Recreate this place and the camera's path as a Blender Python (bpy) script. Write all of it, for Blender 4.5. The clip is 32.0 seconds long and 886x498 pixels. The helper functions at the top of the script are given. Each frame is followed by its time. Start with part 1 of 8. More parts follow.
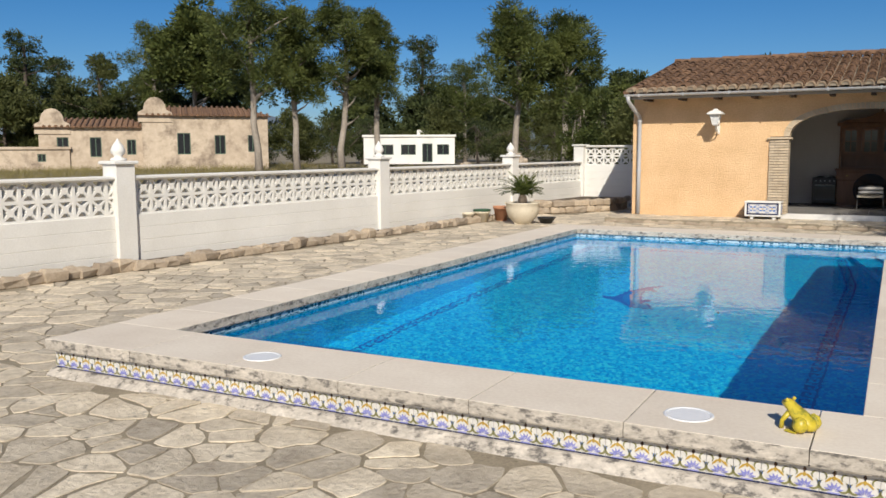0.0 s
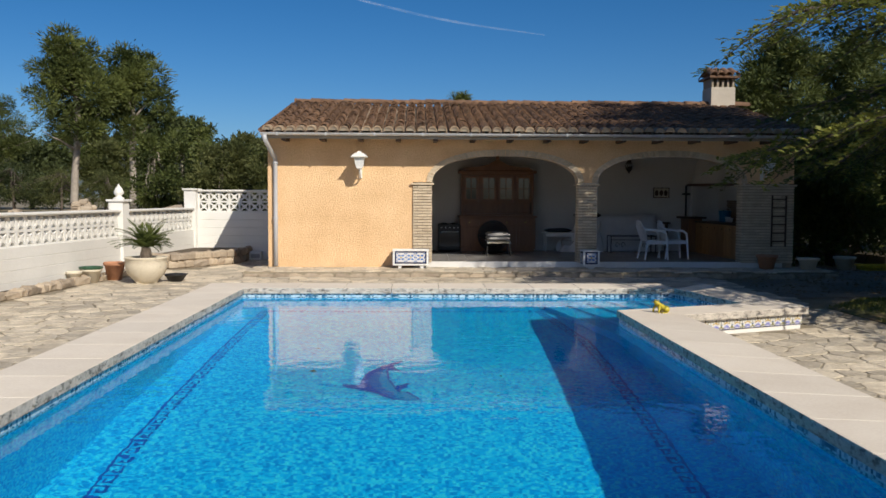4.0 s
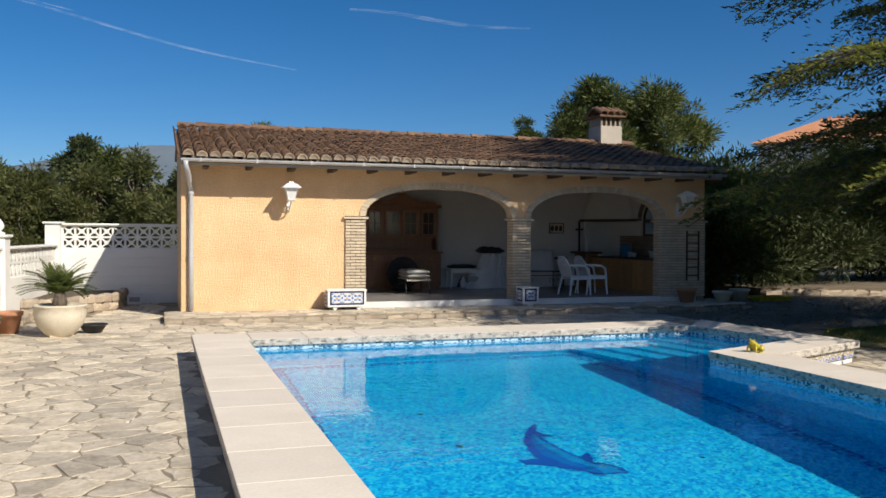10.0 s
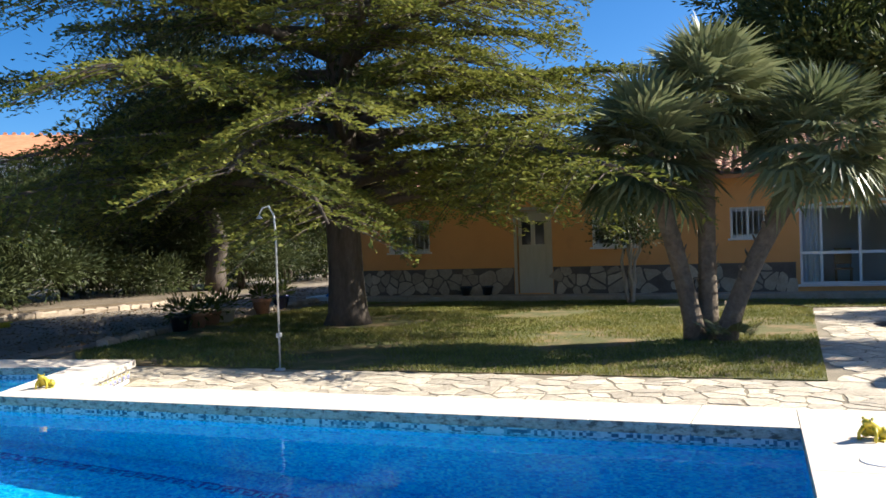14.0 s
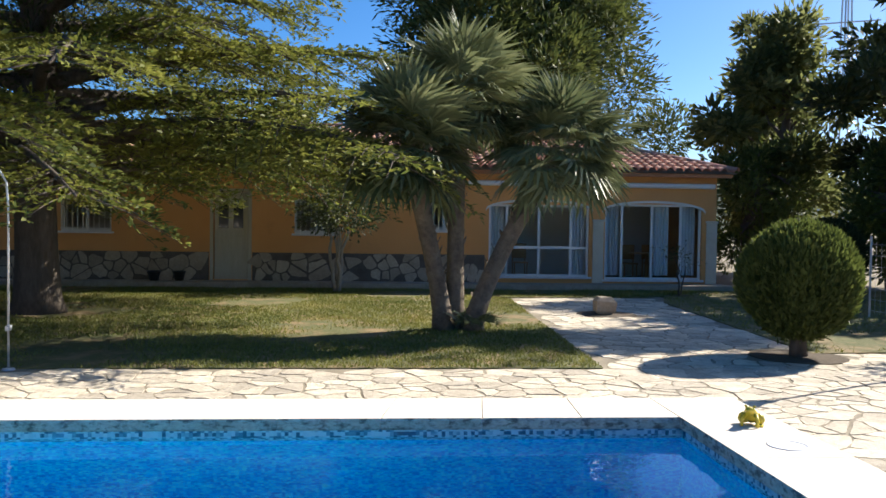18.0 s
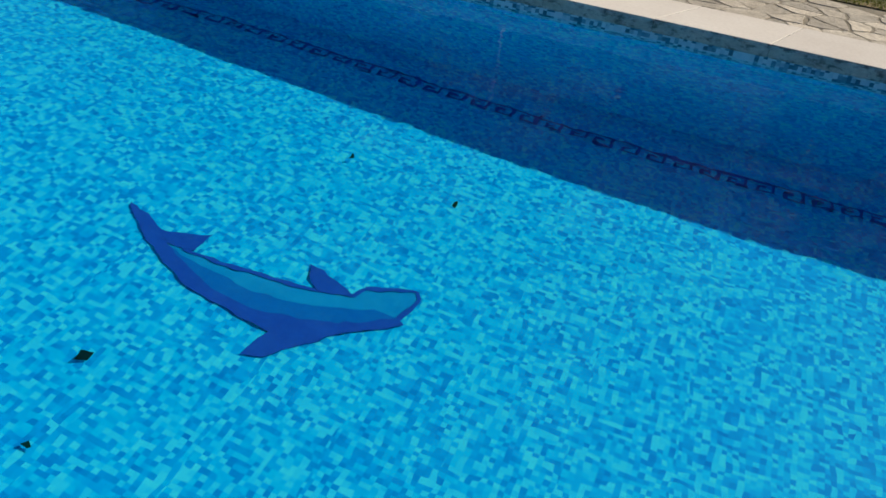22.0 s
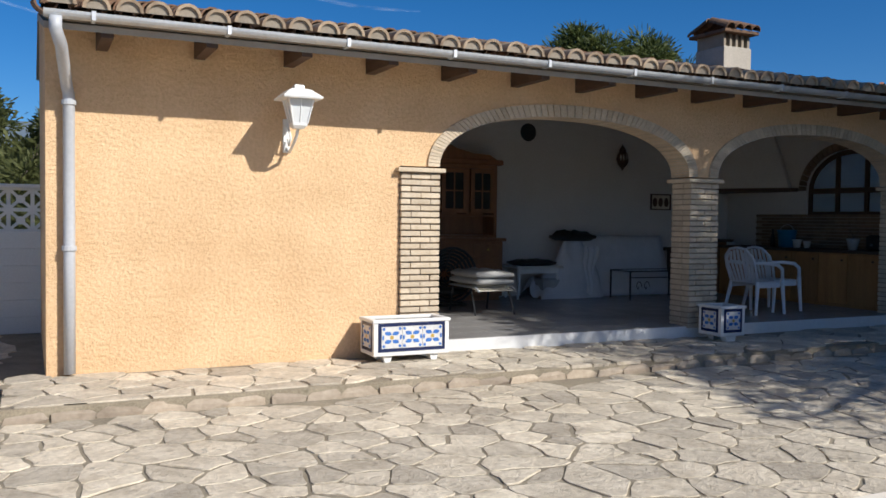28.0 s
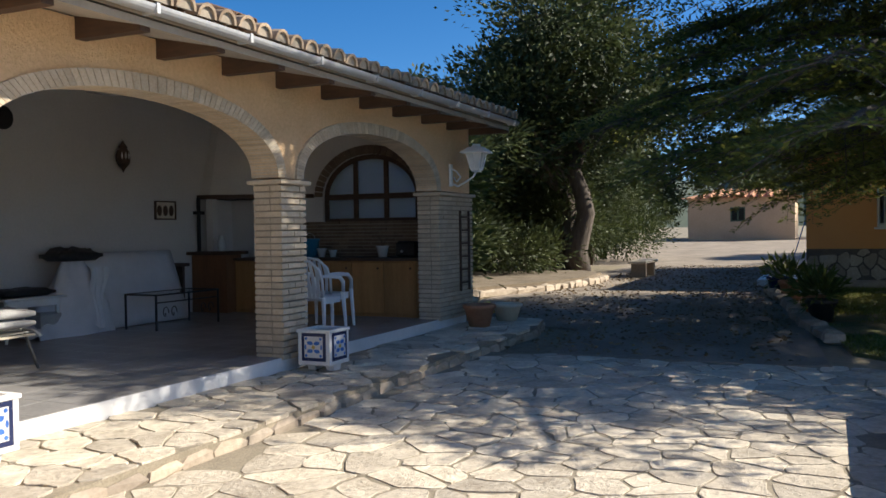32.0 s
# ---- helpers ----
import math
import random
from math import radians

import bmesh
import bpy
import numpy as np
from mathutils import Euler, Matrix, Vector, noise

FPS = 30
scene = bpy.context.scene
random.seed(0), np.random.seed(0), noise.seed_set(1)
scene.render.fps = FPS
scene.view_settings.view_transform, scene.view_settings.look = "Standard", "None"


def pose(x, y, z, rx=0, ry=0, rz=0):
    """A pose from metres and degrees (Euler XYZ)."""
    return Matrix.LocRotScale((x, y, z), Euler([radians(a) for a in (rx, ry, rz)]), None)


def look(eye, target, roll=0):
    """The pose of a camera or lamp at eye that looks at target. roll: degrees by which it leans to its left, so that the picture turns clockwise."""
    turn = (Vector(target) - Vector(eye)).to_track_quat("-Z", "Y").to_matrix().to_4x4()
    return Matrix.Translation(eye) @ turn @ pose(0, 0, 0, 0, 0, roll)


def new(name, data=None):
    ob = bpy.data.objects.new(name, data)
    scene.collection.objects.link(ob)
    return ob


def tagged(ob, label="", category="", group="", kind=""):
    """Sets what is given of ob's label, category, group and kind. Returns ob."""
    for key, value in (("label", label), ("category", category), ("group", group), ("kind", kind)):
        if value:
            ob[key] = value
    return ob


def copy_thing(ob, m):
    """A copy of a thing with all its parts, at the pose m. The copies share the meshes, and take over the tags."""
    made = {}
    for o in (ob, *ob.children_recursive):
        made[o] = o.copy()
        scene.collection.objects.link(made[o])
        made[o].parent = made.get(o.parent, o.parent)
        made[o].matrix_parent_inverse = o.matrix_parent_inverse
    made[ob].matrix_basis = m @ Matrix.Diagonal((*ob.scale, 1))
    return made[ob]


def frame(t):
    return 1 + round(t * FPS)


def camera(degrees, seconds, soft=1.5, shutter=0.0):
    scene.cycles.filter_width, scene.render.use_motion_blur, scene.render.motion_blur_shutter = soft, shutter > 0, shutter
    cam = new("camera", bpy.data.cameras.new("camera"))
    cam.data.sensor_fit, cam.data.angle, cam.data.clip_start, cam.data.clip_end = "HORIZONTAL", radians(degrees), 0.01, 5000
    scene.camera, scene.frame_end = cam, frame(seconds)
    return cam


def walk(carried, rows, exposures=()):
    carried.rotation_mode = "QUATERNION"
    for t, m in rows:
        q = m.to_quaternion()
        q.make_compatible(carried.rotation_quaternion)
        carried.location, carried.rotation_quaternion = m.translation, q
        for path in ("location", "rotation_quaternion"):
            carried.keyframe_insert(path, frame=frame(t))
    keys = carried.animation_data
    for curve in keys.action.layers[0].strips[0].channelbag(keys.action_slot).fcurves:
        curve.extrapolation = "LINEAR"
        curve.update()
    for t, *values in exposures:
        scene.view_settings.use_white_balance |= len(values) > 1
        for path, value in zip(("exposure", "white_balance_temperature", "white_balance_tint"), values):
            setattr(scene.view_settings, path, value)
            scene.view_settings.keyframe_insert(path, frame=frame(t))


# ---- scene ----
from collections import defaultdict

# seconds, eye x, y, z, bearing (clockwise from +y), pitch, roll
PATH = [
    (0, 5.590, -20.307, 1.712, -27.77, -6.56, -0.26),
    (0.5, 4.790, -19.906, 1.676, -19.45, -6.76, -0.34),
    (1, 4.583, -19.709, 1.669, -12.91, -6.36, 0.36),
    (1.5, 4.364, -19.367, 1.643, -6.40, -5.12, 0.85),
    (2, 4.153, -19.091, 1.647, -3.44, -3.91, 0.65),
    (2.5, 3.930, -18.769, 1.639, -1.59, -3.68, 0.94),
    (4.5, 2.787, -18.197, 1.620, 2.12, -3.24, -0.07),
    (5, 2.408, -18.058, 1.584, 1.60, -3.17, -0.74),
    (5.5, 2.080, -17.929, 1.587, 1.18, -3.87, -1.21),
    (6, 1.756, -17.743, 1.592, -2.76, -3.93, -1.26),
    (6.5, 1.478, -17.573, 1.569, -5.16, -3.60, -1.23),
    (7, 1.137, -17.456, 1.587, -5.20, -3.26, -1.72),
    (7.5, 0.843, -17.350, 1.571, -5.99, -3.32, -1.34),
    (8, 0.536, -17.144, 1.609, -6.37, -3.40, -1.37),
    (8.5, 0.193, -17.032, 1.597, 0.76, -1.80, -0.06),
    (9, -0.048, -16.915, 1.612, 7.89, -1.15, -0.04),
    (9.5, -0.225, -16.674, 1.618, 13.22, -1.13, -0.28),
    (10, -0.360, -16.548, 1.625, 18.14, -0.99, 0.29),
    (10.5, -0.507, -16.425, 1.632, 23.93, -0.83, 0.90),
    (11, -0.599, -16.305, 1.627, 30.12, -0.97, 0.88),
    (11.5, -0.585, -16.046, 1.609, 34.99, -0.88, 0.82),
    (12, -0.620, -15.855, 1.653, 39.84, -0.44, 0.44),
    (12.5, -0.741, -15.698, 1.654, 48.27, -0.18, 0.51),
    (13, -0.850, -15.539, 1.653, 55.71, -0.18, -0.90),
    (13.5, -0.785, -15.318, 1.603, 62.98, -0.22, -1.15),
    (14, -0.714, -15.173, 1.646, 70.05, -0.48, -1.88),
    (14.5, -0.743, -14.951, 1.650, 77.73, -0.28, -0.32),
    (15, -0.768, -14.759, 1.658, 85.20, -0.67, -1.54),
    (15.5, -0.751, -14.512, 1.672, 92.57, -0.70, -0.60),
    (16, -0.720, -14.256, 1.676, 98.90, -0.92, -0.18),
    (16.6, -0.682, -13.948, 1.681, 104.20, -1.19, 0.33),
    (17.5, -0.625, -13.487, 1.688, 101.24, -1.59, 1.09),
    (18, -0.483, -13.217, 1.686, 94.64, -1.70, 0.79),
    (18.5, -0.498, -12.994, 1.678, 89.52, -3.38, 0.89),
    (19, -0.562, -12.794, 1.672, 90.85, -8.53, 1.63),
    (19.5, -0.666, -12.603, 1.670, 98.58, -16.12, 3.52),
    (20, -0.414, -12.534, 1.587, 102.56, -20.46, 4.70),
    (20.5, -0.319, -12.265, 1.631, 102.49, -23.28, 6.79),
    (21, -0.226, -11.903, 1.609, 98.55, -26.36, 8.34),
    (21.5, -0.158, -11.710, 1.570, 87.18, -28.10, 7.63),
    (22, -0.073, -11.524, 1.536, 74.94, -29.28, 8.93),
    (22.5, -0.062, -11.195, 1.552, 63.50, -29.33, 9.54),
    (23, -0.132, -10.842, 1.591, 57.10, -27.28, 9.79),
    (23.5, -0.184, -10.426, 1.652, 55.10, -26.26, 8.30),
    (24, -0.117, -10.072, 1.627, 50.35, -23.15, 7.71),
    (24.5, -0.087, -9.978, 1.570, 43.13, -19.73, 4.30),
    (25, -0.071, -9.726, 1.607, 39.93, -14.97, 3.36),
    (25.5, -0.037, -9.445, 1.628, 37.30, -11.03, 2.77),
    (26, 0.022, -9.104, 1.657, 31.06, -5.59, 1.98),
    (26.5, 0.001, -8.769, 1.609, 26.55, -3.78, 1.89),
    (28.5, -0.126, -7.111, 1.445, 25.70, -1.21, 0.46),
    (29, -0.096, -6.661, 1.434, 28.75, -0.26, 0.54),
    (29.5, -0.120, -6.303, 1.438, 33.78, 0.47, 1.41),
    (30, -0.157, -5.936, 1.446, 43.14, 0.77, 1.04),
    (30.5, -0.146, -5.658, 1.439, 50.48, 0.48, 0.47),
    (31, -0.123, -5.332, 1.452, 58.28, 0.38, -0.32),
    (31.5, -0.162, -4.976, 1.468, 63.90, 0.06, -0.52),
    (32, -0.110, -4.706, 1.466, 65.65, -1.30, -0.83),
]


def aim(x, y, z, bearing, pitch, roll):
    b, p = radians(bearing), radians(pitch)
    return look((x, y, z), (x + math.sin(b) * math.cos(p), y + math.cos(b) * math.cos(p), z + math.sin(p)), roll)


cam = camera(54.4, 32.0, soft=1.6)
walk(cam, [(row[0], aim(*row[1:])) for row in PATH],
     exposures=[(0, 0.0, 6400, 8), (6, 0.0, 6400, 8), (9, 0.1, 6400, 8), (11, 0.4, 6400, 8), (13, 0.95, 6400, 8), (14, 1.15, 6300, 8), (15, 1.15, 6300, 8), (18, 1.1, 6300, 8), (19, 0.9, 6300, 8), (20, 0.05, 6400, 8),
                (21, 0.0, 6300, 8), (22, -0.05, 6300, 8), (23, -0.2, 6300, 8), (24, -0.15, 6300, 8), (25, 0.05, 6300, 8), (26, 0.22, 6300, 8), (29, 0.22, 5680, 8), (30.5, 0.42, 5750, 8), (31, 0.6, 5800, 8), (32, 0.9, 6300, 8)])

# ---- daylight ----
SUN_TO = Vector((0.395, -0.711, 0.588)).normalized()
world = bpy.data.worlds.new("sky")
scene.world = world
world.use_nodes = True
wn = world.node_tree
wn.nodes.clear()
sky = wn.nodes.new("ShaderNodeTexSky")
sky.sky_type = "NISHITA"
sky.sun_disc = False
sky.sun_elevation = math.asin(SUN_TO.z)
sky.sun_rotation = math.atan2(SUN_TO.x, SUN_TO.y)
sky.altitude = 1500
sky.air_density, sky.dust_density, sky.ozone_density = 0.8, 2.9, 3.8
bg = wn.nodes.new("ShaderNodeBackground")
bg.inputs["Strength"].default_value = 0.084
wo = wn.nodes.new("ShaderNodeOutputWorld")
deep = wn.nodes.new("ShaderNodeHueSaturation")
deep.inputs["Saturation"].default_value = 1.3
wn.links.new(sky.outputs[0], deep.inputs["Color"])
wn.links.new(deep.outputs[0], bg.inputs[0])
wn.links.new(bg.outputs[0], wo.inputs[0])
sun = new("sun", bpy.data.lights.new("sun", "SUN"))
sun.data.energy, sun.data.angle, sun.data.color = 5.0, radians(0.53), (1.0, 0.91, 0.79)
sun.data.cycles.is_caustics_light = True
sun.matrix_world = look(SUN_TO * 60, (0, 0, 0))


# ---- geometry helpers ----
class Geo:
    """Vertices and faces of one mesh."""

    def __init__(self):
        self.v, self.f = [], []

    def add(self, verts, faces):
        k = len(self.v)
        self.v.extend(tuple(p) for p in verts)
        self.f.extend(tuple(i + k for i in f) for f in faces)
        return self

    def box(self, x0, y0, z0, x1, y1, z1, b=0.0):
        if b <= 0:
            v = [(x, y, z) for z in (z0, z1) for y in (y0, y1) for x in (x0, x1)]
            return self.add(v, [(0, 2, 3, 1), (4, 5, 7, 6), (0, 1, 5, 4), (2, 6, 7, 3), (0, 4, 6, 2), (1, 3, 7, 5)])
        rings = [((x0 + b, x1 - b, y0 + b, y1 - b), z0), ((x0, x1, y0, y1), z0 + b), ((x0, x1, y0, y1), z1 - b), ((x0 + b, x1 - b, y0 + b, y1 - b), z1)]
        v = []
        for (a, c, d, e), z in rings:
            v += [(a, d, z), (c, d, z), (c, e, z), (a, e, z)]
        f = [(3, 2, 1, 0), (12, 13, 14, 15)]
        for r in range(3):
            for i in range(4):
                j = (i + 1) % 4
                f.append((4 * r + i, 4 * r + j, 4 * r + 4 + j, 4 * r + 4 + i))
        return self.add(v, f)

    def tube(self, pts, radii, n=8, cap=True):
        pts = [Vector(p) for p in pts]
        if not hasattr(radii, "__len__"):
            radii = [radii] * len(pts)
        k = len(self.v)
        side = None
        for i, p in enumerate(pts):
            d = (pts[min(i + 1, len(pts) - 1)] - pts[max(i - 1, 0)]).normalized()
            if side is None:
                side = d.orthogonal().normalized()
            side = (side - d * side.dot(d)).normalized()
            up = d.cross(side)
            for s in range(n):
                a = 2 * math.pi * s / n
                self.v.append(tuple(p + (side * math.cos(a) + up * math.sin(a)) * radii[i]))
        for i in range(len(pts) - 1):
            for s in range(n):
                t = (s + 1) % n
                self.f.append((k + i * n + s, k + i * n + t, k + (i + 1) * n + t, k + (i + 1) * n + s))
        if cap:
            self.f.append(tuple(k + s for s in reversed(range(n))))
            self.f.append(tuple(k + (len(pts) - 1) * n + s for s in range(n)))
        return self

    def lathe(self, prof, n=24, at=(0, 0, 0), sx=1.0, sy=1.0):
        k = len(self.v)
        for r, z in prof:
            for s in range(n):
                a = 2 * math.pi * s / n
                self.v.append((at[0] + r * sx * math.cos(a), at[1] + r * sy * math.sin(a), at[2] + z))
        for i in range(len(prof) - 1):
            for s in range(n):
                t = (s + 1) % n
                self.f.append((k + i * n + s, k + i * n + t, k + (i + 1) * n + t, k + (i + 1) * n + s))
        self.f.append(tuple(k + s for s in reversed(range(n))))
        self.f.append(tuple(k + (len(prof) - 1) * n + s for s in range(n)))
        return self

    def prism(self, poly, lo, hi, axis=2):
        """A polygon swept along an axis. Polygon coordinates are the other two axes, in order."""
        n = len(poly)

        def at(p, h):
            return (p[0], p[1], h) if axis == 2 else ((p[0], h, p[1]) if axis == 1 else (h, p[0], p[1]))

        flip = axis == 1
        v = [at(p, lo) for p in poly] + [at(p, hi) for p in poly]
        f = [tuple(reversed(range(n))), tuple(range(n, 2 * n))] + [(i, (i + 1) % n, n + (i + 1) % n, n + i) for i in range(n)]
        if flip:
            f = [tuple(reversed(q)) for q in f]
        return self.add(v, f)

    def mesh(self, name, smooth=False):
        me = bpy.data.meshes.new(name)
        me.from_pydata(self.v, [], self.f)
        if smooth:
            me.polygons.foreach_set("use_smooth", [True] * len(me.polygons))
        me.update()
        return me


UNDERWATER = {"basin", "step", "meander_border", "dolphin_body", "dolphin_flank", "dolphin_belly", "dolphin_tail", "dolphin_fin", "dolphin_outline", "waterline_band"}


def part(name, geo, material, parent, label="", smooth=False, m=None):
    me = geo if isinstance(geo, bpy.types.Mesh) else geo.mesh(name, smooth)
    if not me.materials:
        me.materials.append(material)
    ob = new(name, me)
    ob.parent = parent
    ob.cycles.is_caustics_receiver = name in UNDERWATER
    if m is not None:
        ob.matrix_local = m
    return tagged(ob, label=label)


def thing(name, label, category, group="", at=(0, 0, 0), rz=0.0, kind=""):
    ob = new(name)
    ob.empty_display_size = 0.1
    ob.matrix_world = pose(*at, 0, 0, rz)
    return tagged(ob, label, category, group, kind)


def solid(name, geo, material, label, category="", kind="", group="", smooth=False):
    me = geo.mesh(name, smooth)
    me.materials.append(material)
    return tagged(new(name, me), label, category, group, kind)


# ---- materials ----
def material(name):
    m = bpy.data.materials.new(name)
    m.use_nodes = True
    nt = m.node_tree
    return m, nt, nt.nodes["Principled BSDF"]


def node(nt, kind, **vals):
    n = nt.nodes.new(kind)
    for k, v in vals.items():
        n.inputs[k].default_value = v
    return n


def ramp(nt, src, stops):
    r = nt.nodes.new("ShaderNodeValToRGB")
    el = r.color_ramp.elements
    while len(el) < len(stops):
        el.new(0.5)
    for e, (p, c) in zip(el, stops):
        e.position, e.color = p, (*c, 1) if len(c) == 3 else c
    nt.links.new(src, r.inputs[0])
    return r.outputs[0]


def mix(nt, fac, a, b, blend="MIX"):
    n = nt.nodes.new("ShaderNodeMix")
    n.data_type, n.blend_type = "RGBA", blend
    for sock, val in ((n.inputs[0], fac), (n.inputs[6], a), (n.inputs[7], b)):
        if isinstance(val, (int, float)):
            sock.default_value = val
        elif isinstance(val, tuple):
            sock.default_value = (*val, 1) if len(val) == 3 else val
        else:
            nt.links.new(val, sock)
    return n.outputs[2]


def coords(nt, scale=(1, 1, 1), kind="Object"):
    tc = nt.nodes.new("ShaderNodeTexCoord")
    mp = nt.nodes.new("ShaderNodeMapping")
    mp.inputs["Scale"].default_value = scale
    if kind == "World":
        g = nt.nodes.new("ShaderNodeNewGeometry")
        nt.links.new(g.outputs["Position"], mp.inputs[0])
    else:
        nt.links.new(tc.outputs[kind], mp.inputs[0])
    return mp.outputs[0]


def noise_of(nt, vec, scale, detail=4.0, rough=0.6):
    n = node(nt, "ShaderNodeTexNoise", Scale=scale, Detail=detail, Roughness=rough)
    nt.links.new(vec, n.inputs["Vector"])
    return n.outputs["Fac"]


def bump(nt, bsdf, height, strength, distance):
    b = node(nt, "ShaderNodeBump", Strength=strength, Distance=distance)
    nt.links.new(height, b.inputs["Height"])
    nt.links.new(b.outputs[0], bsdf.inputs["Normal"])
    return b


def surf(name, dark, light, grain=40.0, blotch=2.0, rough=0.8, bump_amt=0.3, bump_dist=0.004, metal=0.0, rnd=0.0, stain=None, stain_amt=(0.6, 0.75),
         stretch=(1, 1, 1), kind="World", spec=0.5, coat=0.0):
    """A worn surface: two colours by coarse and fine noise, relief, stains, and a tint by object."""
    m, nt, b = material(name)
    vec = coords(nt, stretch, kind)
    big, fine = noise_of(nt, vec, blotch), noise_of(nt, vec, grain, 6.0, 0.65)
    fac = nt.nodes.new("ShaderNodeMath")
    fac.operation = "MULTIPLY_ADD"
    nt.links.new(fine, fac.inputs[0])
    fac.inputs[1].default_value = 0.5
    half = nt.nodes.new("ShaderNodeMath")
    half.operation = "MULTIPLY"
    nt.links.new(big, half.inputs[0])
    half.inputs[1].default_value = 0.5
    nt.links.new(half.outputs[0], fac.inputs[2])
    col = ramp(nt, fac.outputs[0], [(0.34, dark), (0.66, light)])
    if rnd:
        oi = nt.nodes.new("ShaderNodeObjectInfo")
        col = mix(nt, 1.0, col, ramp(nt, oi.outputs["Random"], [(0.0, (1 - rnd,) * 3), (1.0, (1 + rnd, 1 + rnd, 1 + 0.9 * rnd))]), "MULTIPLY")
    if stain:
        st = noise_of(nt, vec, blotch * 2.3, 8.0, 0.7)
        col = mix(nt, ramp(nt, st, [(stain_amt[0], (0, 0, 0)), (stain_amt[1], (1, 1, 1))]), col, stain)
    nt.links.new(col, b.inputs["Base Color"])
    b.inputs["Roughness"].default_value = rough
    b.inputs["Metallic"].default_value = metal
    b.inputs["Specular IOR Level"].default_value = spec
    b.inputs["Coat Weight"].default_value = coat
    if bump_amt:
        bump(nt, b, fine, bump_amt, bump_dist)
    return m


def leafy(name, dark, mid, light, trans=0.25, rough=0.6):
    """Foliage: tone by leaf island and by object, thin enough to let some light through."""
    m, nt, b = material(name)
    g = nt.nodes.new("ShaderNodeNewGeometry")
    col = ramp(nt, g.outputs["Random Per Island"], [(0.0, dark), (0.55, mid), (1.0, light)])
    vec = coords(nt, (1, 1, 1), "World")
    col = mix(nt, 0.55, col, ramp(nt, noise_of(nt, vec, 0.55, 3.0), [(0.35, dark), (0.7, light)]))
    nt.links.new(col, b.inputs["Base Color"])
    b.inputs["Roughness"].default_value = rough
    b.inputs["Specular IOR Level"].default_value = 0.3
    tr = nt.nodes.new("ShaderNodeBsdfTranslucent")
    nt.links.new(col, tr.inputs[0])
    mx = nt.nodes.new("ShaderNodeMixShader")
    mx.inputs[0].default_value = trans
    nt.links.new(b.outputs[0], mx.inputs[1])
    nt.links.new(tr.outputs[0], mx.inputs[2])
    nt.links.new(mx.outputs[0], nt.nodes["Material Output"].inputs[0])
    return m


def glass_material(name, tint=(0.9, 0.95, 0.95), rough=0.0):
    m, nt, b = material(name)
    b.inputs["Base Color"].default_value = (*tint, 1)
    b.inputs["Transmission Weight"].default_value = 1.0
    b.inputs["Roughness"].default_value = rough
    b.inputs["IOR"].default_value = 1.1
    return m


def mosaic(name, stops, cell=0.05, rough=0.25, grout=(0.35, 0.5, 0.6)):
    """Small glazed tiles, each with its own shade."""
    m, nt, b = material(name)
    vec = coords(nt, (1 / cell,) * 3, "World")
    off = nt.nodes.new("ShaderNodeVectorMath")
    off.operation = "ADD"
    off.inputs[1].default_value = (0.37, 0.41, 0.43)
    nt.links.new(vec, off.inputs[0])
    fl = nt.nodes.new("ShaderNodeVectorMath")
    fl.operation = "FLOOR"
    nt.links.new(off.outputs[0], fl.inputs[0])
    wnz = nt.nodes.new("ShaderNodeTexWhiteNoise")
    nt.links.new(fl.outputs[0], wnz.inputs[0])
    blot = noise_of(nt, vec, 0.22, 2.0)
    mxv = nt.nodes.new("ShaderNodeMath")
    mxv.operation = "MULTIPLY_ADD"
    nt.links.new(blot, mxv.inputs[0])
    mxv.inputs[1].default_value = 0.5
    sub = nt.nodes.new("ShaderNodeMath")
    sub.operation = "MULTIPLY_ADD"
    nt.links.new(wnz.outputs["Value"], sub.inputs[0])
    sub.inputs[1].default_value, sub.inputs[2].default_value = 0.82, -0.15
    nt.links.new(sub.outputs[0], mxv.inputs[2])
    nt.links.new(ramp(nt, mxv.outputs[0], stops), b.inputs["Base Color"])
    b.inputs["Roughness"].default_value = rough
    return m


STONE = surf("limestone_flag", (0.40, 0.335, 0.25), (0.74, 0.65, 0.515), 22, 4.5, 0.85, 1.0, 0.02, rnd=0.26, stain=(0.16, 0.145, 0.12), stain_amt=(0.60, 0.72))
JOINT = surf("earth_mortar", (0.16, 0.132, 0.09), (0.36, 0.305, 0.22), 60, 3.0, 0.95, 0.6, 0.006, stain=(0.09, 0.09, 0.05))
EARTH = surf("dry_ground", (0.16, 0.13, 0.085), (0.30, 0.255, 0.17), 12, 0.25, 0.95, 0.6, 0.02, stain=(0.13, 0.13, 0.06))
GRAVEL = surf("gravel", (0.15, 0.12, 0.09), (0.36, 0.30, 0.23), 55, 0.8, 0.95, 0.9, 0.012, stain=(0.18, 0.15, 0.10))
COPING = surf("cast_stone", (0.66, 0.57, 0.465), (0.81, 0.73, 0.615), 40, 1.6, 0.75, 0.25, 0.002, rnd=0.05, stain=(0.34, 0.30, 0.25), stain_amt=(0.70, 0.85))
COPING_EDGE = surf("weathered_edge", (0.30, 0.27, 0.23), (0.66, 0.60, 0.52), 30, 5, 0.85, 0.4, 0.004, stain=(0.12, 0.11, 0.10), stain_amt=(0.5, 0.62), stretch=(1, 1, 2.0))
STUCCO = surf("ochre_stucco", (0.60, 0.385, 0.20), (0.82, 0.565, 0.325), 29, 1.3, 0.9, 0.9, 0.026, stain=(0.57, 0.35, 0.16), stain_amt=(0.66, 0.85))
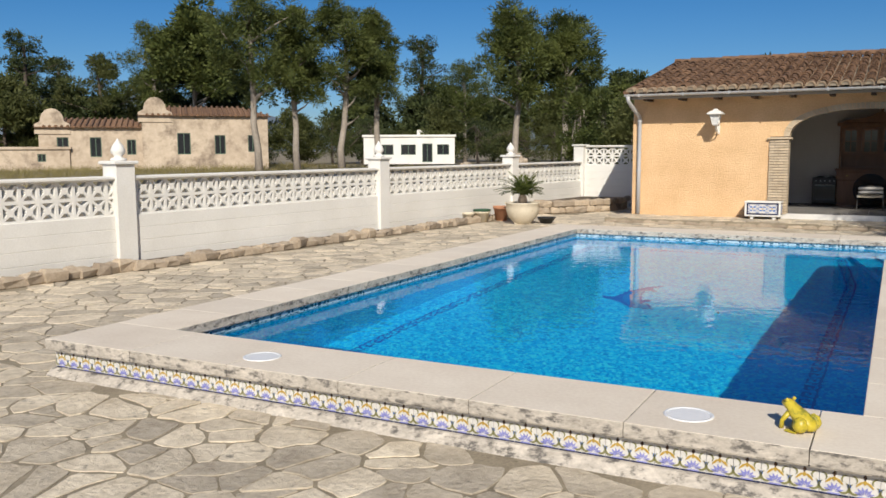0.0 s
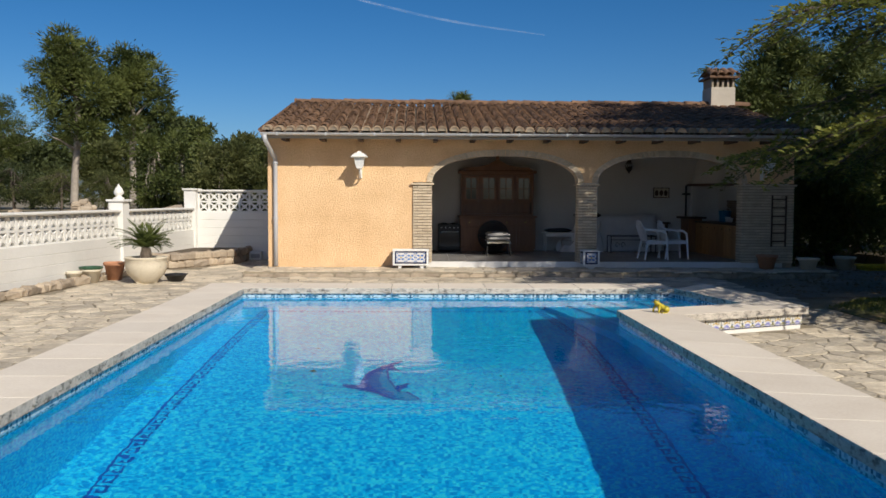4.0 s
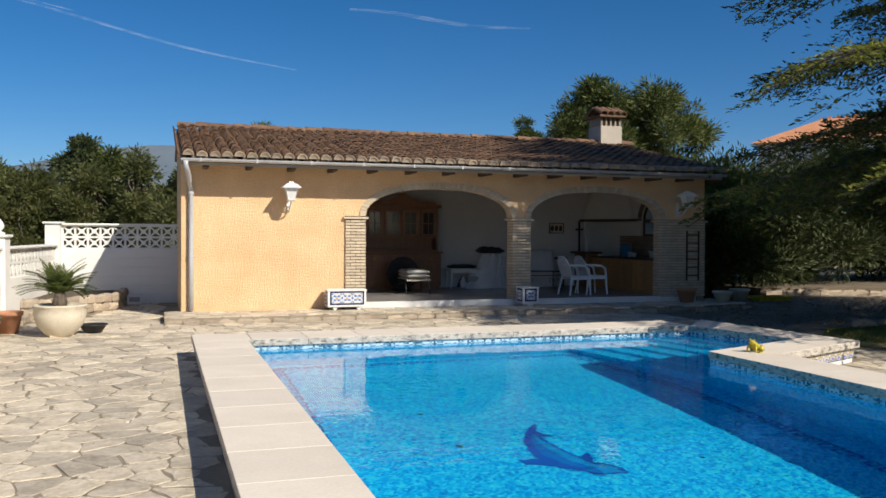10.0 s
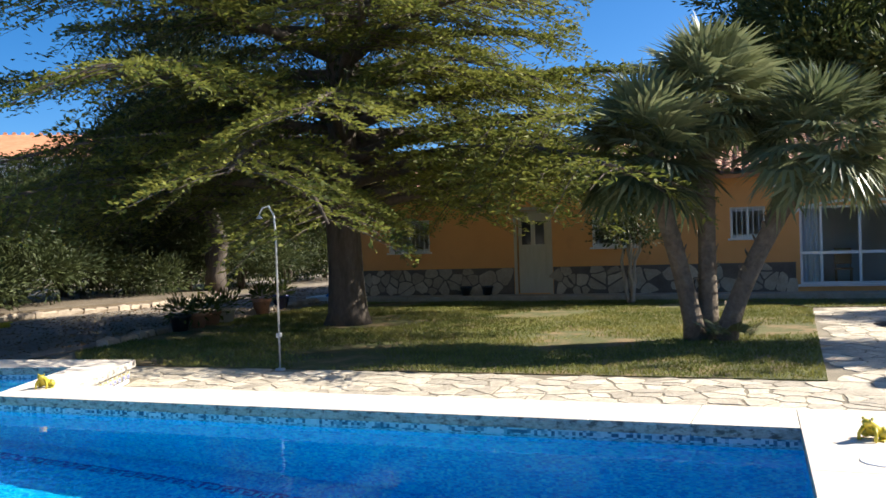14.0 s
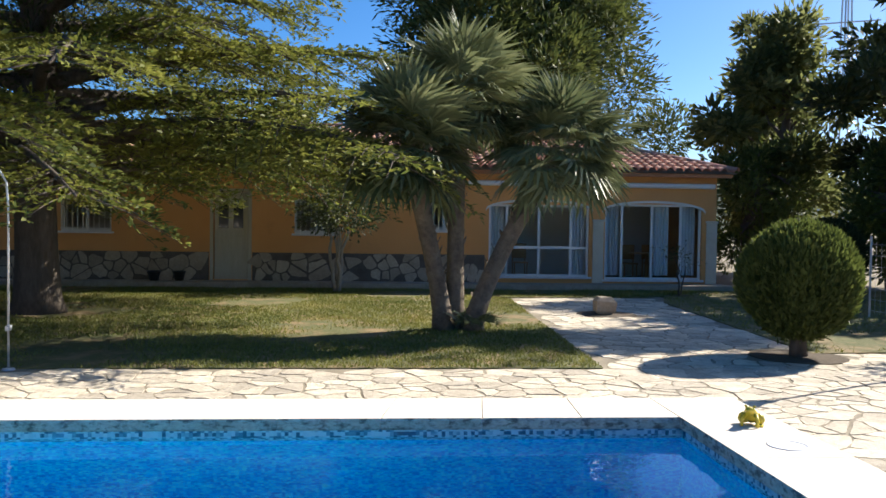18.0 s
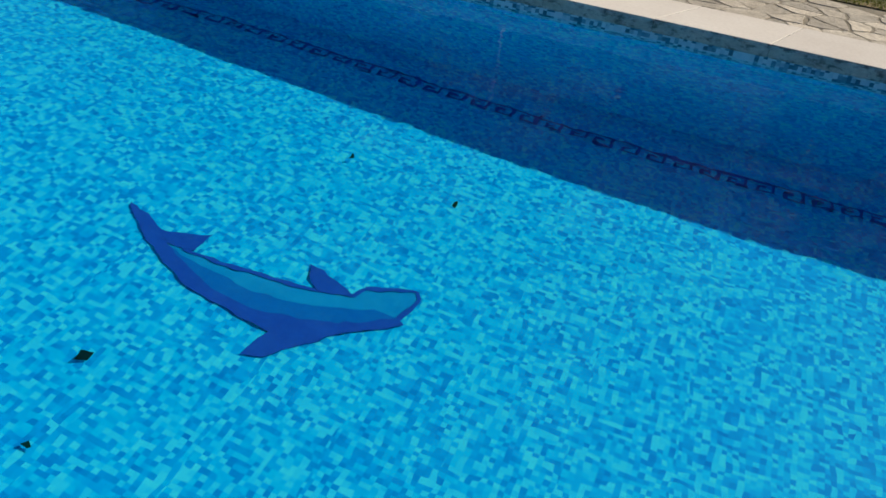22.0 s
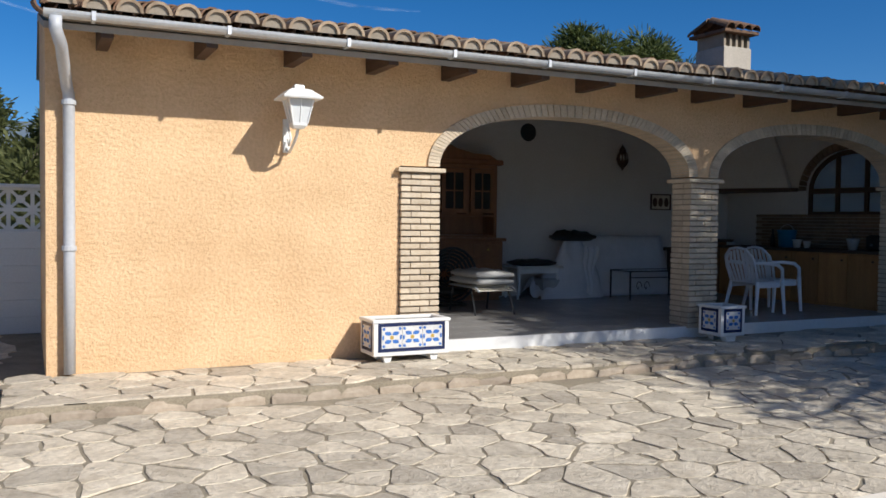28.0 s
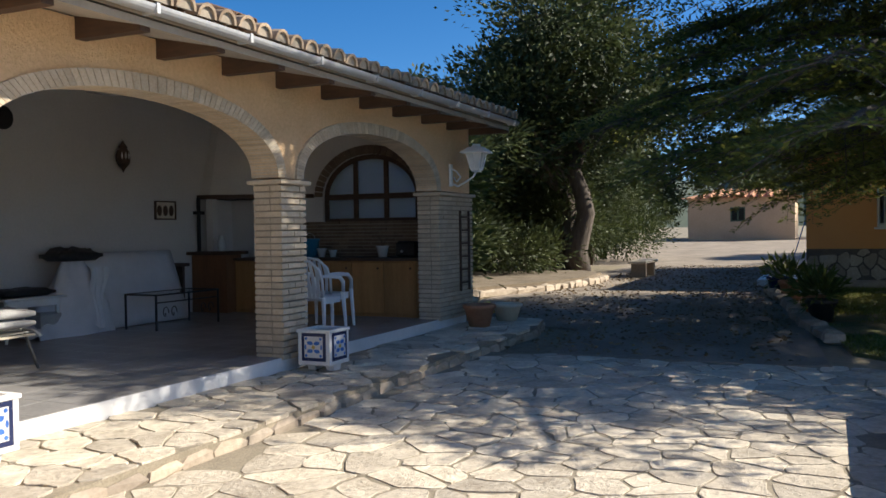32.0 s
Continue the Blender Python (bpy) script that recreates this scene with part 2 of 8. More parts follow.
ORANGE = surf("orange_render", (0.62, 0.29, 0.095), (0.72, 0.36, 0.13), 60, 0.6, 0.9, 0.3, 0.004, stain=(0.52, 0.25, 0.09), stain_amt=(0.6, 0.8))
WHITE = surf("white_paint", (0.66, 0.64, 0.59), (0.80, 0.785, 0.745), 50, 0.9, 0.8, 0.2, 0.003, stain=(0.50, 0.46, 0.38), stain_amt=(0.68, 0.9))
PLASTER = surf("interior_plaster", (0.56, 0.53, 0.49), (0.66, 0.63, 0.59), 30, 1.0, 0.9, 0.15, 0.002)
BRICK = surf("thin_brick", (0.44, 0.345, 0.235), (0.63, 0.53, 0.40), 50, 6, 0.85, 0.4, 0.003, rnd=0.14)
BRICK_BED = surf("brick_mortar", (0.24, 0.20, 0.15), (0.36, 0.30, 0.23), 60, 5, 0.95, 0.3, 0.003)
TILE_ROOF = surf("aged_roof_tile", (0.105, 0.058, 0.036), (0.26, 0.155, 0.094), 25, 4, 0.9, 0.4, 0.004, rnd=0.25, stain=(0.07, 0.055, 0.045), stain_amt=(0.52, 0.66))
# paler than the other roof tiles: lichen plus sunlight put into the colour
TILE_EAVE = surf("sunlit_lichened_eave_tile", (0.22, 0.15, 0.095), (0.44, 0.335, 0.23), 25, 4, 0.9, 0.5, 0.005, rnd=0.2, stain=(0.13, 0.09, 0.06), stain_amt=(0.58, 0.72))
TILE_ROOF_NEW = surf("roof_tile", (0.34, 0.18, 0.13), (0.52, 0.31, 0.23), 25, 2, 0.85, 0.3, 0.003, rnd=0.15, stain=(0.22, 0.13, 0.10), stain_amt=(0.6, 0.75))
WOOD_DARK = surf("dark_beam", (0.045, 0.025, 0.016), (0.10, 0.055, 0.032), 30, 3, 0.7, 0.3, 0.003, stretch=(1, 0.25, 1))
WOOD = surf("pine_wood", (0.33, 0.155, 0.05), (0.50, 0.26, 0.095), 22, 2, 0.5, 0.15, 0.002, rnd=0.12, stretch=(6, 6, 0.8))
WOOD_RED = surf("dresser_wood", (0.16, 0.068, 0.028), (0.27, 0.12, 0.05), 22, 2, 0.45, 0.15, 0.002, stretch=(6, 6, 0.8))
METAL_GREY = surf("galvanised_metal", (0.42, 0.43, 0.44), (0.58, 0.58, 0.58), 30, 3, 0.45, 0.1, 0.001, metal=0.4)
PIPE = surf("grey_pipe", (0.40, 0.41, 0.43), (0.50, 0.50, 0.51), 30, 2, 0.45, 0.05, 0.001)
BLACK_IRON = surf("black_iron", (0.012, 0.012, 0.013), (0.03, 0.03, 0.03), 40, 4, 0.5, 0.2, 0.001)
WHITE_PLASTIC = surf("white_plastic", (0.72, 0.73, 0.75), (0.80, 0.81, 0.82), 30, 3, 0.35, 0.03, 0.001)
WHITE_METAL = surf("white_enamel", (0.70, 0.69, 0.66), (0.80, 0.79, 0.76), 40, 4, 0.4, 0.08, 0.001)
TERRACOTTA = surf("terracotta", (0.36, 0.16, 0.085), (0.50, 0.25, 0.14), 30, 4, 0.85, 0.3, 0.003, rnd=0.12, stain=(0.42, 0.33, 0.26), stain_amt=(0.62, 0.8))
CREAM_POT = surf("cream_pot", (0.55, 0.48, 0.36), (0.68, 0.61, 0.48), 30, 3, 0.8, 0.2, 0.003, stain=(0.38, 0.33, 0.24))
SOIL = surf("soil", (0.06, 0.045, 0.03), (0.12, 0.09, 0.06), 60, 6, 1.0, 0.8, 0.01)
CLOTH = surf("white_cloth", (0.58, 0.57, 0.57), (0.70, 0.69, 0.69), 90, 5, 0.95, 0.3, 0.003)
GREY_CLOTH = surf("grey_cloth", (0.30, 0.29, 0.28), (0.44, 0.43, 0.41), 90, 5, 0.95, 0.3, 0.003)
BARK = surf("bark", (0.055, 0.042, 0.032), (0.15, 0.12, 0.095), 14, 2, 0.95, 1.0, 0.03, stretch=(1, 1, 0.3))
BARK_PALE = surf("pale_bark", (0.20, 0.17, 0.14), (0.40, 0.35, 0.29), 14, 2, 0.95, 0.6, 0.02, stretch=(1, 1, 0.3))
PALM_BARK = surf("palm_bark", (0.10, 0.075, 0.055), (0.24, 0.19, 0.14), 18, 5, 0.95, 1.0, 0.03)
FLOOR_TILE = surf("grey_floor_tile", (0.25, 0.237, 0.225), (0.36, 0.343, 0.325), 30, 2, 0.26, 0.03, 0.001)
MARBLE = surf("white_marble", (0.62, 0.61, 0.59), (0.74, 0.73, 0.71), 20, 2, 0.4, 0.05, 0.001)
TAN_STONE = surf("tan_stone", (0.28, 0.22, 0.16), (0.46, 0.38, 0.29), 20, 3, 0.9, 0.7, 0.01, rnd=0.25)
# darkened base and blotches hold tree shade as well as old stains
OLD_WALL = surf("old_shaded_villa_wall", (0.38, 0.30, 0.22), (0.62, 0.52, 0.40), 2, 0.22, 0.95, 0.2, 0.01, stain=(0.22, 0.17, 0.125), stain_amt=(0.50, 0.66))
SHADE_GLASS = surf("dark_window", (0.02, 0.022, 0.025), (0.03, 0.032, 0.035), 3, 1, 0.08, 0.0)
FROG = surf("yellow_glaze", (0.42, 0.33, 0.02), (0.62, 0.50, 0.05), 25, 8, 0.4, 0.2, 0.003, stain=(0.16, 0.17, 0.03), stain_amt=(0.52, 0.62))
BLUE_GLAZE = surf("blue_glaze", (0.03, 0.10, 0.36), (0.09, 0.22, 0.55), 30, 5, 0.25, 0.05, 0.001)
NAVY = surf("navy_glaze", (0.012, 0.018, 0.06), (0.02, 0.03, 0.09), 30, 5, 0.25, 0.05, 0.001)
WHITE_GLAZE = surf("white_glaze", (0.56, 0.545, 0.52), (0.70, 0.685, 0.66), 30, 5, 0.25, 0.05, 0.001)
GOLD_GLAZE = surf("gold_glaze", (0.40, 0.26, 0.04), (0.50, 0.34, 0.07), 30, 5, 0.3, 0.05, 0.001)
GREEN_GLAZE = surf("green_glaze", (0.16, 0.16, 0.06), (0.27, 0.26, 0.12), 30, 5, 0.3, 0.05, 0.001)
POOL_FLOOR = mosaic("pool_mosaic", [(0.0, (0.008, 0.28, 0.72)), (0.34, (0.018, 0.50, 0.92)), (0.62, (0.030, 0.68, 0.98)), (1.0, (0.14, 0.92, 0.99))], 0.025)
WATER_BAND = mosaic("waterline_mosaic", [(0.2, (0.04, 0.12, 0.20)), (0.38, (0.14, 0.30, 0.42)), (0.5, (0.38, 0.55, 0.65)), (0.75, (0.50, 0.64, 0.72))], 0.026)
PAINT_BLUE = surf("blue_tile", (0.02, 0.08, 0.42), (0.03, 0.12, 0.52), 40, 8, 0.3, 0.05, 0.001)
PAINT_LIGHT = surf("light_blue_tile", (0.008, 0.30, 0.62), (0.03, 0.40, 0.70), 40, 8, 0.3, 0.05, 0.001)
PAINT_MID = surf("mid_blue_tile", (0.006, 0.15, 0.50), (0.015, 0.22, 0.58), 40, 8, 0.3, 0.05, 0.001)
LAVENDER = surf("lavender_glaze", (0.20, 0.21, 0.50), (0.30, 0.31, 0.62), 30, 5, 0.25, 0.05, 0.001)
GLASS = glass_material("window_glass")
CEDAR = leafy("cedar_needles", (0.035, 0.058, 0.014), (0.145, 0.175, 0.040), (0.37, 0.365, 0.075), 0.42)
PINE = leafy("pine_needles", (0.020, 0.034, 0.010), (0.085, 0.115, 0.030), (0.20, 0.225, 0.06), 0.3)
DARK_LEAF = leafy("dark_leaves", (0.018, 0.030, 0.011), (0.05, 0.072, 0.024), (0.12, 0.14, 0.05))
OLIVE_LEAF = leafy("olive_leaves", (0.055, 0.07, 0.022), (0.13, 0.15, 0.05), (0.26, 0.27, 0.10), 0.6)
PALM_LEAF = leafy("palm_leaves", (0.045, 0.068, 0.030), (0.135, 0.165, 0.070), (0.32, 0.335, 0.17), 0.25, 0.4)
GREEN_LEAF = leafy("green_leaves", (0.03, 0.05, 0.012), (0.08, 0.11, 0.024), (0.18, 0.21, 0.05), 0.4)
GRASS = leafy("grass_blades", (0.085, 0.115, 0.02), (0.20, 0.215, 0.045), (0.38, 0.34, 0.10), 0.3, 0.7)
DRY_GRASS = leafy("dry_grass", (0.14, 0.12, 0.04), (0.26, 0.22, 0.08), (0.40, 0.34, 0.14), 0.3, 0.8)
LITTER = leafy("leaf_litter_pieces", (0.10, 0.06, 0.03), (0.22, 0.15, 0.08), (0.38, 0.29, 0.17), 0.1, 0.8)
# distance haze is mixed into the far hills' blue-grey base colour
HILL = surf("haze_tinted_hill", (0.085, 0.115, 0.15), (0.12, 0.15, 0.18), 0.02, 0.004, 1.0, 0.0)
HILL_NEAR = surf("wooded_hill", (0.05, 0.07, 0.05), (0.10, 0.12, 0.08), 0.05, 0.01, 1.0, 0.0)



def by_island(mat_, lo, hi):
    """Tint each separate piece of a joined mesh."""
    nt = mat_.node_tree
    b = nt.nodes["Principled BSDF"]
    src = b.inputs["Base Color"].links[0].from_socket
    gm = nt.nodes.new("ShaderNodeNewGeometry")
    nt.links.new(mix(nt, 1.0, src, ramp(nt, gm.outputs["Random Per Island"], [(0.0, lo), (1.0, hi)]), "MULTIPLY"), b.inputs["Base Color"])


by_island(TILE_ROOF, (0.70, 0.67, 0.65), (1.25, 1.22, 1.15))
by_island(TILE_ROOF_NEW, (0.70, 0.68, 0.66), (1.25, 1.2, 1.15))

m_, nt_, b_ = material("pool_water")
b_.inputs["Base Color"].default_value = (0.42, 0.95, 1.0, 1)
b_.inputs["Transmission Weight"].default_value = 1.0
b_.inputs["Roughness"].default_value = 0.0
b_.inputs["IOR"].default_value = 1.33
wv_ = coords(nt_, (1, 1, 1), "World")
bump(nt_, b_, noise_of(nt_, wv_, 5.0, 2.0), 0.25, 0.010)
WATER = m_

# ---- ground and pool ----
G = 0.06                      # paving level
X0, X1, Y0, Y1 = 0.62, 5.52, -15.45, -5.82   # pool, inside
OX0, OX1, OY0, OY1 = 0.01, 6.17, -16.10, -5.10   # coping, outside
TOP, WL = 0.325, 0.19          # coping top, water level
ALC = [(5.52, -8.29), (7.27, -7.60), (6.92, -5.82)]   # step bay, inside corners
ALC_OUT = [(6.17, -8.70), (7.92, -7.98), (7.60, -5.10)]
HOLE = (OX0 + 0.05, OY0 + 0.05, 7.65, OY1 - 0.05)


def floor_z(y):
    return -1.30 + 0.06 * (y + 10)


g = Geo()
R = 2600
hx0, hy0, hx1, hy1 = HOLE
xs, ys = [-R, -60, hx0, hx1, 60, R], [-R, -60, hy0, hy1, 60, R]
for i in range(5):
    for j in range(5):
        if not (i == 2 and j == 2):
            g.add([(xs[i], ys[j], G - 0.03), (xs[i + 1], ys[j], G - 0.03), (xs[i + 1], ys[j + 1], G - 0.03), (xs[i], ys[j + 1], G - 0.03)], [(0, 1, 2, 3)])
solid("ground", g, EARTH, "dry pale earth around the garden", "ground", "structure")

g = Geo()
for a in ((-4.9, -30, hx0, 6), (hx0, -30, hx1, hy0), (hx0, hy1, hx1, 0.0), (hx1, -30, 9.1, -1.0), (9.1, -21.5, 13.0, -15.85)):
    g.box(a[0], a[1], G - 0.10, a[2], a[3], G - 0.006)
g.prism([(6.115, hy0), (hx1, hy0), (hx1, -8.02), (6.115, -8.655)], G - 0.1, G - 0.006)
g.prism([(13.0, -21.0), (21.0, -19.4), (21.0, -16.4), (13.0, -15.9)], G - 0.1, G - 0.006)
g.box(20.95, -23.0, G - 0.1, 21.6, -4.0, G + 0.05)
solid("pavement", g, JOINT, "earthy mortar bed of the crazy paving", "pavement", "structure")
solid("road", Geo().prism([(9.1, -4.7), (20.9, -3.6), (34, -3.3), (62, -4.5), (62, 4.5), (34, 2.0), (12.5, 1.6), (11.5, -1.5), (9.1, -1.9)], G - 0.1, G + 0.004),
      GRAVEL, "pale gravel drive strewn with leaf litter", "drive", "structure")

# lawn
LAWN = [(9.1, -15.84), (18.0, -16.2), (20.9, -14.2), (20.9, -4.35), (15.5, -4.2), (10.2, -4.9), (9.1, -6.0)]
solid("lawn_bed", Geo().prism(LAWN, G - 0.1, G + 0.01), surf("turf", (0.075, 0.085, 0.025), (0.15, 0.145, 0.05), 40, 0.7, 0.95, 0.8, 0.02, stain=(0.25, 0.175, 0.085), stain_amt=(0.48, 0.60)),
      "short turf, dry in patches", "lawn", "structure")
LAWN_2 = [(10.2, -18.9), (17.4, -19.4), (20.9, -20.6), (20.9, -27), (11.0, -27)]
solid("lawn_bed_far", Geo().prism(LAWN_2, G - 0.1, G + 0.012), bpy.data.materials["turf"], "short turf beside the flagged path", "lawn", "structure")
solid("lawn_strip", Geo().prism([(18.4, -16.2), (20.9, -14.6), (20.9, -22.3), (18.6, -19.4)], G - 0.1, G + 0.012), bpy.data.materials["turf"], "strip of lawn below the house", "lawn", "structure")


def inside(poly, x, y):
    c = False
    for (ax, ay), (bx, by) in zip(poly, poly[1:] + poly[:1]):
        if (ay > y) != (by > y) and x < (bx - ax) * (y - ay) / (by - ay) + ax:
            c = not c
    return c


def blades(name, poly, count, h, mat_, label, seed):
    rs = np.random.RandomState(seed)
    p = np.array(poly)
    lo, hi = p.min(0), p.max(0)
    pts = lo + rs.rand(int(count * 1.6), 2) * (hi - lo)
    pts = pts[[inside(poly, *q) for q in pts]][:count]
    px, py = pts[:, 0], pts[:, 1]
    bare = np.sin(1.1 * px + 0.7 * py) + np.sin(0.6 * px - 1.7 * py + 1.0) + np.sin(2.9 * px + 2.3 * py) * 0.5 + rs.rand(len(pts)) * 1.2
    pts = pts[bare > -0.35]
    n = len(pts)
    a, hh, w = rs.rand(n) * 6.283, h * (0.5 + rs.rand(n)), 0.006 + 0.008 * rs.rand(n)
    lean = rs.normal(0, 0.5, (n, 2)) * hh[:, None]
    z = np.full(n, G + 0.008)
    c = np.stack([np.cos(a) * w, np.sin(a) * w], 1)
    v = np.zeros((n, 3, 3))
    v[:, 0, :2], v[:, 1, :2], v[:, 2, :2] = pts - c, pts + c, pts + lean
    v[:, 0, 2], v[:, 1, 2], v[:, 2, 2] = z, z, z + hh
    me = bpy.data.meshes.new(name)
    me.from_pydata(v.reshape(-1, 3).tolist(), [], np.arange(3 * n).reshape(-1, 3).tolist())
    me.materials.append(mat_)
    tagged(new(name, me), label, "grass", kind="stuff")


blades("grass", LAWN, 120000, 0.035, GRASS, "short green lawn grass with dry patches", 3)
blades("grass", LAWN_2, 15000, 0.04, GRASS, "short green lawn grass", 4)
blades("grass", [(18.4, -16.2), (20.9, -14.6), (20.9, -22.3), (18.6, -19.4)], 8000, 0.04, GRASS, "sunlit lawn grass below the house", 5)

# pool shell
g = Geo()
inner = [(X0, Y0), (X1, Y0), *ALC, (X0, Y1)]
main = [(X0, Y0), (X1, Y0), (X1, ALC[0][1]), (5.02, Y1), (X0, Y1)]
g.add([(x, y, floor_z(y)) for x, y in main], [(0, 1, 2, 3, 4)])
g.add([(x, y, -2.4) for x, y in inner] + [(x, y, 0.10) for x, y in inner], [(i, (i + 1) % 6, 6 + (i + 1) % 6, 6 + i) for i in range(6)])
pool = thing("swimming_pool", "rectangular blue mosaic swimming pool full of clear water", "pool", kind="structure")
part("basin", g, POOL_FLOOR, pool)
g = Geo()
g.add([(x, y, 0.10) for x, y in inner] + [(x, y, TOP - 0.075) for x, y in inner], [(i, (i + 1) % 6, 6 + (i + 1) % 6, 6 + i) for i in range(6)])
part("waterline_band", g, WATER_BAND, pool, "band of mixed pale and dark blue mosaic")
# steps of the bay, rising away from the basin
A0, A1, B0, B1 = Vector((5.02, Y1)), Vector(ALC[0]), Vector(ALC[2]), Vector(ALC[1])
for k in range(6):
    a, b = A0.lerp(B0, k / 6), A1.lerp(B1, k / 6)
    g = Geo().prism([tuple(a), tuple(b), tuple(B1), tuple(B0)], -1.9, -0.74 + 0.155 * k)
    part("step", g, POOL_FLOOR, pool)
ws = thing("water", "clear blue pool water with faint ripples", "water", kind="structure")
w = part("water_surface", Geo().add([(x, y, WL) for x, y in inner], [tuple(range(6))]), WATER, ws, smooth=True)
w.cycles.is_caustics_caster = True


def flat_on_floor(g, pts, lift=0.006):
    g.add([(x, y, floor_z(y) + lift) for x, y in pts], [tuple(range(len(pts)))])


# meander border on the floor
def key_run(g, ax, ay, bx, by, unit=0.165, wid=0.023):
    d = Vector((bx - ax, by - ay))
    n = max(1, int(d.length / unit))
    u = d / n
    e = u.normalized()
    s = Vector((-e.y, e.x))
    L = u.length
    h = 0.125
    for i in range(n):
        o = Vector((ax, ay)) + u * i
        for (p0, p1, q0, q1) in ((0, 1, 0, wid / h), (0, wid / L, 0, 1), (0, 0.72, 1 - wid / h, 1), (0.72 - wid / L, 0.72, 0.38, 1), (0.36, 0.72, 0.38, 0.38 + wid / h)):
            flat_on_floor(g, [tuple(o + e * (p * L) + s * (q * h)) for p, q in ((p0, q0), (p1, q0), (p1, q1), (p0, q1))])


g = Geo()
KX0, KX1, KY0, KY1 = 0.92, 5.06, -15.11, -5.95
key_run(g, KX0, KY1, KX0, KY0)
key_run(g, KX0, KY0, KX1, KY0)
key_run(g, KX1, KY0, 5.20, -8.30)
key_run(g, 5.20, -8.30, 4.95, KY1)
key_run(g, 4.95, KY1, KX0, KY1)
part("meander_border", g, PAINT_BLUE, pool, "dark blue Greek-key mosaic border")

# dolphin of mosaic on the floor
DO = Vector((2.98, -9.155))
def dol(pts):
    """Dolphin coordinates: along the body towards the nose, and across it."""
    return [DO + Vector((0.054, -1.50)).normalized() * (a * 0.99) + Vector((1.50, 0.054)).normalized() * (c * 0.99) for a, c in pts]


DOL_BODY = [(0.30, -0.17), (0.38, -0.16), (0.67, -0.15), (0.87, -0.12), (1.02, -0.09), (1.18, -0.05), (1.21, 0.03), (1.43, 0.13), (1.46, 0.08), (1.44, 0.0), (1.42, -0.09), (1.25, -0.20), (1.05, -0.30), (0.85, -0.34), (0.62, -0.32), (0.45, -0.25)]
DOL_SHADE = [(0.30, -0.175), (0.50, -0.22), (0.80, -0.24), (1.05, -0.20), (1.30, -0.08), (1.42, -0.09), (1.25, -0.20), (1.05, -0.30), (0.85, -0.34), (0.62, -0.32), (0.45, -0.25)]
DOL_BELLY = [(0, 0), (0.11, -0.03), (0.22, -0.10), (0.30, -0.17), (0.45, -0.25), (0.62, -0.32), (0.85, -0.34), (1.05, -0.30), (1.25, -0.20), (1.42, -0.09), (1.45, -0.11), (1.39, -0.16), (1.21, -0.30), (1.10, -0.44), (1.0, -0.57), (0.91, -0.60), (0.95, -0.43), (0.74, -0.41), (0.52, -0.37), (0.20, -0.19), (0.02, -0.03)]
DOL_TAIL = [(0.22, -0.10), (0.36, -0.06), (0.44, -0.01), (0.42, -0.14), (0.38, -0.16), (0.30, -0.17)]
DOL_FIN = [(0.92, 0.05), (1.07, 0.01), (1.18, -0.05), (1.10, -0.09), (1.02, -0.09), (0.95, -0.03)]
for nm_, poly_, mt_, lift_, lab_ in (("dolphin_body", DOL_BODY, PAINT_LIGHT, 0.006, "light blue mosaic dolphin"), ("dolphin_flank", DOL_SHADE, PAINT_MID, 0.010, "mid blue flank"),
                                     ("dolphin_belly", DOL_BELLY, PAINT_BLUE, 0.014, "dark blue belly and flipper"), ("dolphin_tail", DOL_TAIL, PAINT_BLUE, 0.014, "dark blue tail"), ("dolphin_fin", DOL_FIN, PAINT_BLUE, 0.014, "dark blue back fin")):
    g = Geo()
    flat_on_floor(g, [tuple(p) for p in dol(poly_)], lift_)
    part(nm_, g, mt_, pool, lab_)
g = Geo()
for a, b in zip(dol(DOL_BODY[1:10]), dol(DOL_BODY[2:11])):
    nrm = Vector((-(b - a).y, (b - a).x)).normalized() * 0.011
    flat_on_floor(g, [tuple(a - nrm), tuple(b - nrm), tuple(b + nrm), tuple(a + nrm)], 0.012)
part("dolphin_outline", g, PAINT_BLUE, pool, "thin dark blue outline")

# wall under the coping, seen from outside, with painted tiles along the near end
g = Geo()
for a in ((OX0 + 0.06, OY0 + 0.06, X0 - 0.03, OY1 - 0.06), (X1 + 0.03, OY0 + 0.06, OX1 - 0.06, -8.52), (X0 - 0.02, OY0 + 0.06, X1 + 0.02, Y0 - 0.03), (X0 - 0.02, Y1 + 0.03, 7.45, OY1 - 0.06)):
    g.box(a[0], a[1], -0.2, a[2], a[3], TOP - 0.087)
g.prism([(X1 + 0.04, -8.32), (6.11, -8.64), (7.84, -7.94), (7.31, -7.64)], -0.2, TOP - 0.087)
g.prism([(7.31, -7.64), (7.84, -7.94), (7.53, -5.79), (6.96, -5.79)], -0.2, TOP - 0.087)
part("pool_wall", g, WHITE, pool)

COPE = thing("pool_coping", "cream cast-stone coping with weathered grey edges round the pool", "coping", kind="structure")


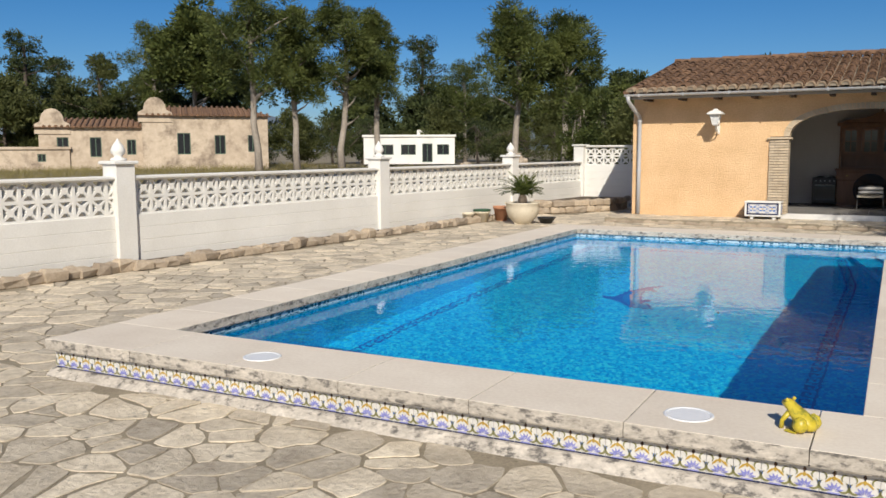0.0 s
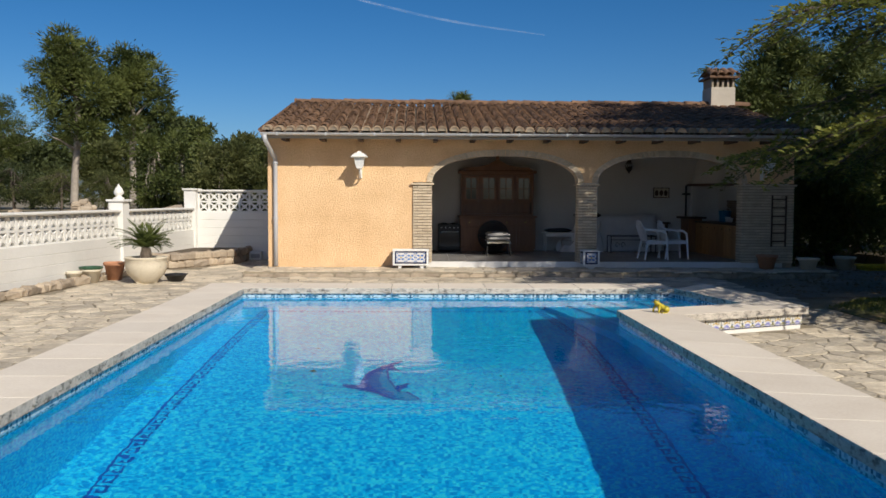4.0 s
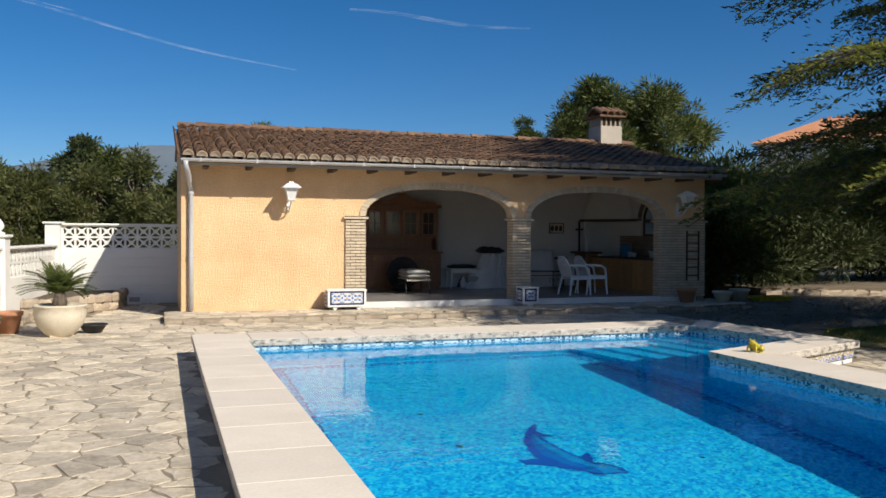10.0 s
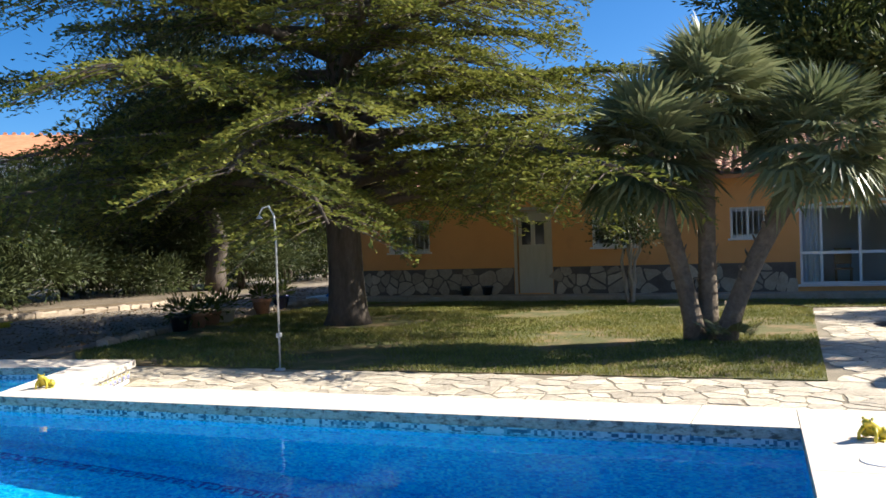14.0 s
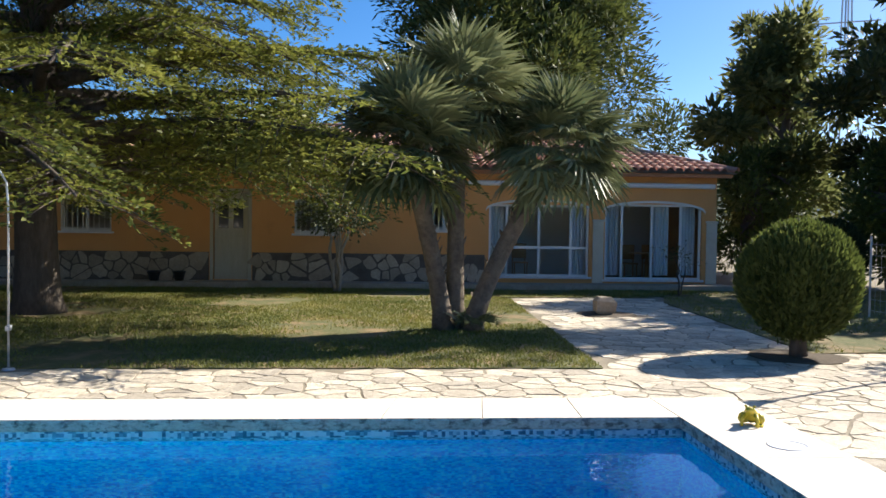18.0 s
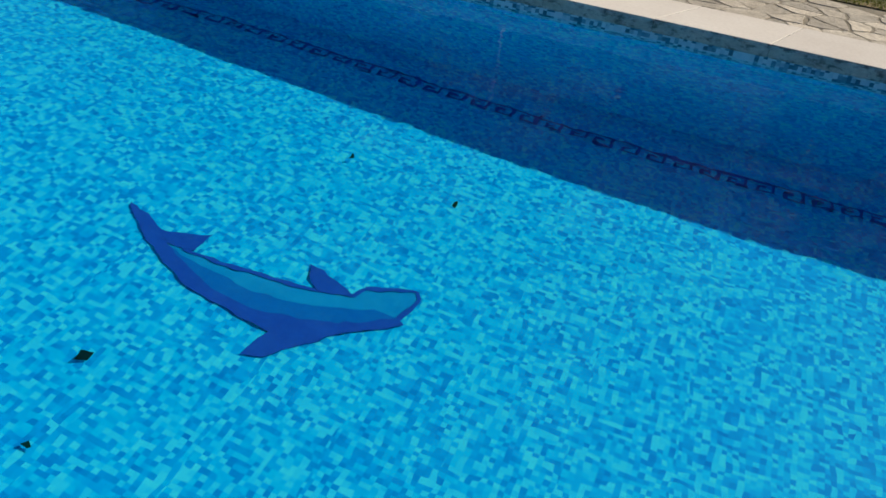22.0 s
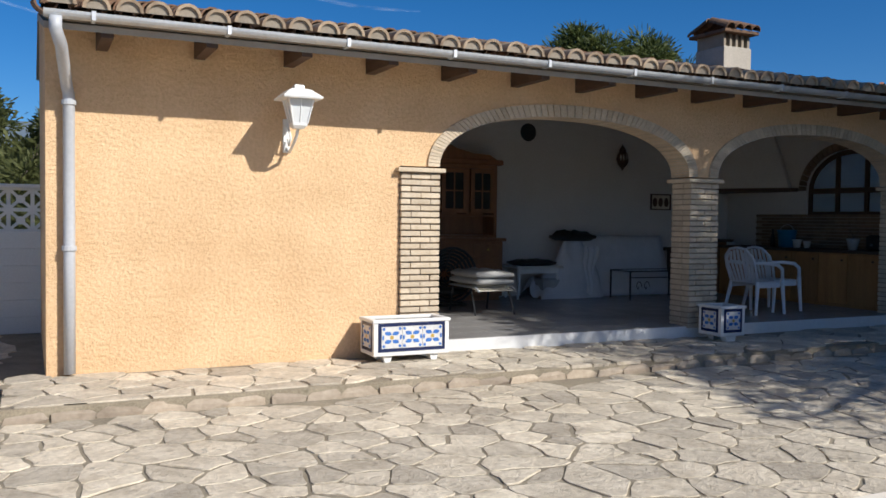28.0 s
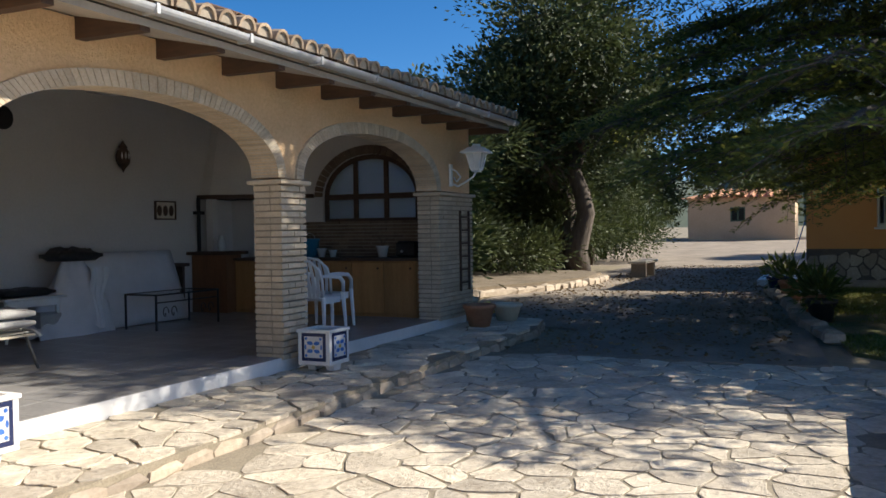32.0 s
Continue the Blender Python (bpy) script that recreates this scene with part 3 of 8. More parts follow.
def cope_stone(poly):
    """One coping slab with softly worn edges."""
    c = sum((Vector(p) for p in poly), Vector((0, 0))) / len(poly)
    g = Geo()
    n = len(poly)
    rings = []
    for inset, z in ((0.006, TOP - 0.085), (0.001, TOP - 0.075), (0.001, TOP - 0.008), (0.002, TOP - 0.002), (0.005, TOP)):
        rings.append([(*(Vector(p) + (c - Vector(p)).normalized() * inset * 1.4), z) for p in poly])
    for r in rings:
        g.v.extend(r)
    g.f.append(tuple(reversed(range(n))))
    for k in range(4):
        for i in range(n):
            j = (i + 1) % n
            g.f.append((k * n + i, k * n + j, (k + 1) * n + j, (k + 1) * n + i))
    g.f.append(tuple(range(4 * n, 5 * n)))
    me = g.mesh("coping_stone")
    me.materials.append(COPING)
    me.materials.append(COPING_EDGE)
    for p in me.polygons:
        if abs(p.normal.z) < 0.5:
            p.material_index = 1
    ob = new("coping_stone", me)
    ob.parent = COPE


def cope_run(a0, a1, b0, b1, n, offset=0.0):
    """A row of n slabs between an inner and an outer edge."""
    a0, a1, b0, b1 = map(Vector, (a0, a1, b0, b1))
    gap = 0.0012 / (a1 - a0).length
    for i in range(n):
        s, t = i / n + gap, (i + 1) / n - gap
        q = [a0.lerp(a1, s), a0.lerp(a1, t), b0.lerp(b1, t), b0.lerp(b1, s)]
        area = sum(p.x * r.y - r.x * p.y for p, r in zip(q, q[1:] + q[:1]))
        cope_stone([tuple(p) for p in (q if area > 0 else reversed(q))])


IN = 0.03   # overhang above the water
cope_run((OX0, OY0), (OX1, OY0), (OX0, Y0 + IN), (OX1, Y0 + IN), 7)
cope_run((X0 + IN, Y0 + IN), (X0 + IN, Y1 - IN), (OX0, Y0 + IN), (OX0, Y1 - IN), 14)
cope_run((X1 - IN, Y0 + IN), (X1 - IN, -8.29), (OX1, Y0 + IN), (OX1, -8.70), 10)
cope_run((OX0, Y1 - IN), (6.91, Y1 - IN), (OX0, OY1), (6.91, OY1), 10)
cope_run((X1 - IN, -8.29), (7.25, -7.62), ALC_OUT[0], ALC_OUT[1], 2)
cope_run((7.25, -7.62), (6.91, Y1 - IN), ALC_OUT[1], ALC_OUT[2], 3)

# skimmer lids set in the near coping
for x in (1.84, 4.68):
    sk = thing("skimmer_lid", "round white plastic skimmer lid in the coping", "lid", "skimmer lids", (x, -15.82, TOP))
    part("lid_rim", Geo().lathe([(0.125, -0.02), (0.13, 0.002), (0.125, 0.006), (0.112, 0.006), (0.110, 0.002)], 28), WHITE_PLASTIC, sk, smooth=True)
    part("lid_plate", Geo().lathe([(0.108, -0.02), (0.108, 0.003), (0.0, 0.004)], 28), WHITE_PLASTIC, sk)

# painted tile band along the near end
band = thing("tile_band", "painted ceramic tile band with scrolls below the coping", "tiles", kind="structure")
g = Geo().box(-0.07, -0.004, 0, 0.07, 0.008, 0.14, 0.002)
tile_me = g.mesh("tile")
tile_me.materials.append(WHITE_GLAZE)


def lobe(cx, cz, rx, rz, n=10, a0=0.0):
    return [(cx + rx * math.cos(a0 + 2 * math.pi * i / n), cz + rz * math.sin(a0 + 2 * math.pi * i / n)) for i in range(n)]


def crescent(cx, cz, r0, r1, a0, a1, n=10):
    """A curved stroke between two radii, thinner at its ends."""
    out = []
    for k in range(n + 1):
        a = radians(a0 + (a1 - a0) * k / n)
        out.append((cx + r0 * math.cos(a), cz + r0 * math.sin(a)))
    for k in range(n, -1, -1):
        a = radians(a0 + (a1 - a0) * k / n)
        rr = r0 + (r1 - r0) * math.sin(math.pi * (0.08 + 0.84 * k / n))
        out.append((cx + rr * math.cos(a), cz + rr * math.sin(a)))
    return out


def petal(cx, cz, a, r0, r1, w):
    c, s_ = math.cos(a), math.sin(a)
    return [(cx + r0 * c, cz + r0 * s_), (cx + (r0 + r1) / 2 * c + w * s_, cz + (r0 + r1) / 2 * s_ - w * c), (cx + r1 * c, cz + r1 * s_), (cx + (r0 + r1) / 2 * c - w * s_, cz + (r0 + r1) / 2 * s_ + w * c)]


motifs = []
for nm, mt, polys in (("fan", LAVENDER, [petal(0, 0.018, radians(20 + 28 * k), 0.010, 0.050, 0.007) for k in range(6)] + [[(-0.03, 0.008), (0.03, 0.008), (0.03, 0.014), (-0.03, 0.014)]]),
                      ("scroll", GREEN_GLAZE, [crescent(-0.046, 0.045, 0.030, 0.018, 110, 330), crescent(0.046, 0.045, 0.030, 0.018, -150, 70), crescent(-0.052, 0.095, 0.020, 0.012, -60, 120), crescent(0.052, 0.095, 0.020, 0.012, 60, 240)]),
                      ("arch", GOLD_GLAZE, [crescent(0, 0.050, 0.044, 0.032, 15, 85), crescent(0, 0.050, 0.044, 0.032, 95, 165), lobe(0, 0.088, 0.008, 0.012)]),
                      ("bud", WOOD_DARK, [petal(0, 0.092, radians(90), 0.006, 0.040, 0.010)]),
                      ("dot", BLUE_GLAZE, [lobe(-0.066, 0.06, 0.004, 0.010, 6), lobe(0.066, 0.06, 0.004, 0.010, 6)])):
    g = Geo()
    for poly in polys:
        g.prism(poly, -0.0075, -0.003, 1)
    me = g.mesh(nm)
    me.materials.append(mt)
    motifs.append((nm, me))
g = Geo()
for z0_ in (0.001, 0.132):
    g.box(-0.069, -0.0068, z0_, 0.069, -0.0035, z0_ + 0.008)
border_me = g.mesh("border_line")
border_me.materials.append(NAVY)
motifs.append(("border_line", border_me))
for i in range(47):
    t = part("tile", tile_me, WHITE_GLAZE, band, m=pose(OX0 + 0.12 + 0.1285 * i, OY0 + 0.05, 0.108) @ Matrix.Diagonal((0.9, 1, 0.92, 1)))
    for nm, me in motifs:
        part(nm, me, WHITE_GLAZE, t)

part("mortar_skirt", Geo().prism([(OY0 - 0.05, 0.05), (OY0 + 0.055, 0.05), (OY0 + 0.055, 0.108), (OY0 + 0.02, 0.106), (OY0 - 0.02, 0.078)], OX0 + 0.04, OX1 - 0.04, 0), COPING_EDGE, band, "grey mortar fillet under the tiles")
# the same tiles on the outside of the step bay
ba, bb = Vector((6.10, -8.66)), Vector((7.86, -7.935))
for i in range(12):
    q = ba.lerp(bb, (i + 0.5) / 12)
    t = part("tile", tile_me, WHITE_GLAZE, band, m=pose(q.x, q.y, 0.108, 0, 0, math.degrees(math.atan2(bb.y - ba.y, bb.x - ba.x))) @ Matrix.Diagonal((1.08, 1, 0.92, 1)))
    for nm, me in motifs:
        part(nm, me, WHITE_GLAZE, t)

# ---- boundary wall ----
WALL_AT, WALL_RZ = (-2.96, -0.44, 0.0), -5.7
lat = Geo()
for a in ((-0.125, 0.0, 0.125, 0.022), (-0.125, 0.228, 0.125, 0.25), (-0.125, 0.022, -0.103, 0.228), (0.103, 0.022, 0.125, 0.228)):
    lat.box(a[0], -0.05, a[1], a[2], 0.05, a[3])
for p in ([(-0.11, 0.02), (-0.085, 0.02), (0.11, 0.205), (0.11, 0.23), (0.085, 0.23), (-0.11, 0.045)], [(0.11, 0.02), (0.11, 0.045), (-0.085, 0.23), (-0.11, 0.23), (-0.11, 0.205), (0.085, 0.02)]):
    lat.prism(p, -0.046, 0.046, 1)
lat.prism(lobe(0, 0.125, 0.05, 0.05, 8), -0.048, 0.048, 1)
lat_me = lat.mesh("breeze_block")
lat_me.materials.append(WHITE)
rot = Matrix.Rotation(radians(90), 4, "Z")
PIL = [-17.3, -11.3, -5.35, 0.0]


def rough_stone(rs, sx, sy, sz, jag=0.16):
    """A small field stone."""
    g = Geo().box(-sx / 2, -sy / 2, 0, sx / 2, sy / 2, sz, min(sx, sy, sz) * 0.22)
    g.v = [(x * (1 + rs.uniform(-jag, jag)), y * (1 + rs.uniform(-jag, jag)), z * (1 + rs.uniform(-jag, jag) * 0.7)) for x, y, z in g.v]
    return g


def fence(name, at, rz, s0, s1, z0, lat_z, rows, label, pillars=()):
    ob = thing(name, label, "wall", at=at, rz=rz, kind="structure")
    cuts = [s0, *pillars, s1]
    top = lat_z + 0.25 * rows
    for a, b in zip(cuts, cuts[1:]):
        if b - a < 0.3:
            continue
        nc = max(1, round((lat_z - z0) / 0.2))
        for k in range(nc):
            part("course", Geo().box(-0.09, a, z0 + (lat_z - z0) * k / nc + 0.001, 0.09, b, z0 + (lat_z - z0) * (k + 1) / nc, 0.005), WHITE, ob)
        n = max(1, round((b - a) / 0.25))
        for r in range(rows):
            for i in range(n):
                m = Matrix.Translation((0, a + (b - a) * (i + 0.5) / n, lat_z + 0.25 * r)) @ rot @ Matrix.Diagonal(((b - a) / n / 0.25, 1, 1, 1))
                part("breeze_block", lat_me, WHITE, ob, m=m)
        part("cap", Geo().box(-0.12, a, top, 0.12, b, top + 0.05, 0.012), WHITE, ob, "flat white cap")
    return ob


fence("wall_west", WALL_AT, WALL_RZ, -24, 4.1, 0.08, 0.82, 2, "white block wall with pierced lattice blocks on top", PIL)
fence("wall_north", (-2.73, 3.75, 0), -90, 0.1, 2.9, 0.06, 1.27, 2, "taller white block wall with pierced lattice blocks", ())
for s in (*PIL, 4.17):
    p = Matrix.Translation(WALL_AT) @ Matrix.Rotation(radians(WALL_RZ), 4, "Z") @ Vector((0, s, 0))
    pil = thing("wall_pillar", "white square pillar with a pointed finial in the wall", "pillar", "wall pillars", tuple(p), WALL_RZ)
    end = s > 4
    h = 1.80 if end else 1.53
    part("shaft", Geo().box(-0.15, -0.15, 0.06, 0.15, 0.15, h, 0.008), WHITE, pil)
    part("capital", Geo().box(-0.19, -0.19, h, 0.19, 0.19, h + 0.05, 0.012), WHITE, pil)
    if not end:
        part("finial", Geo().lathe([(0.11, 0), (0.11, 0.03), (0.06, 0.05), (0.055, 0.07), (0.095, 0.11), (0.10, 0.15), (0.075, 0.21), (0.03, 0.27), (0.008, 0.31)], 16, (0, 0, h + 0.05)), WHITE, pil, smooth=True)

kerb = thing("stone_kerb", "low kerb of small rough stones along the white wall", "kerb", at=WALL_AT, rz=WALL_RZ, kind="structure")
rs = random.Random(5)
s = -18.0
stone_meshes = []
for i in range(14):
    me = rough_stone(rs, 0.20, 0.22, 0.17, 0.2).mesh("stone")
    me.materials.append(TAN_STONE)
    stone_meshes.append(me)
while s < 1.5:
    wd = rs.uniform(0.14, 0.30)
    m = Matrix.Translation((0.30 + rs.uniform(-0.03, 0.03), s, G - 0.02)) @ Matrix.Rotation(rs.uniform(-0.3, 0.3), 4, "Z") @ Matrix.Diagonal((1.0, wd / 0.20, rs.uniform(0.75, 1.1), 1))
    part("stone", rs.choice(stone_meshes), TAN_STONE, kerb, m=m)
    s += wd
solid("kerb_fill", Geo().prism([(-6.1, -24), (-5.0, -24), (-2.6, 1.0), (-3.0, 1.0)], G - 0.05, G + 0.10), SOIL, "narrow soil bed between kerb and wall", "bed", "structure")

bed = thing("raised_bed", "low dry-stone edge of a raised bed in the corner", "bed", kind="structure")
part("soil", Geo().prism([(-2.95, 0.7), (-2.35, 0.75), (-1.35, 2.2), (-1.2, 3.75), (-2.75, 3.8)], G - 0.05, G + 0.30), SOIL, bed, "dark garden soil")
pts = [Vector(p) for p in ((-2.95, 0.62), (-2.30, 0.68), (-1.80, 1.4), (-1.25, 2.15), (-1.12, 3.7))]
for a, b in zip(pts, pts[1:]):
    n = max(1, round((b - a).length / 0.24))
    for i in range(n):
        for k in range(2):
            q = a.lerp(b, (i + 0.5 + 0.3 * (k - 0.5)) / n)
            m = Matrix.Translation((q.x, q.y, G + 0.17 * k - 0.01)) @ Matrix.Rotation(math.atan2(b.y - a.y, b.x - a.x) + rs.uniform(-0.2, 0.2), 4, "Z") @ Matrix.Diagonal((1.25, 0.9, 1.05, 1))
            part("stone", rs.choice(stone_meshes), TAN_STONE, bed, m=m)

# ---- pool house ----
FL, ST = 0.29, 0.17           # terrace floor, raised paved strip
HX1, YB = 11.22, 4.0         # right end, inside of the back wall
SPR = 1.97                    # springing of the arches
ARCH = ((3.46, 6.56), (6.98, 10.08))
TH = 0.27                     # thickness of the arcade
RISE = 0.57
EAVE_Y, EAVE_Z, RIDGE_Y, RIDGE_Z = -0.66, 2.93, 4.12, 3.97


def roof_z(y):
    return EAVE_Z + (RIDGE_Z - EAVE_Z) * (y - EAVE_Y) / (RIDGE_Y - EAVE_Y)


def arc_pts(x0, x1, n=28, grow=0.0):
    c, a = (x0 + x1) / 2, (x1 - x0) / 2 + grow
    return [(c - a * math.copysign(abs(math.cos(math.pi * i / n)) ** 0.9, math.cos(math.pi * i / n)), SPR + (RISE + grow) * math.sin(math.pi * i / n) ** 0.9) for i in range(n + 1)]


g = Geo()
g.box(0, 0, 0.0, 3.05, 0.25, 2.95)
poly = [(3.05, SPR), (3.46, SPR)] + arc_pts(*ARCH[0])[1:-1] + [(6.56, SPR), (6.98, SPR)] + arc_pts(*ARCH[1])[1:-1] + [(10.08, SPR), (HX1, SPR), (HX1, 2.95), (3.05, 2.95)]
g.prism(poly, 0.0, TH, 1)
solid("wall_south", g, STUCCO, "rough ochre stucco front wall with two wide arches", "wall", "structure")
g = Geo()
g.prism([(0.25, 0), (4.22, 0), (4.22, roof_z(4.22) - 0.06), (0.25, roof_z(0.25) - 0.06)], 0, 0.22, 0)
solid("wall_side", g, STUCCO, "ochre stucco gable wall", "wall", "structure")
solid("wall_back", Geo().box(0.22, YB, 0, HX1, YB + 0.22, 3.9), PLASTER, "whitewashed back wall of the porch", "wall", "structure")
solid("wall_inner", Geo().prism([(TH, 0.2), (YB, 0.2), (YB, 3.85), (TH, 3.02)], 2.85, 3.05, 0), PLASTER, "whitewashed side wall of the porch", "wall", "structure")
# right wall with the arched window opening
WX = 11.00
wy0, wy1, wz0, wzs = 0.70, 2.30, 1.58, 1.97
arcw = [((wy0 + wy1) / 2 - (wy1 - wy0) / 2 * math.cos(math.pi * i / 20), wzs + 0.62 * math.sin(math.pi * i / 20)) for i in range(21)]
g = Geo()
g.prism([(TH, 0.0), (YB, 0.0), (YB, wz0), (TH, wz0)], WX, HX1, 0)
g.prism([(TH, wz0), (wy0, wz0), (wy0, wzs)] + arcw[1:11] + [((wy0 + wy1) / 2, 3.2), (TH, 3.0)], WX, HX1, 0)
g.prism([((wy0 + wy1) / 2, 3.2)] + arcw[10:20] + [(wy1, wzs), (wy1, wz0), (YB, wz0), (YB, 3.85)], WX, HX1, 0)
solid("wall_east", g, PLASTER, "whitewashed end wall of the porch with an arched window", "wall", "structure")
g = Geo().prism([(EAVE_Y + 0.06, EAVE_Z - 0.05), (RIDGE_Y, RIDGE_Z - 0.05), (6.4, 3.5), (6.4, 3.42), (RIDGE_Y, RIDGE_Z - 0.13), (EAVE_Y + 0.06, EAVE_Z - 0.10)], -0.02, HX1 + 0.03, 0)
solid("ceiling", g, surf("boarded_ceiling", (0.30, 0.27, 0.23), (0.40, 0.36, 0.31), 20, 2, 0.8, 0.2, 0.004), "plain sloping ceiling of the porch", "ceiling", "structure")
solid("floor", Geo().box(3.05, -0.02, 0.0, WX, YB, FL - 0.004), MARBLE, "pale terrace slab with a white edge", "floor", "structure")
ft = thing("floor_tiles", "grey glossy floor tiles of the porch", "tiles", kind="structure")
tm = Geo().box(-0.198, -0.198, -0.01, 0.198, 0.198, 0.0, 0.002).mesh("tile")
tm.materials.append(FLOOR_TILE)
for i in range(20):
    for j in range(10):
        part("tile", tm, FLOOR_TILE, ft, m=pose(3.26 + 0.4 * i, 0.19 + 0.4 * j, FL + 0.001))

# brick piers
def pier(x0, x1, y0, y1, label):
    ob = thing("brick_pier", label, "pillar", "brick piers", kind="")
    part("core", Geo().box(x0 + 0.012, y0 + 0.012, ST - 0.1, x1 - 0.012, y1 - 0.012, SPR - 0.06), BRICK_BED, ob)
    n = 27
    dz = (SPR - 0.06 - FL + 0.02) / n
    wid = x1 - x0
    nb = max(1, round(wid / 0.27))
    rs = random.Random(int(x0 * 100))
    cache = {}

    def brick(ax, bx, ay, by, z):
        key = (round(bx - ax, 3), round(by - ay, 3))
        if key not in cache:
            me = Geo().box(0, 0, 0, bx - ax - 0.008, by - ay, dz - 0.014, 0.004).mesh("brick")
            me.materials.append(BRICK)
            cache[key] = me
        part("brick", cache[key], BRICK, ob, m=Matrix.Translation((ax + 0.004 + rs.uniform(-0.003, 0.003), ay + rs.uniform(-0.006, 0.002), z)))

    for k in range(n):
        z = FL - 0.02 + dz * k
        if nb == 1 or (nb == 2 and k % 2):
            cuts = [x0, (x0 + x1) / 2, x1] if k % 2 else [x0, x1]
        elif k % 2:
            cuts = [x0 + wid * i / nb for i in range(nb + 1)]
        else:
            cuts = [x0] + [x0 + wid * (i + 0.5) / nb for i in range(nb)] + [x1]
        for a, b in zip(cuts, cuts[1:]):
            brick(a, b, y0 - 0.012, y0 + 0.11, z)
        brick(x0 - 0.0, x0 + 0.10, y0 + 0.12, y1, z)
        brick(x1 - 0.10, x1 + 0.0, y0 + 0.12, y1, z)
    g = Geo().box(x0 - 0.04, y0 - 0.05, SPR - 0.06, x1 + 0.04, y1 + 0.04, SPR - 0.018, 0.006)
    part("impost", g, BRICK, ob, "projecting brick impost course")


pier(3.05, 3.46, -0.03, TH, "pale thin-brick pier against the ochre wall")
pier(6.56, 6.98, -0.03, TH, "pale thin-brick pier between the two arches")
pier(10.08, 11.22, -0.03, TH, "wide pale thin-brick pier at the end of the porch")
# brick arch rings
for (x0, x1), lab in zip(ARCH, ("wide brick arch over the porch opening", "brick arch in front of the kitchen")):
    ob = thing("brick_arch", lab, "arch", "brick arches")
    inner_, outer_ = arc_pts(x0, x1, 72, -0.012), arc_pts(x0, x1, 72, 0.13)
    for i in range(72):
        c = [Vector(p) for p in (inner_[i], outer_[i], outer_[i + 1], inner_[i + 1])]
        mid = sum(c, Vector((0, 0))) / 4
        c = [tuple(mid + (q - mid) * 0.985 + (mid - q).normalized() * 0.008) for q in c]
        part("brick", Geo().prism(list(reversed(c)), -0.025, TH + 0.01, 1), BRICK, ob)

# roof
roof = thing("tiled_roof", "low roof of old brown barrel tiles darkened with lichen", "roof", kind="structure")
TW, TL = 0.222, 0.36


def barrel(length, r0, r1, thick=0.014, n=7, flip=False):
    """A tapered half-round tile, lying along +y."""
    g = Geo()
    for rr in (0, thick):
        for y, r in ((0, r0 - rr), (length, r1 - rr)):
            for i in range(n + 1):
                a = math.pi * i / n
                g.v.append((r * math.cos(a), y, r * math.sin(a) * (-1 if flip else 1)))
    k = n + 1
    for i in range(n):
        o, q = i, 2 * k + i
        f = [(o, o + 1, k + o + 1, k + o), (q + 1, q, k + q, k + q + 1), (o + 1, o, q, q + 1), (k + o, k + o + 1, k + q + 1, k + q)]
        g.f.extend([tuple(reversed(t)) for t in f] if not flip else f)
    return g


sl = math.atan2(RIDGE_Z - EAVE_Z, RIDGE_Y - EAVE_Y)
slope_len = math.hypot(RIDGE_Z - EAVE_Z, RIDGE_Y - EAVE_Y)
nx, ny = round((HX1 + 0.06) / TW), math.ceil(slope_len / (TL - 0.06))
cover = barrel(TL, 0.098, 0.080).mesh("roof_tile")
cover.materials.append(TILE_ROOF)
eave_cover = barrel(TL, 0.100, 0.080, 0.024, 8).mesh("eave_tile")
eave_cover.materials.append(TILE_EAVE)
plug = Geo().prism([(0.084 * math.cos(math.pi * i / 8), 0.084 * math.sin(math.pi * i / 8)) for i in range(9)], 0.02, 0.05, 1).mesh("mortar_plug")
plug.materials.append(BRICK_BED)
rest = Geo()
cov, cha = barrel(TL, 0.098, 0.080), barrel(TL, 0.082, 0.098, flip=True)
rs = random.Random(8)
for j in range(ny):
    for i in range(nx):
        s = j * (TL - 0.06)
        m = Matrix.Translation((0.0 + TW * (i + 0.5) + rs.uniform(-0.012, 0.012), EAVE_Y - 0.05 + s * math.cos(sl), EAVE_Z + 0.055 + s * math.sin(sl) + rs.uniform(-0.006, 0.012))) @ Matrix.Rotation(sl - 0.05, 4, "X") @ Matrix.Rotation(rs.uniform(-0.04, 0.04), 4, "Z")
        if j == 0:
            et = part("eave_tile", eave_cover, TILE_EAVE, roof, "tile end coloured pale for lichen and sunlight", m=m)
            part("mortar_plug", plug, BRICK_BED, et)
        elif j < 5:
            part("roof_tile", cover, TILE_ROOF, roof, m=m)
        else:
            rest.add([m @ Vector(v) for v in cov.v], cov.f)
        mc = Matrix.Translation((TW * i, EAVE_Y + s * math.cos(sl), EAVE_Z + 0.085 + s * math.sin(sl))) @ Matrix.Rotation(sl - 0.03, 4, "X")
        rest.add([mc @ Vector(v) for v in cha.v], cha.f)
for i in range(28):   # ridge
    m = Matrix.Translation((0.0 + 0.42 * i, RIDGE_Y, RIDGE_Z + 0.09 + rs.uniform(-0.01, 0.01))) @ Matrix.Rotation(radians(-90), 4, "Z")
    rest.add([m @ Vector((v[0] * 1.2, v[1] * 1.25, v[2] * 1.2)) for v in cov.v], cov.f)
for j in range(7):    # back slope
    for i in range(nx):
        m = Matrix.Translation((TW * (i + 0.5), RIDGE_Y + 0.05 + j * 0.3, RIDGE_Z + 0.03 - j * 0.07)) @ Matrix.Rotation(-0.23, 4, "X")
        rest.add([m @ Vector(v) for v in cov.v], cov.f)
tagged(part("roof_tiles", rest, TILE_ROOF, roof, "rows of weathered barrel tiles"), kind="stuff")
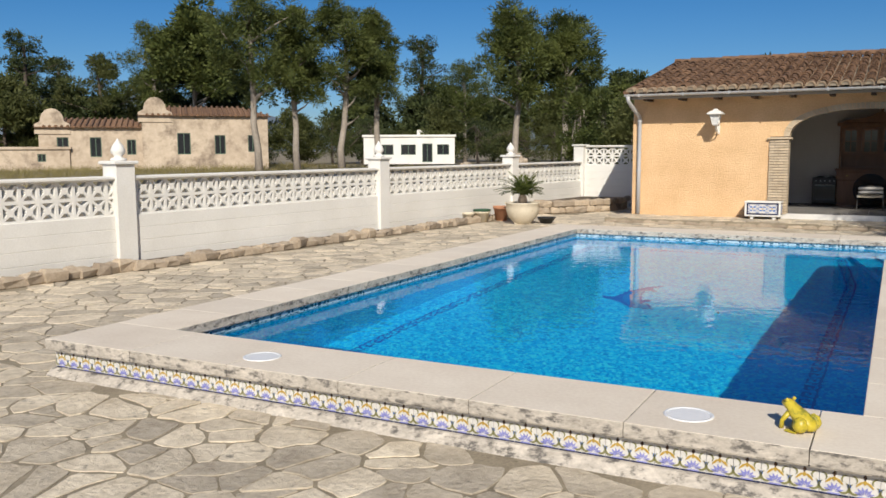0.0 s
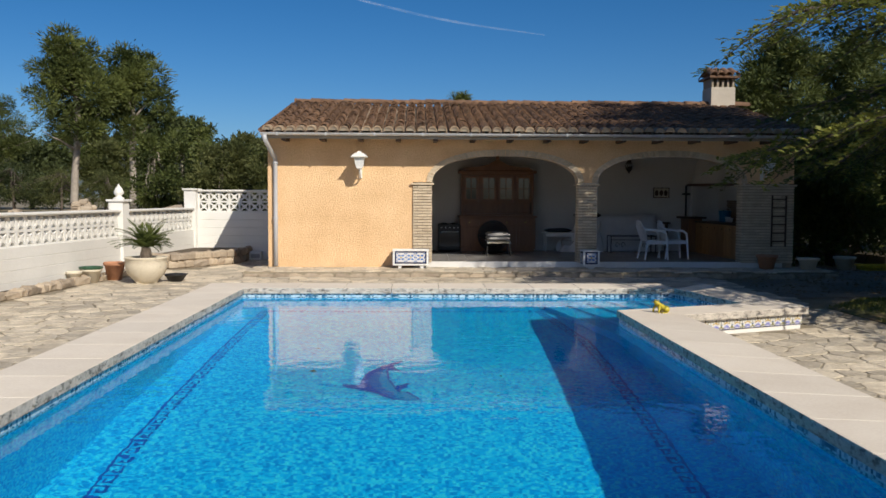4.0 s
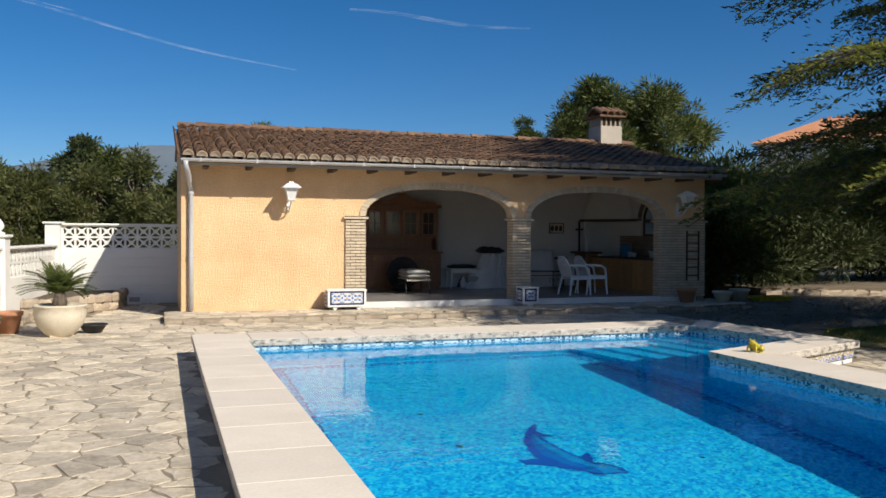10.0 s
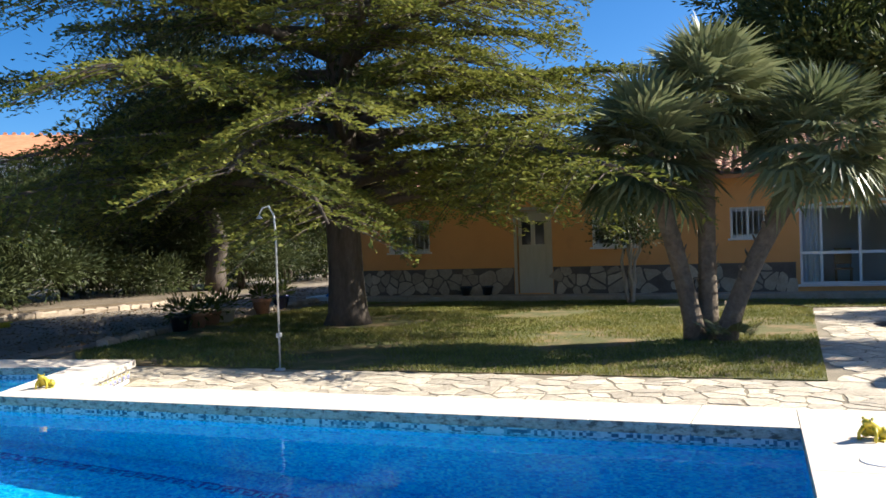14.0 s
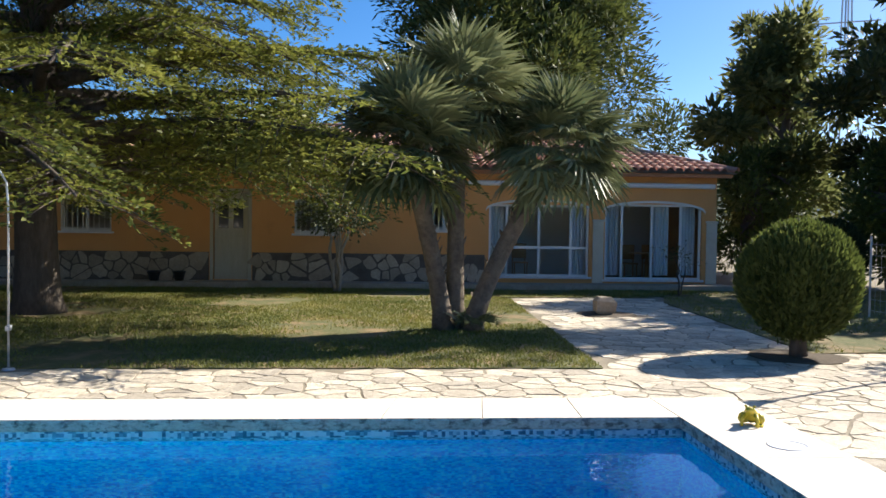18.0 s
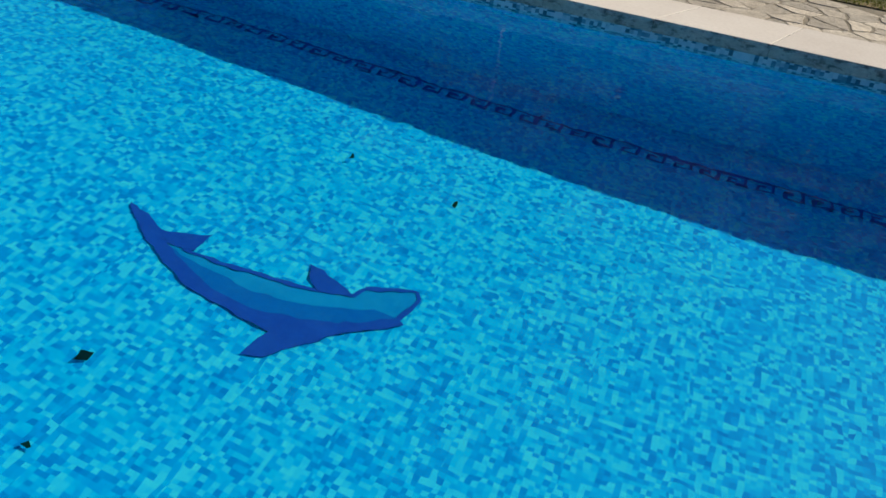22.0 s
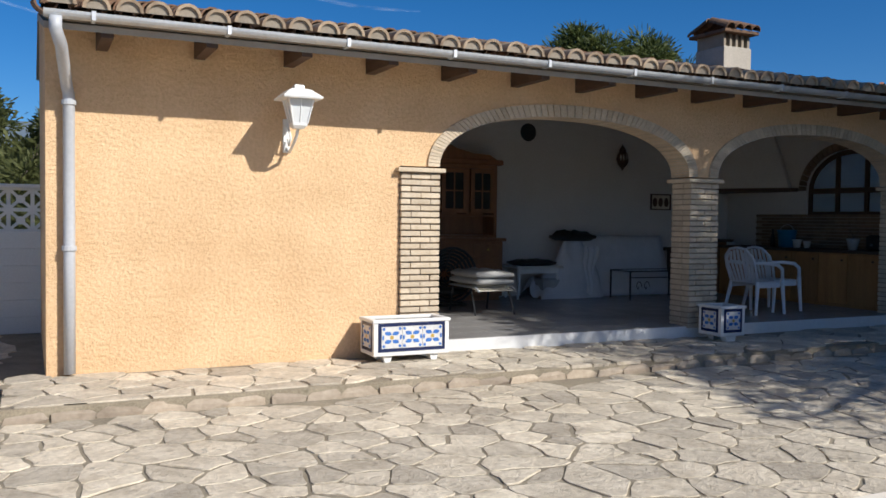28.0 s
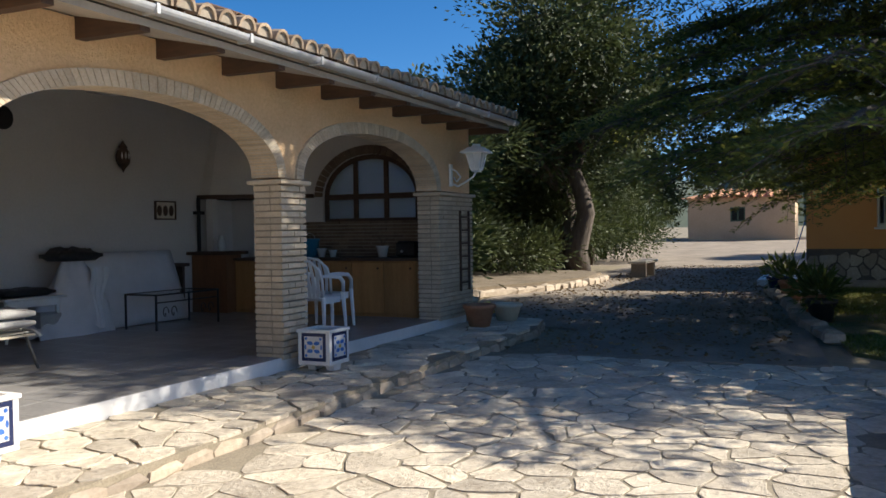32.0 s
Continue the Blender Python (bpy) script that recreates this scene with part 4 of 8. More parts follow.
part("mortar_bed", Geo().prism([(EAVE_Y + 0.03, EAVE_Z - 0.045), (RIDGE_Y, RIDGE_Z - 0.045), (RIDGE_Y, RIDGE_Z + 0.02), (EAVE_Y + 0.03, EAVE_Z + 0.02)], 0.0, HX1, 0), BRICK_BED, roof)
# rafter tails
for i in range(15):
    x = 0.42 + 0.775 * i
    rf = solid("rafter_tail", Geo().prism([(-0.58, 2.80), (0.10, 2.80), (0.10, 2.98), (-0.54, 2.885), (-0.58, 2.85)], x - 0.045, x + 0.045, 0), WOOD_DARK, "dark wooden rafter tail under the eaves", "rafter", group="rafter tails")
# gutter and downpipe
gt = thing("gutter", "grey half-round metal gutter along the eaves", "gutter")
g = Geo()
prof = [(-0.055 * math.cos(math.pi * i / 8), -0.055 * math.sin(math.pi * i / 8)) for i in range(9)]
prof = prof + [(q[0] * 0.9, q[1] * 0.9) for q in reversed(prof)]
g.prism([(EAVE_Y - 0.035 + a, EAVE_Z + 0.012 + b) for a, b in prof], -0.02, HX1 + 0.05, 0)
part("trough", g, METAL_GREY, gt)
for i in range(12):
    part("bracket", Geo().box(0.3 + i * 0.98, EAVE_Y - 0.097, EAVE_Z - 0.048, 0.33 + i * 0.98, EAVE_Y + 0.03, EAVE_Z + 0.022, 0.002), METAL_GREY, gt)
dp = thing("downpipe", "grey plastic downpipe with an offset at the corner", "pipe")
part("pipe", Geo().tube([(0.06, EAVE_Y - 0.06, EAVE_Z - 0.03), (0.06, EAVE_Y - 0.05, EAVE_Z - 0.12), (0.10, EAVE_Y + 0.05, EAVE_Z - 0.22), (0.15, -0.13, 2.50), (0.17, -0.07, 2.42), (0.17, -0.07, 1.2), (0.17, -0.07, ST + 0.02)], 0.045, 14), PIPE, dp, smooth=True)
for z in (2.36, 1.2):
    part("clip", Geo().lathe([(0.05, -0.02), (0.056, -0.018), (0.056, 0.018), (0.05, 0.02)], 14, (0.17, -0.07, z)), PIPE, dp)

# raised strip of paving in front
solid("step_strip", Geo().prism([(-0.3, -1.17), (4.2, -1.15), (7.0, -1.12), (10.8, -1.12), (11.8, -0.9), (11.8, 0.4), (11.22, 0.4), (11.22, 0.0), (-0.3, 0.0)], 0.0, ST - 0.012), JOINT, "raised mortar bed in front of the pool house", "step", "structure")

# chimney on the ridge
ch = thing("chimney", "squat rendered chimney with a tiled cap", "chimney", at=(10.71, 3.87, 0))
part("shaft", Geo().box(0, 0, 3.6, 0.62, 0.7, 4.52, 0.01), surf("chimney_render", (0.34, 0.30, 0.25), (0.50, 0.45, 0.38), 40, 2, 0.9, 0.3, 0.004), ch)
for i in range(5):
    part("post", Geo().box(0.01 + i * 0.135, 0.02, 4.52, 0.06 + i * 0.135, 0.68, 4.74), BRICK_BED, ch)
part("cap_slab", Geo().box(-0.08, -0.10, 4.74, 0.70, 0.80, 4.80, 0.01), TILE_ROOF, ch)
for i in range(4):
    for sd in (0, 1):
        m = Matrix.Translation((0.02 + 0.19 * i, 0.35 + (0.02 if sd else -0.02), 4.98)) @ Matrix.Rotation(math.pi * (1 - sd), 4, "Z") @ Matrix.Rotation(-0.38, 4, "X")
        part("cap_tile", barrel(0.5, 0.09, 0.105), TILE_ROOF, ch, m=m)


def wall_lamp(at, label):
    lp = thing("wall_lantern", label, "lamp", "wall lanterns", at)
    part("backplate", Geo().box(-0.03, -0.03, -0.42, 0.03, 0.0, -0.12, 0.006), WHITE_METAL, lp)
    part("arm", Geo().tube([(0, -0.02, -0.38), (0, -0.12, -0.42), (0, -0.24, -0.36), (0, -0.34, -0.30), (0, -0.39, -0.22)], 0.014, 8), WHITE_METAL, lp, smooth=True)
    part("scroll", Geo().tube([(0, -0.02, -0.18), (0, -0.10, -0.22), (0, -0.16, -0.30), (0, -0.10, -0.36), (0, -0.06, -0.30)], 0.010, 8), WHITE_METAL, lp, smooth=True)
    c = (0, -0.39, 0)
    q = math.sqrt(2)

    def square(prof):
        g = Geo().lathe(prof, 4)
        g.v = [(x * math.cos(math.pi / 4) - y * math.sin(math.pi / 4), x * math.sin(math.pi / 4) + y * math.cos(math.pi / 4) + c[1], z) for x, y, z in g.v]
        return g

    part("base", square([(0.04 * q, -0.24), (0.062 * q, -0.215), (0.066 * q, -0.19)]), WHITE_METAL, lp)
    part("glass", square([(0.062 * q, -0.19), (0.105 * q, 0.02)]), MILK, lp, "milky glass panes")
    for sx, sy in ((-1, -1), (1, -1), (1, 1), (-1, 1)):
        part("bar", Geo().tube([(0.064 * sx, c[1] + 0.064 * sy, -0.19), (0.108 * sx, c[1] + 0.108 * sy, 0.02)], 0.008, 5), WHITE_METAL, lp)
        ux, uy = (0, 1) if sx == sy else (1, 0)
        part("glazing_bar", Geo().tube([(0.066 * sx * uy, c[1] + 0.066 * sy * ux, -0.19), (0.109 * sx * uy, c[1] + 0.109 * sy * ux, 0.02)], 0.005, 4), WHITE_METAL, lp)
    part("hood", square([(0.165 * q, 0.005), (0.17 * q, 0.02), (0.09 * q, 0.085), (0.045 * q, 0.10), (0.04 * q, 0.125), (0.035 * q, 0.13)]), WHITE_METAL, lp)


MILK = surf("milk_glass", (0.62, 0.62, 0.60), (0.70, 0.70, 0.68), 20, 3, 0.25, 0.02, 0.001)
wall_lamp((1.95, 0, 2.46), "white metal wall lantern on the stucco")
wall_lamp((10.5, -0.02, 2.46), "white metal wall lantern above the end pier")

# ---- the main house ----
hs = thing("house", "long low orange house with a stone plinth and tiled hip roof", "house")
HX = 21.3


def wall_with_holes(x0, x1, ya, yb, za, zb, holes):
    """A wall along y with rectangular holes (y0, y1, z0, z1)."""
    out = []
    ys_ = sorted({ya, yb, *[h[0] for h in holes], *[h[1] for h in holes]})
    for a, b in zip(ys_, ys_[1:]):
        cut = sorted([(h[2], h[3]) for h in holes if h[0] <= a + 1e-6 and h[1] >= b - 1e-6])
        z = za
        for lo, hi in cut:
            if lo > z + 1e-6:
                out.append((x0, a, z, x1, b, lo))
            z = hi
        if z < zb:
            out.append((x0, a, z, x1, b, zb))
    return out


HOLES = [(-6.80, -5.60, 1.38, 2.25), (-10.12, -9.26, 0.22, 2.40), (-12.35, -11.25, 1.38, 2.25), (-15.4, -14.6, 1.50, 2.25), (-18.75, -16.15, 0.36, 2.20), (-21.72, -19.16, 0.30, 2.25)]
for piece in wall_with_holes(HX, HX + 0.3, -22.1, -4.15, 0.0, 3.05, HOLES):
    part("wall", Geo().box(*piece), ORANGE, hs, "smooth orange rendered wall")
part("wall", Geo().box(HX + 0.3, -4.45, 0, 31, -4.15, 3.05), ORANGE, hs)
part("wall", Geo().box(HX + 0.3, -22.1, 0, 31, -21.8, 3.05), ORANGE, hs)
part("wall", Geo().box(30.7, -21.8, 0, 31, -4.45, 3.05), ORANGE, hs)
part("room_wall", Geo().box(24.4, -21.7, 0.1, 24.5, -4.5, 3.0), PLASTER, hs)
part("room_floor", Geo().box(HX + 0.3, -21.7, 0.1, 24.4, -4.5, 0.22), FLOOR_TILE, hs)
part("room_ceiling", Geo().box(HX + 0.3, -21.7, 2.8, 24.4, -4.5, 2.9), PLASTER, hs)
# hip roof
ex0, ex1, ey0, ey1, ez = HX - 0.45, 31.5, -22.45, -3.6, 3.05
rx, ry0, ry1, rz_ = 26.2, -18.2, -8.2, 4.55
hip = Geo().add([(ex0, ey0, ez), (ex1, ey0, ez), (ex1, ey1, ez), (ex0, ey1, ez), (rx, ry0, rz_), (rx, ry1, rz_)], [(3, 2, 1, 0), (0, 1, 4), (1, 2, 5, 4), (2, 3, 5), (3, 0, 4, 5)])
part("roof_deck", hip, BRICK_BED, hs)
g = Geo()
hb = barrel(0.42, 0.105, 0.09)
import_slope = math.atan2(rz_ - ez, rx - ex0)
hl = math.hypot(rz_ - ez, rx - ex0)
y = ey0 + 0.12
while y < ey1 - 0.05:
    lim = min(1.0, (y - ey0) / (ry0 - ey0), (ey1 - y) / (ey1 - ry1))
    s = 0.0
    while s < hl * lim - 0.2:
        m = Matrix.Translation((ex0 - 0.03 + s * math.cos(import_slope), y, ez + 0.03 + s * math.sin(import_slope))) @ Matrix.Rotation(radians(-90), 4, "Z") @ Matrix.Rotation(import_slope - 0.05, 4, "X")
        g.add([m @ Vector(v) for v in hb.v], hb.f)
        s += 0.36
    y += 0.235
x = ex0 + 0.12
while x < ex1:
    lim = min(1.0, (x - ex0) / (rx - ex0), (ex1 - x) / (ex1 - rx))
    s, sl2 = 0.0, math.atan2(rz_ - ez, ry0 - ey0)
    while s < math.hypot(rz_ - ez, ry0 - ey0) * lim - 0.2:
        m = Matrix.Translation((x, ey0 - 0.03 + s * math.cos(sl2), ez + 0.03 + s * math.sin(sl2))) @ Matrix.Rotation(sl2 - 0.05, 4, "X")
        g.add([m @ Vector(v) for v in hb.v], hb.f)
        s += 0.36
    x += 0.235
for a, b in (((ex0, ey0, ez), (rx, ry0, rz_)), ((ex0, ey1, ez), (rx, ry1, rz_)), ((rx, ry0, rz_), (rx, ry1, rz_))):
    a, b = Vector(a), Vector(b)
    n = int((b - a).length / 0.36)
    for i in range(n):
        p = a.lerp(b, i / n)
        m = Matrix.Translation(p + Vector((0, 0, 0.06))) @ (b - a).to_track_quat("Y", "Z").to_matrix().to_4x4()
        g.add([m @ Vector(v) for v in hb.v], hb.f)
tagged(part("roof_tiles", g, TILE_ROOF_NEW, hs, "brown barrel roof tiles"), kind="stuff")
part("fascia", Geo().box(ex0 + 0.10, ey0 + 0.10, 2.94, ex0 + 0.14, ey1 - 0.10, 3.04, 0.006), TERRACOTTA, hs, "terracotta edge under the eaves")
part("soffit", Geo().box(ex0 + 0.14, ey0 + 0.06, 2.98, HX, ey1 - 0.06, 3.03), ORANGE, hs)
for y0_, y1_ in ((-22.0, -18.1), (-18.0, -15.6)):
    part("awning_cassette", Geo().prism([(HX - 0.16, 2.70), (HX - 0.13, 2.665), (HX - 0.002, 2.665), (HX - 0.002, 2.79), (HX - 0.13, 2.79), (HX - 0.16, 2.76)], y0_, y1_, 1), WHITE_METAL, hs, "closed white awning cassette above the sunroom")
part("terrace_step", Geo().box(20.6, -22.3, 0, HX - 0.004, -4.1, 0.20, 0.01), TAN_STONE, hs, "stone step along the front")


def window_in(parent, y0, y1, z0, z1, x, grille=False, mull=1, rail=None, label="white framed window", sill=True, depth=0.06):
    wd = part("window", Geo().box(x + 0.10, y0 + 0.05, z0 + 0.05, x + 0.112, y1 - 0.05, z1 - 0.05), GLASS, parent, label)
    wd.visible_shadow = False
    fr = Geo()
    t = 0.055
    for a in ((y0, z0, y1, z0 + t), (y0, z1 - t, y1, z1), (y0, z0 + t, y0 + t, z1 - t), (y1 - t, z0 + t, y1, z1 - t)):
        fr.box(x + 0.07, a[0], a[1], x + 0.07 + depth, a[2], a[3])
    for q_ in (mull if isinstance(mull, tuple) else [(i + 1) / (mull + 1) for i in range(mull)]):
        yy = y1 + (y0 - y1) * q_
        fr.box(x + 0.068, yy - 0.03, z0 + t, x + 0.132, yy + 0.03, z1 - t)
    if rail:
        fr.box(x + 0.066, y0 + t, rail - 0.035, x + 0.134, y1 - t, rail + 0.035)
    part("frame", fr, WHITE_METAL, wd)
    if sill:
        part("sill", Geo().box(x - 0.06, y0 - 0.06, z0 - 0.05, x + 0.07, y1 + 0.06, z0, 0.006), MARBLE, wd)
    if grille:
        n = max(4, int((y1 - y0) / 0.13))
        for i in range(n + 1):
            yy = y0 + 0.02 + (y1 - y0 - 0.04) * i / n
            part("bar", Geo().tube([(x - 0.03, yy, z0 - 0.02), (x - 0.03, yy, z1 - 0.02)], 0.009, 5), WHITE_METAL, wd)
        for zz in (z0 + 0.06, z1 - 0.1):
            part("bar", Geo().box(x - 0.04, y0, zz, x - 0.02, y1, zz + 0.02), WHITE_METAL, wd)
    return wd


window_in(hs, -6.80, -5.60, 1.38, 2.25, HX, True)
window_in(hs, -12.35, -11.25, 1.38, 2.25, HX, True)
window_in(hs, -15.4, -14.6, 1.50, 2.25, HX, True)
window_in(hs, -18.75, -16.15, 0.36, 2.20, HX, False, (0.18, 0.50, 0.82), 1.10, "white sunroom window with a lower row of panes")
window_in(hs, -21.72, -19.16, 0.30, 2.25, HX, False, (0.18, 0.49, 0.79), None, "white sliding sunroom door")
# pale curtains inside the sunroom
for y0 in (-16.58, -18.70, -19.60, -21.66, -20.95):
    g = Geo()
    n = 16
    for i in range(n + 1):
        g.v += [(HX + 0.34 + 0.03 * math.sin(i * 1.9), y0 + 0.4 * i / n, 0.4), (HX + 0.34 + 0.03 * math.sin(i * 1.9), y0 + 0.4 * i / n, 2.2)]
    g.f = [(2 * i, 2 * i + 2, 2 * i + 3, 2 * i + 1) for i in range(n)]
    cu = solid("curtain", g, CLOTH, "sheer white curtain behind the sunroom glass", "curtain", group="curtains")
# arched heads over the sunroom openings
for y0, y1 in ((-18.75, -16.15), (-21.72, -19.16)):
    c, a = (y0 + y1) / 2, (y1 - y0) / 2 + 0.08
    pts = [(c - a * math.cos(math.pi * i / 18), 2.02 + 0.26 * math.sin(math.pi * i / 18)) for i in range(19)]
    g = Geo()
    for p, q in zip(pts, pts[1:]):
        g.prism([p, q, (q[0], q[1] + 0.06), (p[0], p[1] + 0.06)], HX - 0.03, HX + 0.02, 0)
    part("arch_trim", g, WHITE, hs)
    g = Geo()
    g.prism([(y0 - 0.02, 2.26)] + [(min(max(p[0], y0 - 0.02), y1 + 0.02), p[1] + 0.002) for p in pts] + [(y1 + 0.02, 2.26), (y1 + 0.02, 2.32), (y0 - 0.02, 2.32)], HX - 0.004, HX + 0.06, 0)
    part("arch_spandrel", g, ORANGE, hs)
dr = part("door", Geo().box(HX + 0.08, -10.10, 0.22, HX + 0.13, -9.28, 2.38, 0.004), surf("pale_door", (0.40, 0.36, 0.27), (0.50, 0.45, 0.35), 20, 2, 0.5, 0.1, 0.001, stretch=(6, 6, 0.8)), hs, "pale wooden door with two tall glazed panels")
for y0 in (-9.98, -9.62):
    part("pane", Geo().box(HX + 0.07, y0, 1.50, HX + 0.079, y0 + 0.24, 2.10), SHADE_GLASS, dr)
    part("panel", Geo().box(HX + 0.068, y0, 0.45, HX + 0.079, y0 + 0.24, 1.30, 0.004), bpy.data.materials["pale_door"], dr)
part("surround", Geo().box(HX - 0.02, -10.20, 0.2, HX - 0.002, -10.12, 2.48).box(HX - 0.02, -9.26, 0.2, HX - 0.002, -9.18, 2.48).box(HX - 0.02, -10.2, 2.40, HX - 0.002, -9.18, 2.48), bpy.data.materials["pale_door"], hs)

# ---- things in the porch ----
def frame_box(g, x0, y0, z0, x1, y1, z1, t):
    """A rectangular frame of bars in the plane of the thin axis y."""
    g.box(x0, y0, z0, x1, y1, z0 + t).box(x0, y0, z1 - t, x1, y1, z1).box(x0, y0, z0 + t, x0 + t, y1, z1 - t).box(x1 - t, y0, z0 + t, x1, y1, z1 - t)
    return g


def tile_planter(at, nx_, ny_, label):
    """A white planter on feet with painted tiles set in its sides."""
    ts = 0.20
    L, D, H = nx_ * ts + 0.14, ny_ * ts + 0.14, 0.30
    ob = thing("tiled_planter", label, "planter", "tiled planters", at)
    g = Geo()
    g.box(0, 0, 0.06, L, D, 0.09, 0.006)
    g.box(0, 0, 0.09, L, 0.03, 0.06 + H).box(0, D - 0.03, 0.09, L, D, 0.06 + H).box(0, 0.03, 0.09, 0.03, D - 0.03, 0.06 + H).box(L - 0.03, 0.03, 0.09, L, D - 0.03, 0.06 + H)
    part("body", g, WHITE_METAL, ob)
    part("rim", frame_rim(L, D, 0.06 + H), WHITE_METAL, ob)
    part("soil", Geo().box(0.03, 0.03, 0.09, L - 0.03, D - 0.03, 0.28), SOIL, ob)
    for x in (0.10, L - 0.18):
        for y in (0.03, D - 0.11):
            part("foot", Geo().prism([(x, 0.06), (x + 0.02, 0.0), (x + 0.07, 0.0), (x + 0.09, 0.06)], y, y + 0.08, 1), WHITE_METAL, ob)

    def panel(n, m):
        back = part("panel", Geo().box(-0.03, -0.004, 0.04, n * ts + 0.03, 0.001, 0.04 + ts + 0.06), NAVY, ob, "navy border tiles", m=m)
        for i in range(n):
            part("tile", tile_20, WHITE_GLAZE, back, m=Matrix.Translation((i * ts + ts / 2, -0.004, 0.07)))
            for nm, me in rosettes:
                part(nm, me, BLUE_GLAZE, back, m=Matrix.Translation((i * ts + ts / 2, -0.004, 0.07)))

    panel(nx_, Matrix.Translation((0.07, 0, 0.06)))
    panel(ny_, Matrix.Translation((0, D - 0.07, 0.06)) @ Matrix.Rotation(radians(-90), 4, "Z"))
    panel(ny_, Matrix.Translation((L, 0.07, 0.06)) @ Matrix.Rotation(radians(90), 4, "Z"))
    return ob


def frame_rim(L, D, z):
    g = Geo()
    for a in ((-0.012, -0.012, L + 0.012, 0.04), (-0.012, D - 0.04, L + 0.012, D + 0.012), (-0.012, 0.04, 0.04, D - 0.04), (L - 0.04, 0.04, L + 0.012, D - 0.04)):
        g.box(a[0], a[1], z, a[2], a[3], z + 0.03, 0.005)
    return g


tile_20 = Geo().box(-0.098, -0.003, 0.002, 0.098, 0.0, 0.198).mesh("tile")
tile_20.materials.append(WHITE_GLAZE)
rosettes = []
for nm, mt, fn in (("petal", BLUE_GLAZE, lambda: [[(0.052 * math.cos(a) + 0.030 * math.cos(a + b) * (1 if abs(math.sin(b)) > 0.3 else 1.5), 0.1 + 0.052 * math.sin(a) + 0.018 * math.sin(a + b)) for b in [2 * math.pi * i / 10 for i in range(10)]] for a in [math.pi / 4 + math.pi / 2 * k for k in range(4)]]),
                   ("corner_leaf", BLUE_GLAZE, lambda: [lobe(sx * 0.078, 0.1 + sz * 0.078, 0.014, 0.014, 8) for sx in (-1, 1) for sz in (-1, 1)] + [lobe(sx * 0.085, 0.1, 0.010, 0.024, 8) for sx in (-1, 1)]),
                   ("heart", GOLD_GLAZE, lambda: [lobe(0, 0.1, 0.018, 0.018, 10)])):
    g = Geo()
    for poly in fn():
        g.prism(poly, -0.0055 if nm != "heart" else -0.0065, -0.002, 1)
    me = g.mesh(nm)
    me.materials.append(mt)
    rosettes.append((nm, me))
tile_planter((2.64, -0.43, ST), 3, 1, "long white planter with blue and white painted tiles, against the wall")
tile_planter((6.60, -0.52, ST), 1, 1, "small square white planter with blue painted tiles, beside the pier")

# dresser
ds = thing("dresser", "tall carved brown wooden dresser with glazed doors", "dresser", at=(4.22, 3.45, FL))
part("base_cabinet", Geo().box(0, 0, 0.06, 1.92, 0.50, 0.86, 0.008), WOOD_RED, ds)
part("plinth", Geo().box(0.03, 0.03, 0, 1.89, 0.48, 0.06), WOOD_RED, ds)
part("counter", Geo().box(-0.04, -0.04, 0.86, 1.96, 0.50, 0.91, 0.010), WOOD_RED, ds)
for i in range(4):
    d = part("door", Geo().box(0.03 + 0.47 * i, -0.022, 0.12, 0.47 + 0.47 * i, -0.002, 0.62, 0.006), WOOD_RED, ds)
    part("door_panel", Geo().box(0.10 + 0.47 * i, -0.032, 0.20, 0.40 + 0.47 * i, -0.0225, 0.54, 0.008), WOOD_RED, d)
    w = part("drawer", Geo().box(0.03 + 0.47 * i, -0.022, 0.66, 0.47 + 0.47 * i, -0.002, 0.82, 0.006), WOOD_RED, ds)
    part("knob", Geo().lathe([(0.012, 0), (0.018, 0.012), (0.0, 0.02)], 8, (0, 0, 0)), GOLD_GLAZE, w, "brass knob", m=Matrix.Translation((0.25 + 0.47 * i, -0.022, 0.74)) @ Matrix.Rotation(radians(90), 4, "X"))
part("hutch_base", Geo().box(0.04, 0.12, 0.91, 1.88, 0.48, 0.95), WOOD_RED, ds)
part("hutch_side", Geo().box(0.04, 0.12, 0.95, 0.09, 0.48, 1.92), WOOD_RED, ds)
part("hutch_side", Geo().box(1.83, 0.12, 0.95, 1.88, 0.48, 1.92), WOOD_RED, ds)
part("hutch_back", Geo().box(0.09, 0.45, 0.95, 1.83, 0.48, 1.92), WOOD_RED, ds)
part("hutch_top", Geo().box(0.04, 0.12, 1.92, 1.88, 0.48, 1.97), WOOD_RED, ds)
part("shelf", Geo().box(0.09, 0.14, 1.22, 1.83, 0.45, 1.25), WOOD_RED, ds)
part("upright", Geo().box(0.49, 0.14, 1.25, 0.53, 0.45, 1.92), WOOD_RED, ds)
part("upright", Geo().box(1.39, 0.14, 1.25, 1.43, 0.45, 1.92), WOOD_RED, ds)
for i, (x0, x1) in enumerate(((0.10, 0.48), (0.54, 0.94), (0.97, 1.38), (1.44, 1.82))):
    fr = part("glazed_door", frame_box(Geo(), x0, 0.10, 1.27, x1, 0.13, 1.91, 0.06), WOOD_RED, ds)
    part("glass", Geo().box(x0 + 0.06, 0.112, 1.33, x1 - 0.06, 0.118, 1.85), SHADE_GLASS, fr, "dark glass")
    part("lattice", Geo().box((x0 + x1) / 2 - 0.01, 0.104, 1.33, (x0 + x1) / 2 + 0.01, 0.111, 1.85).box(x0 + 0.06, 0.104, 1.58, x1 - 0.06, 0.111, 1.60), WOOD_RED, fr)
part("cornice", Geo().box(-0.03, 0.06, 1.97, 1.95, 0.50, 2.05, 0.015), WOOD_RED, ds)
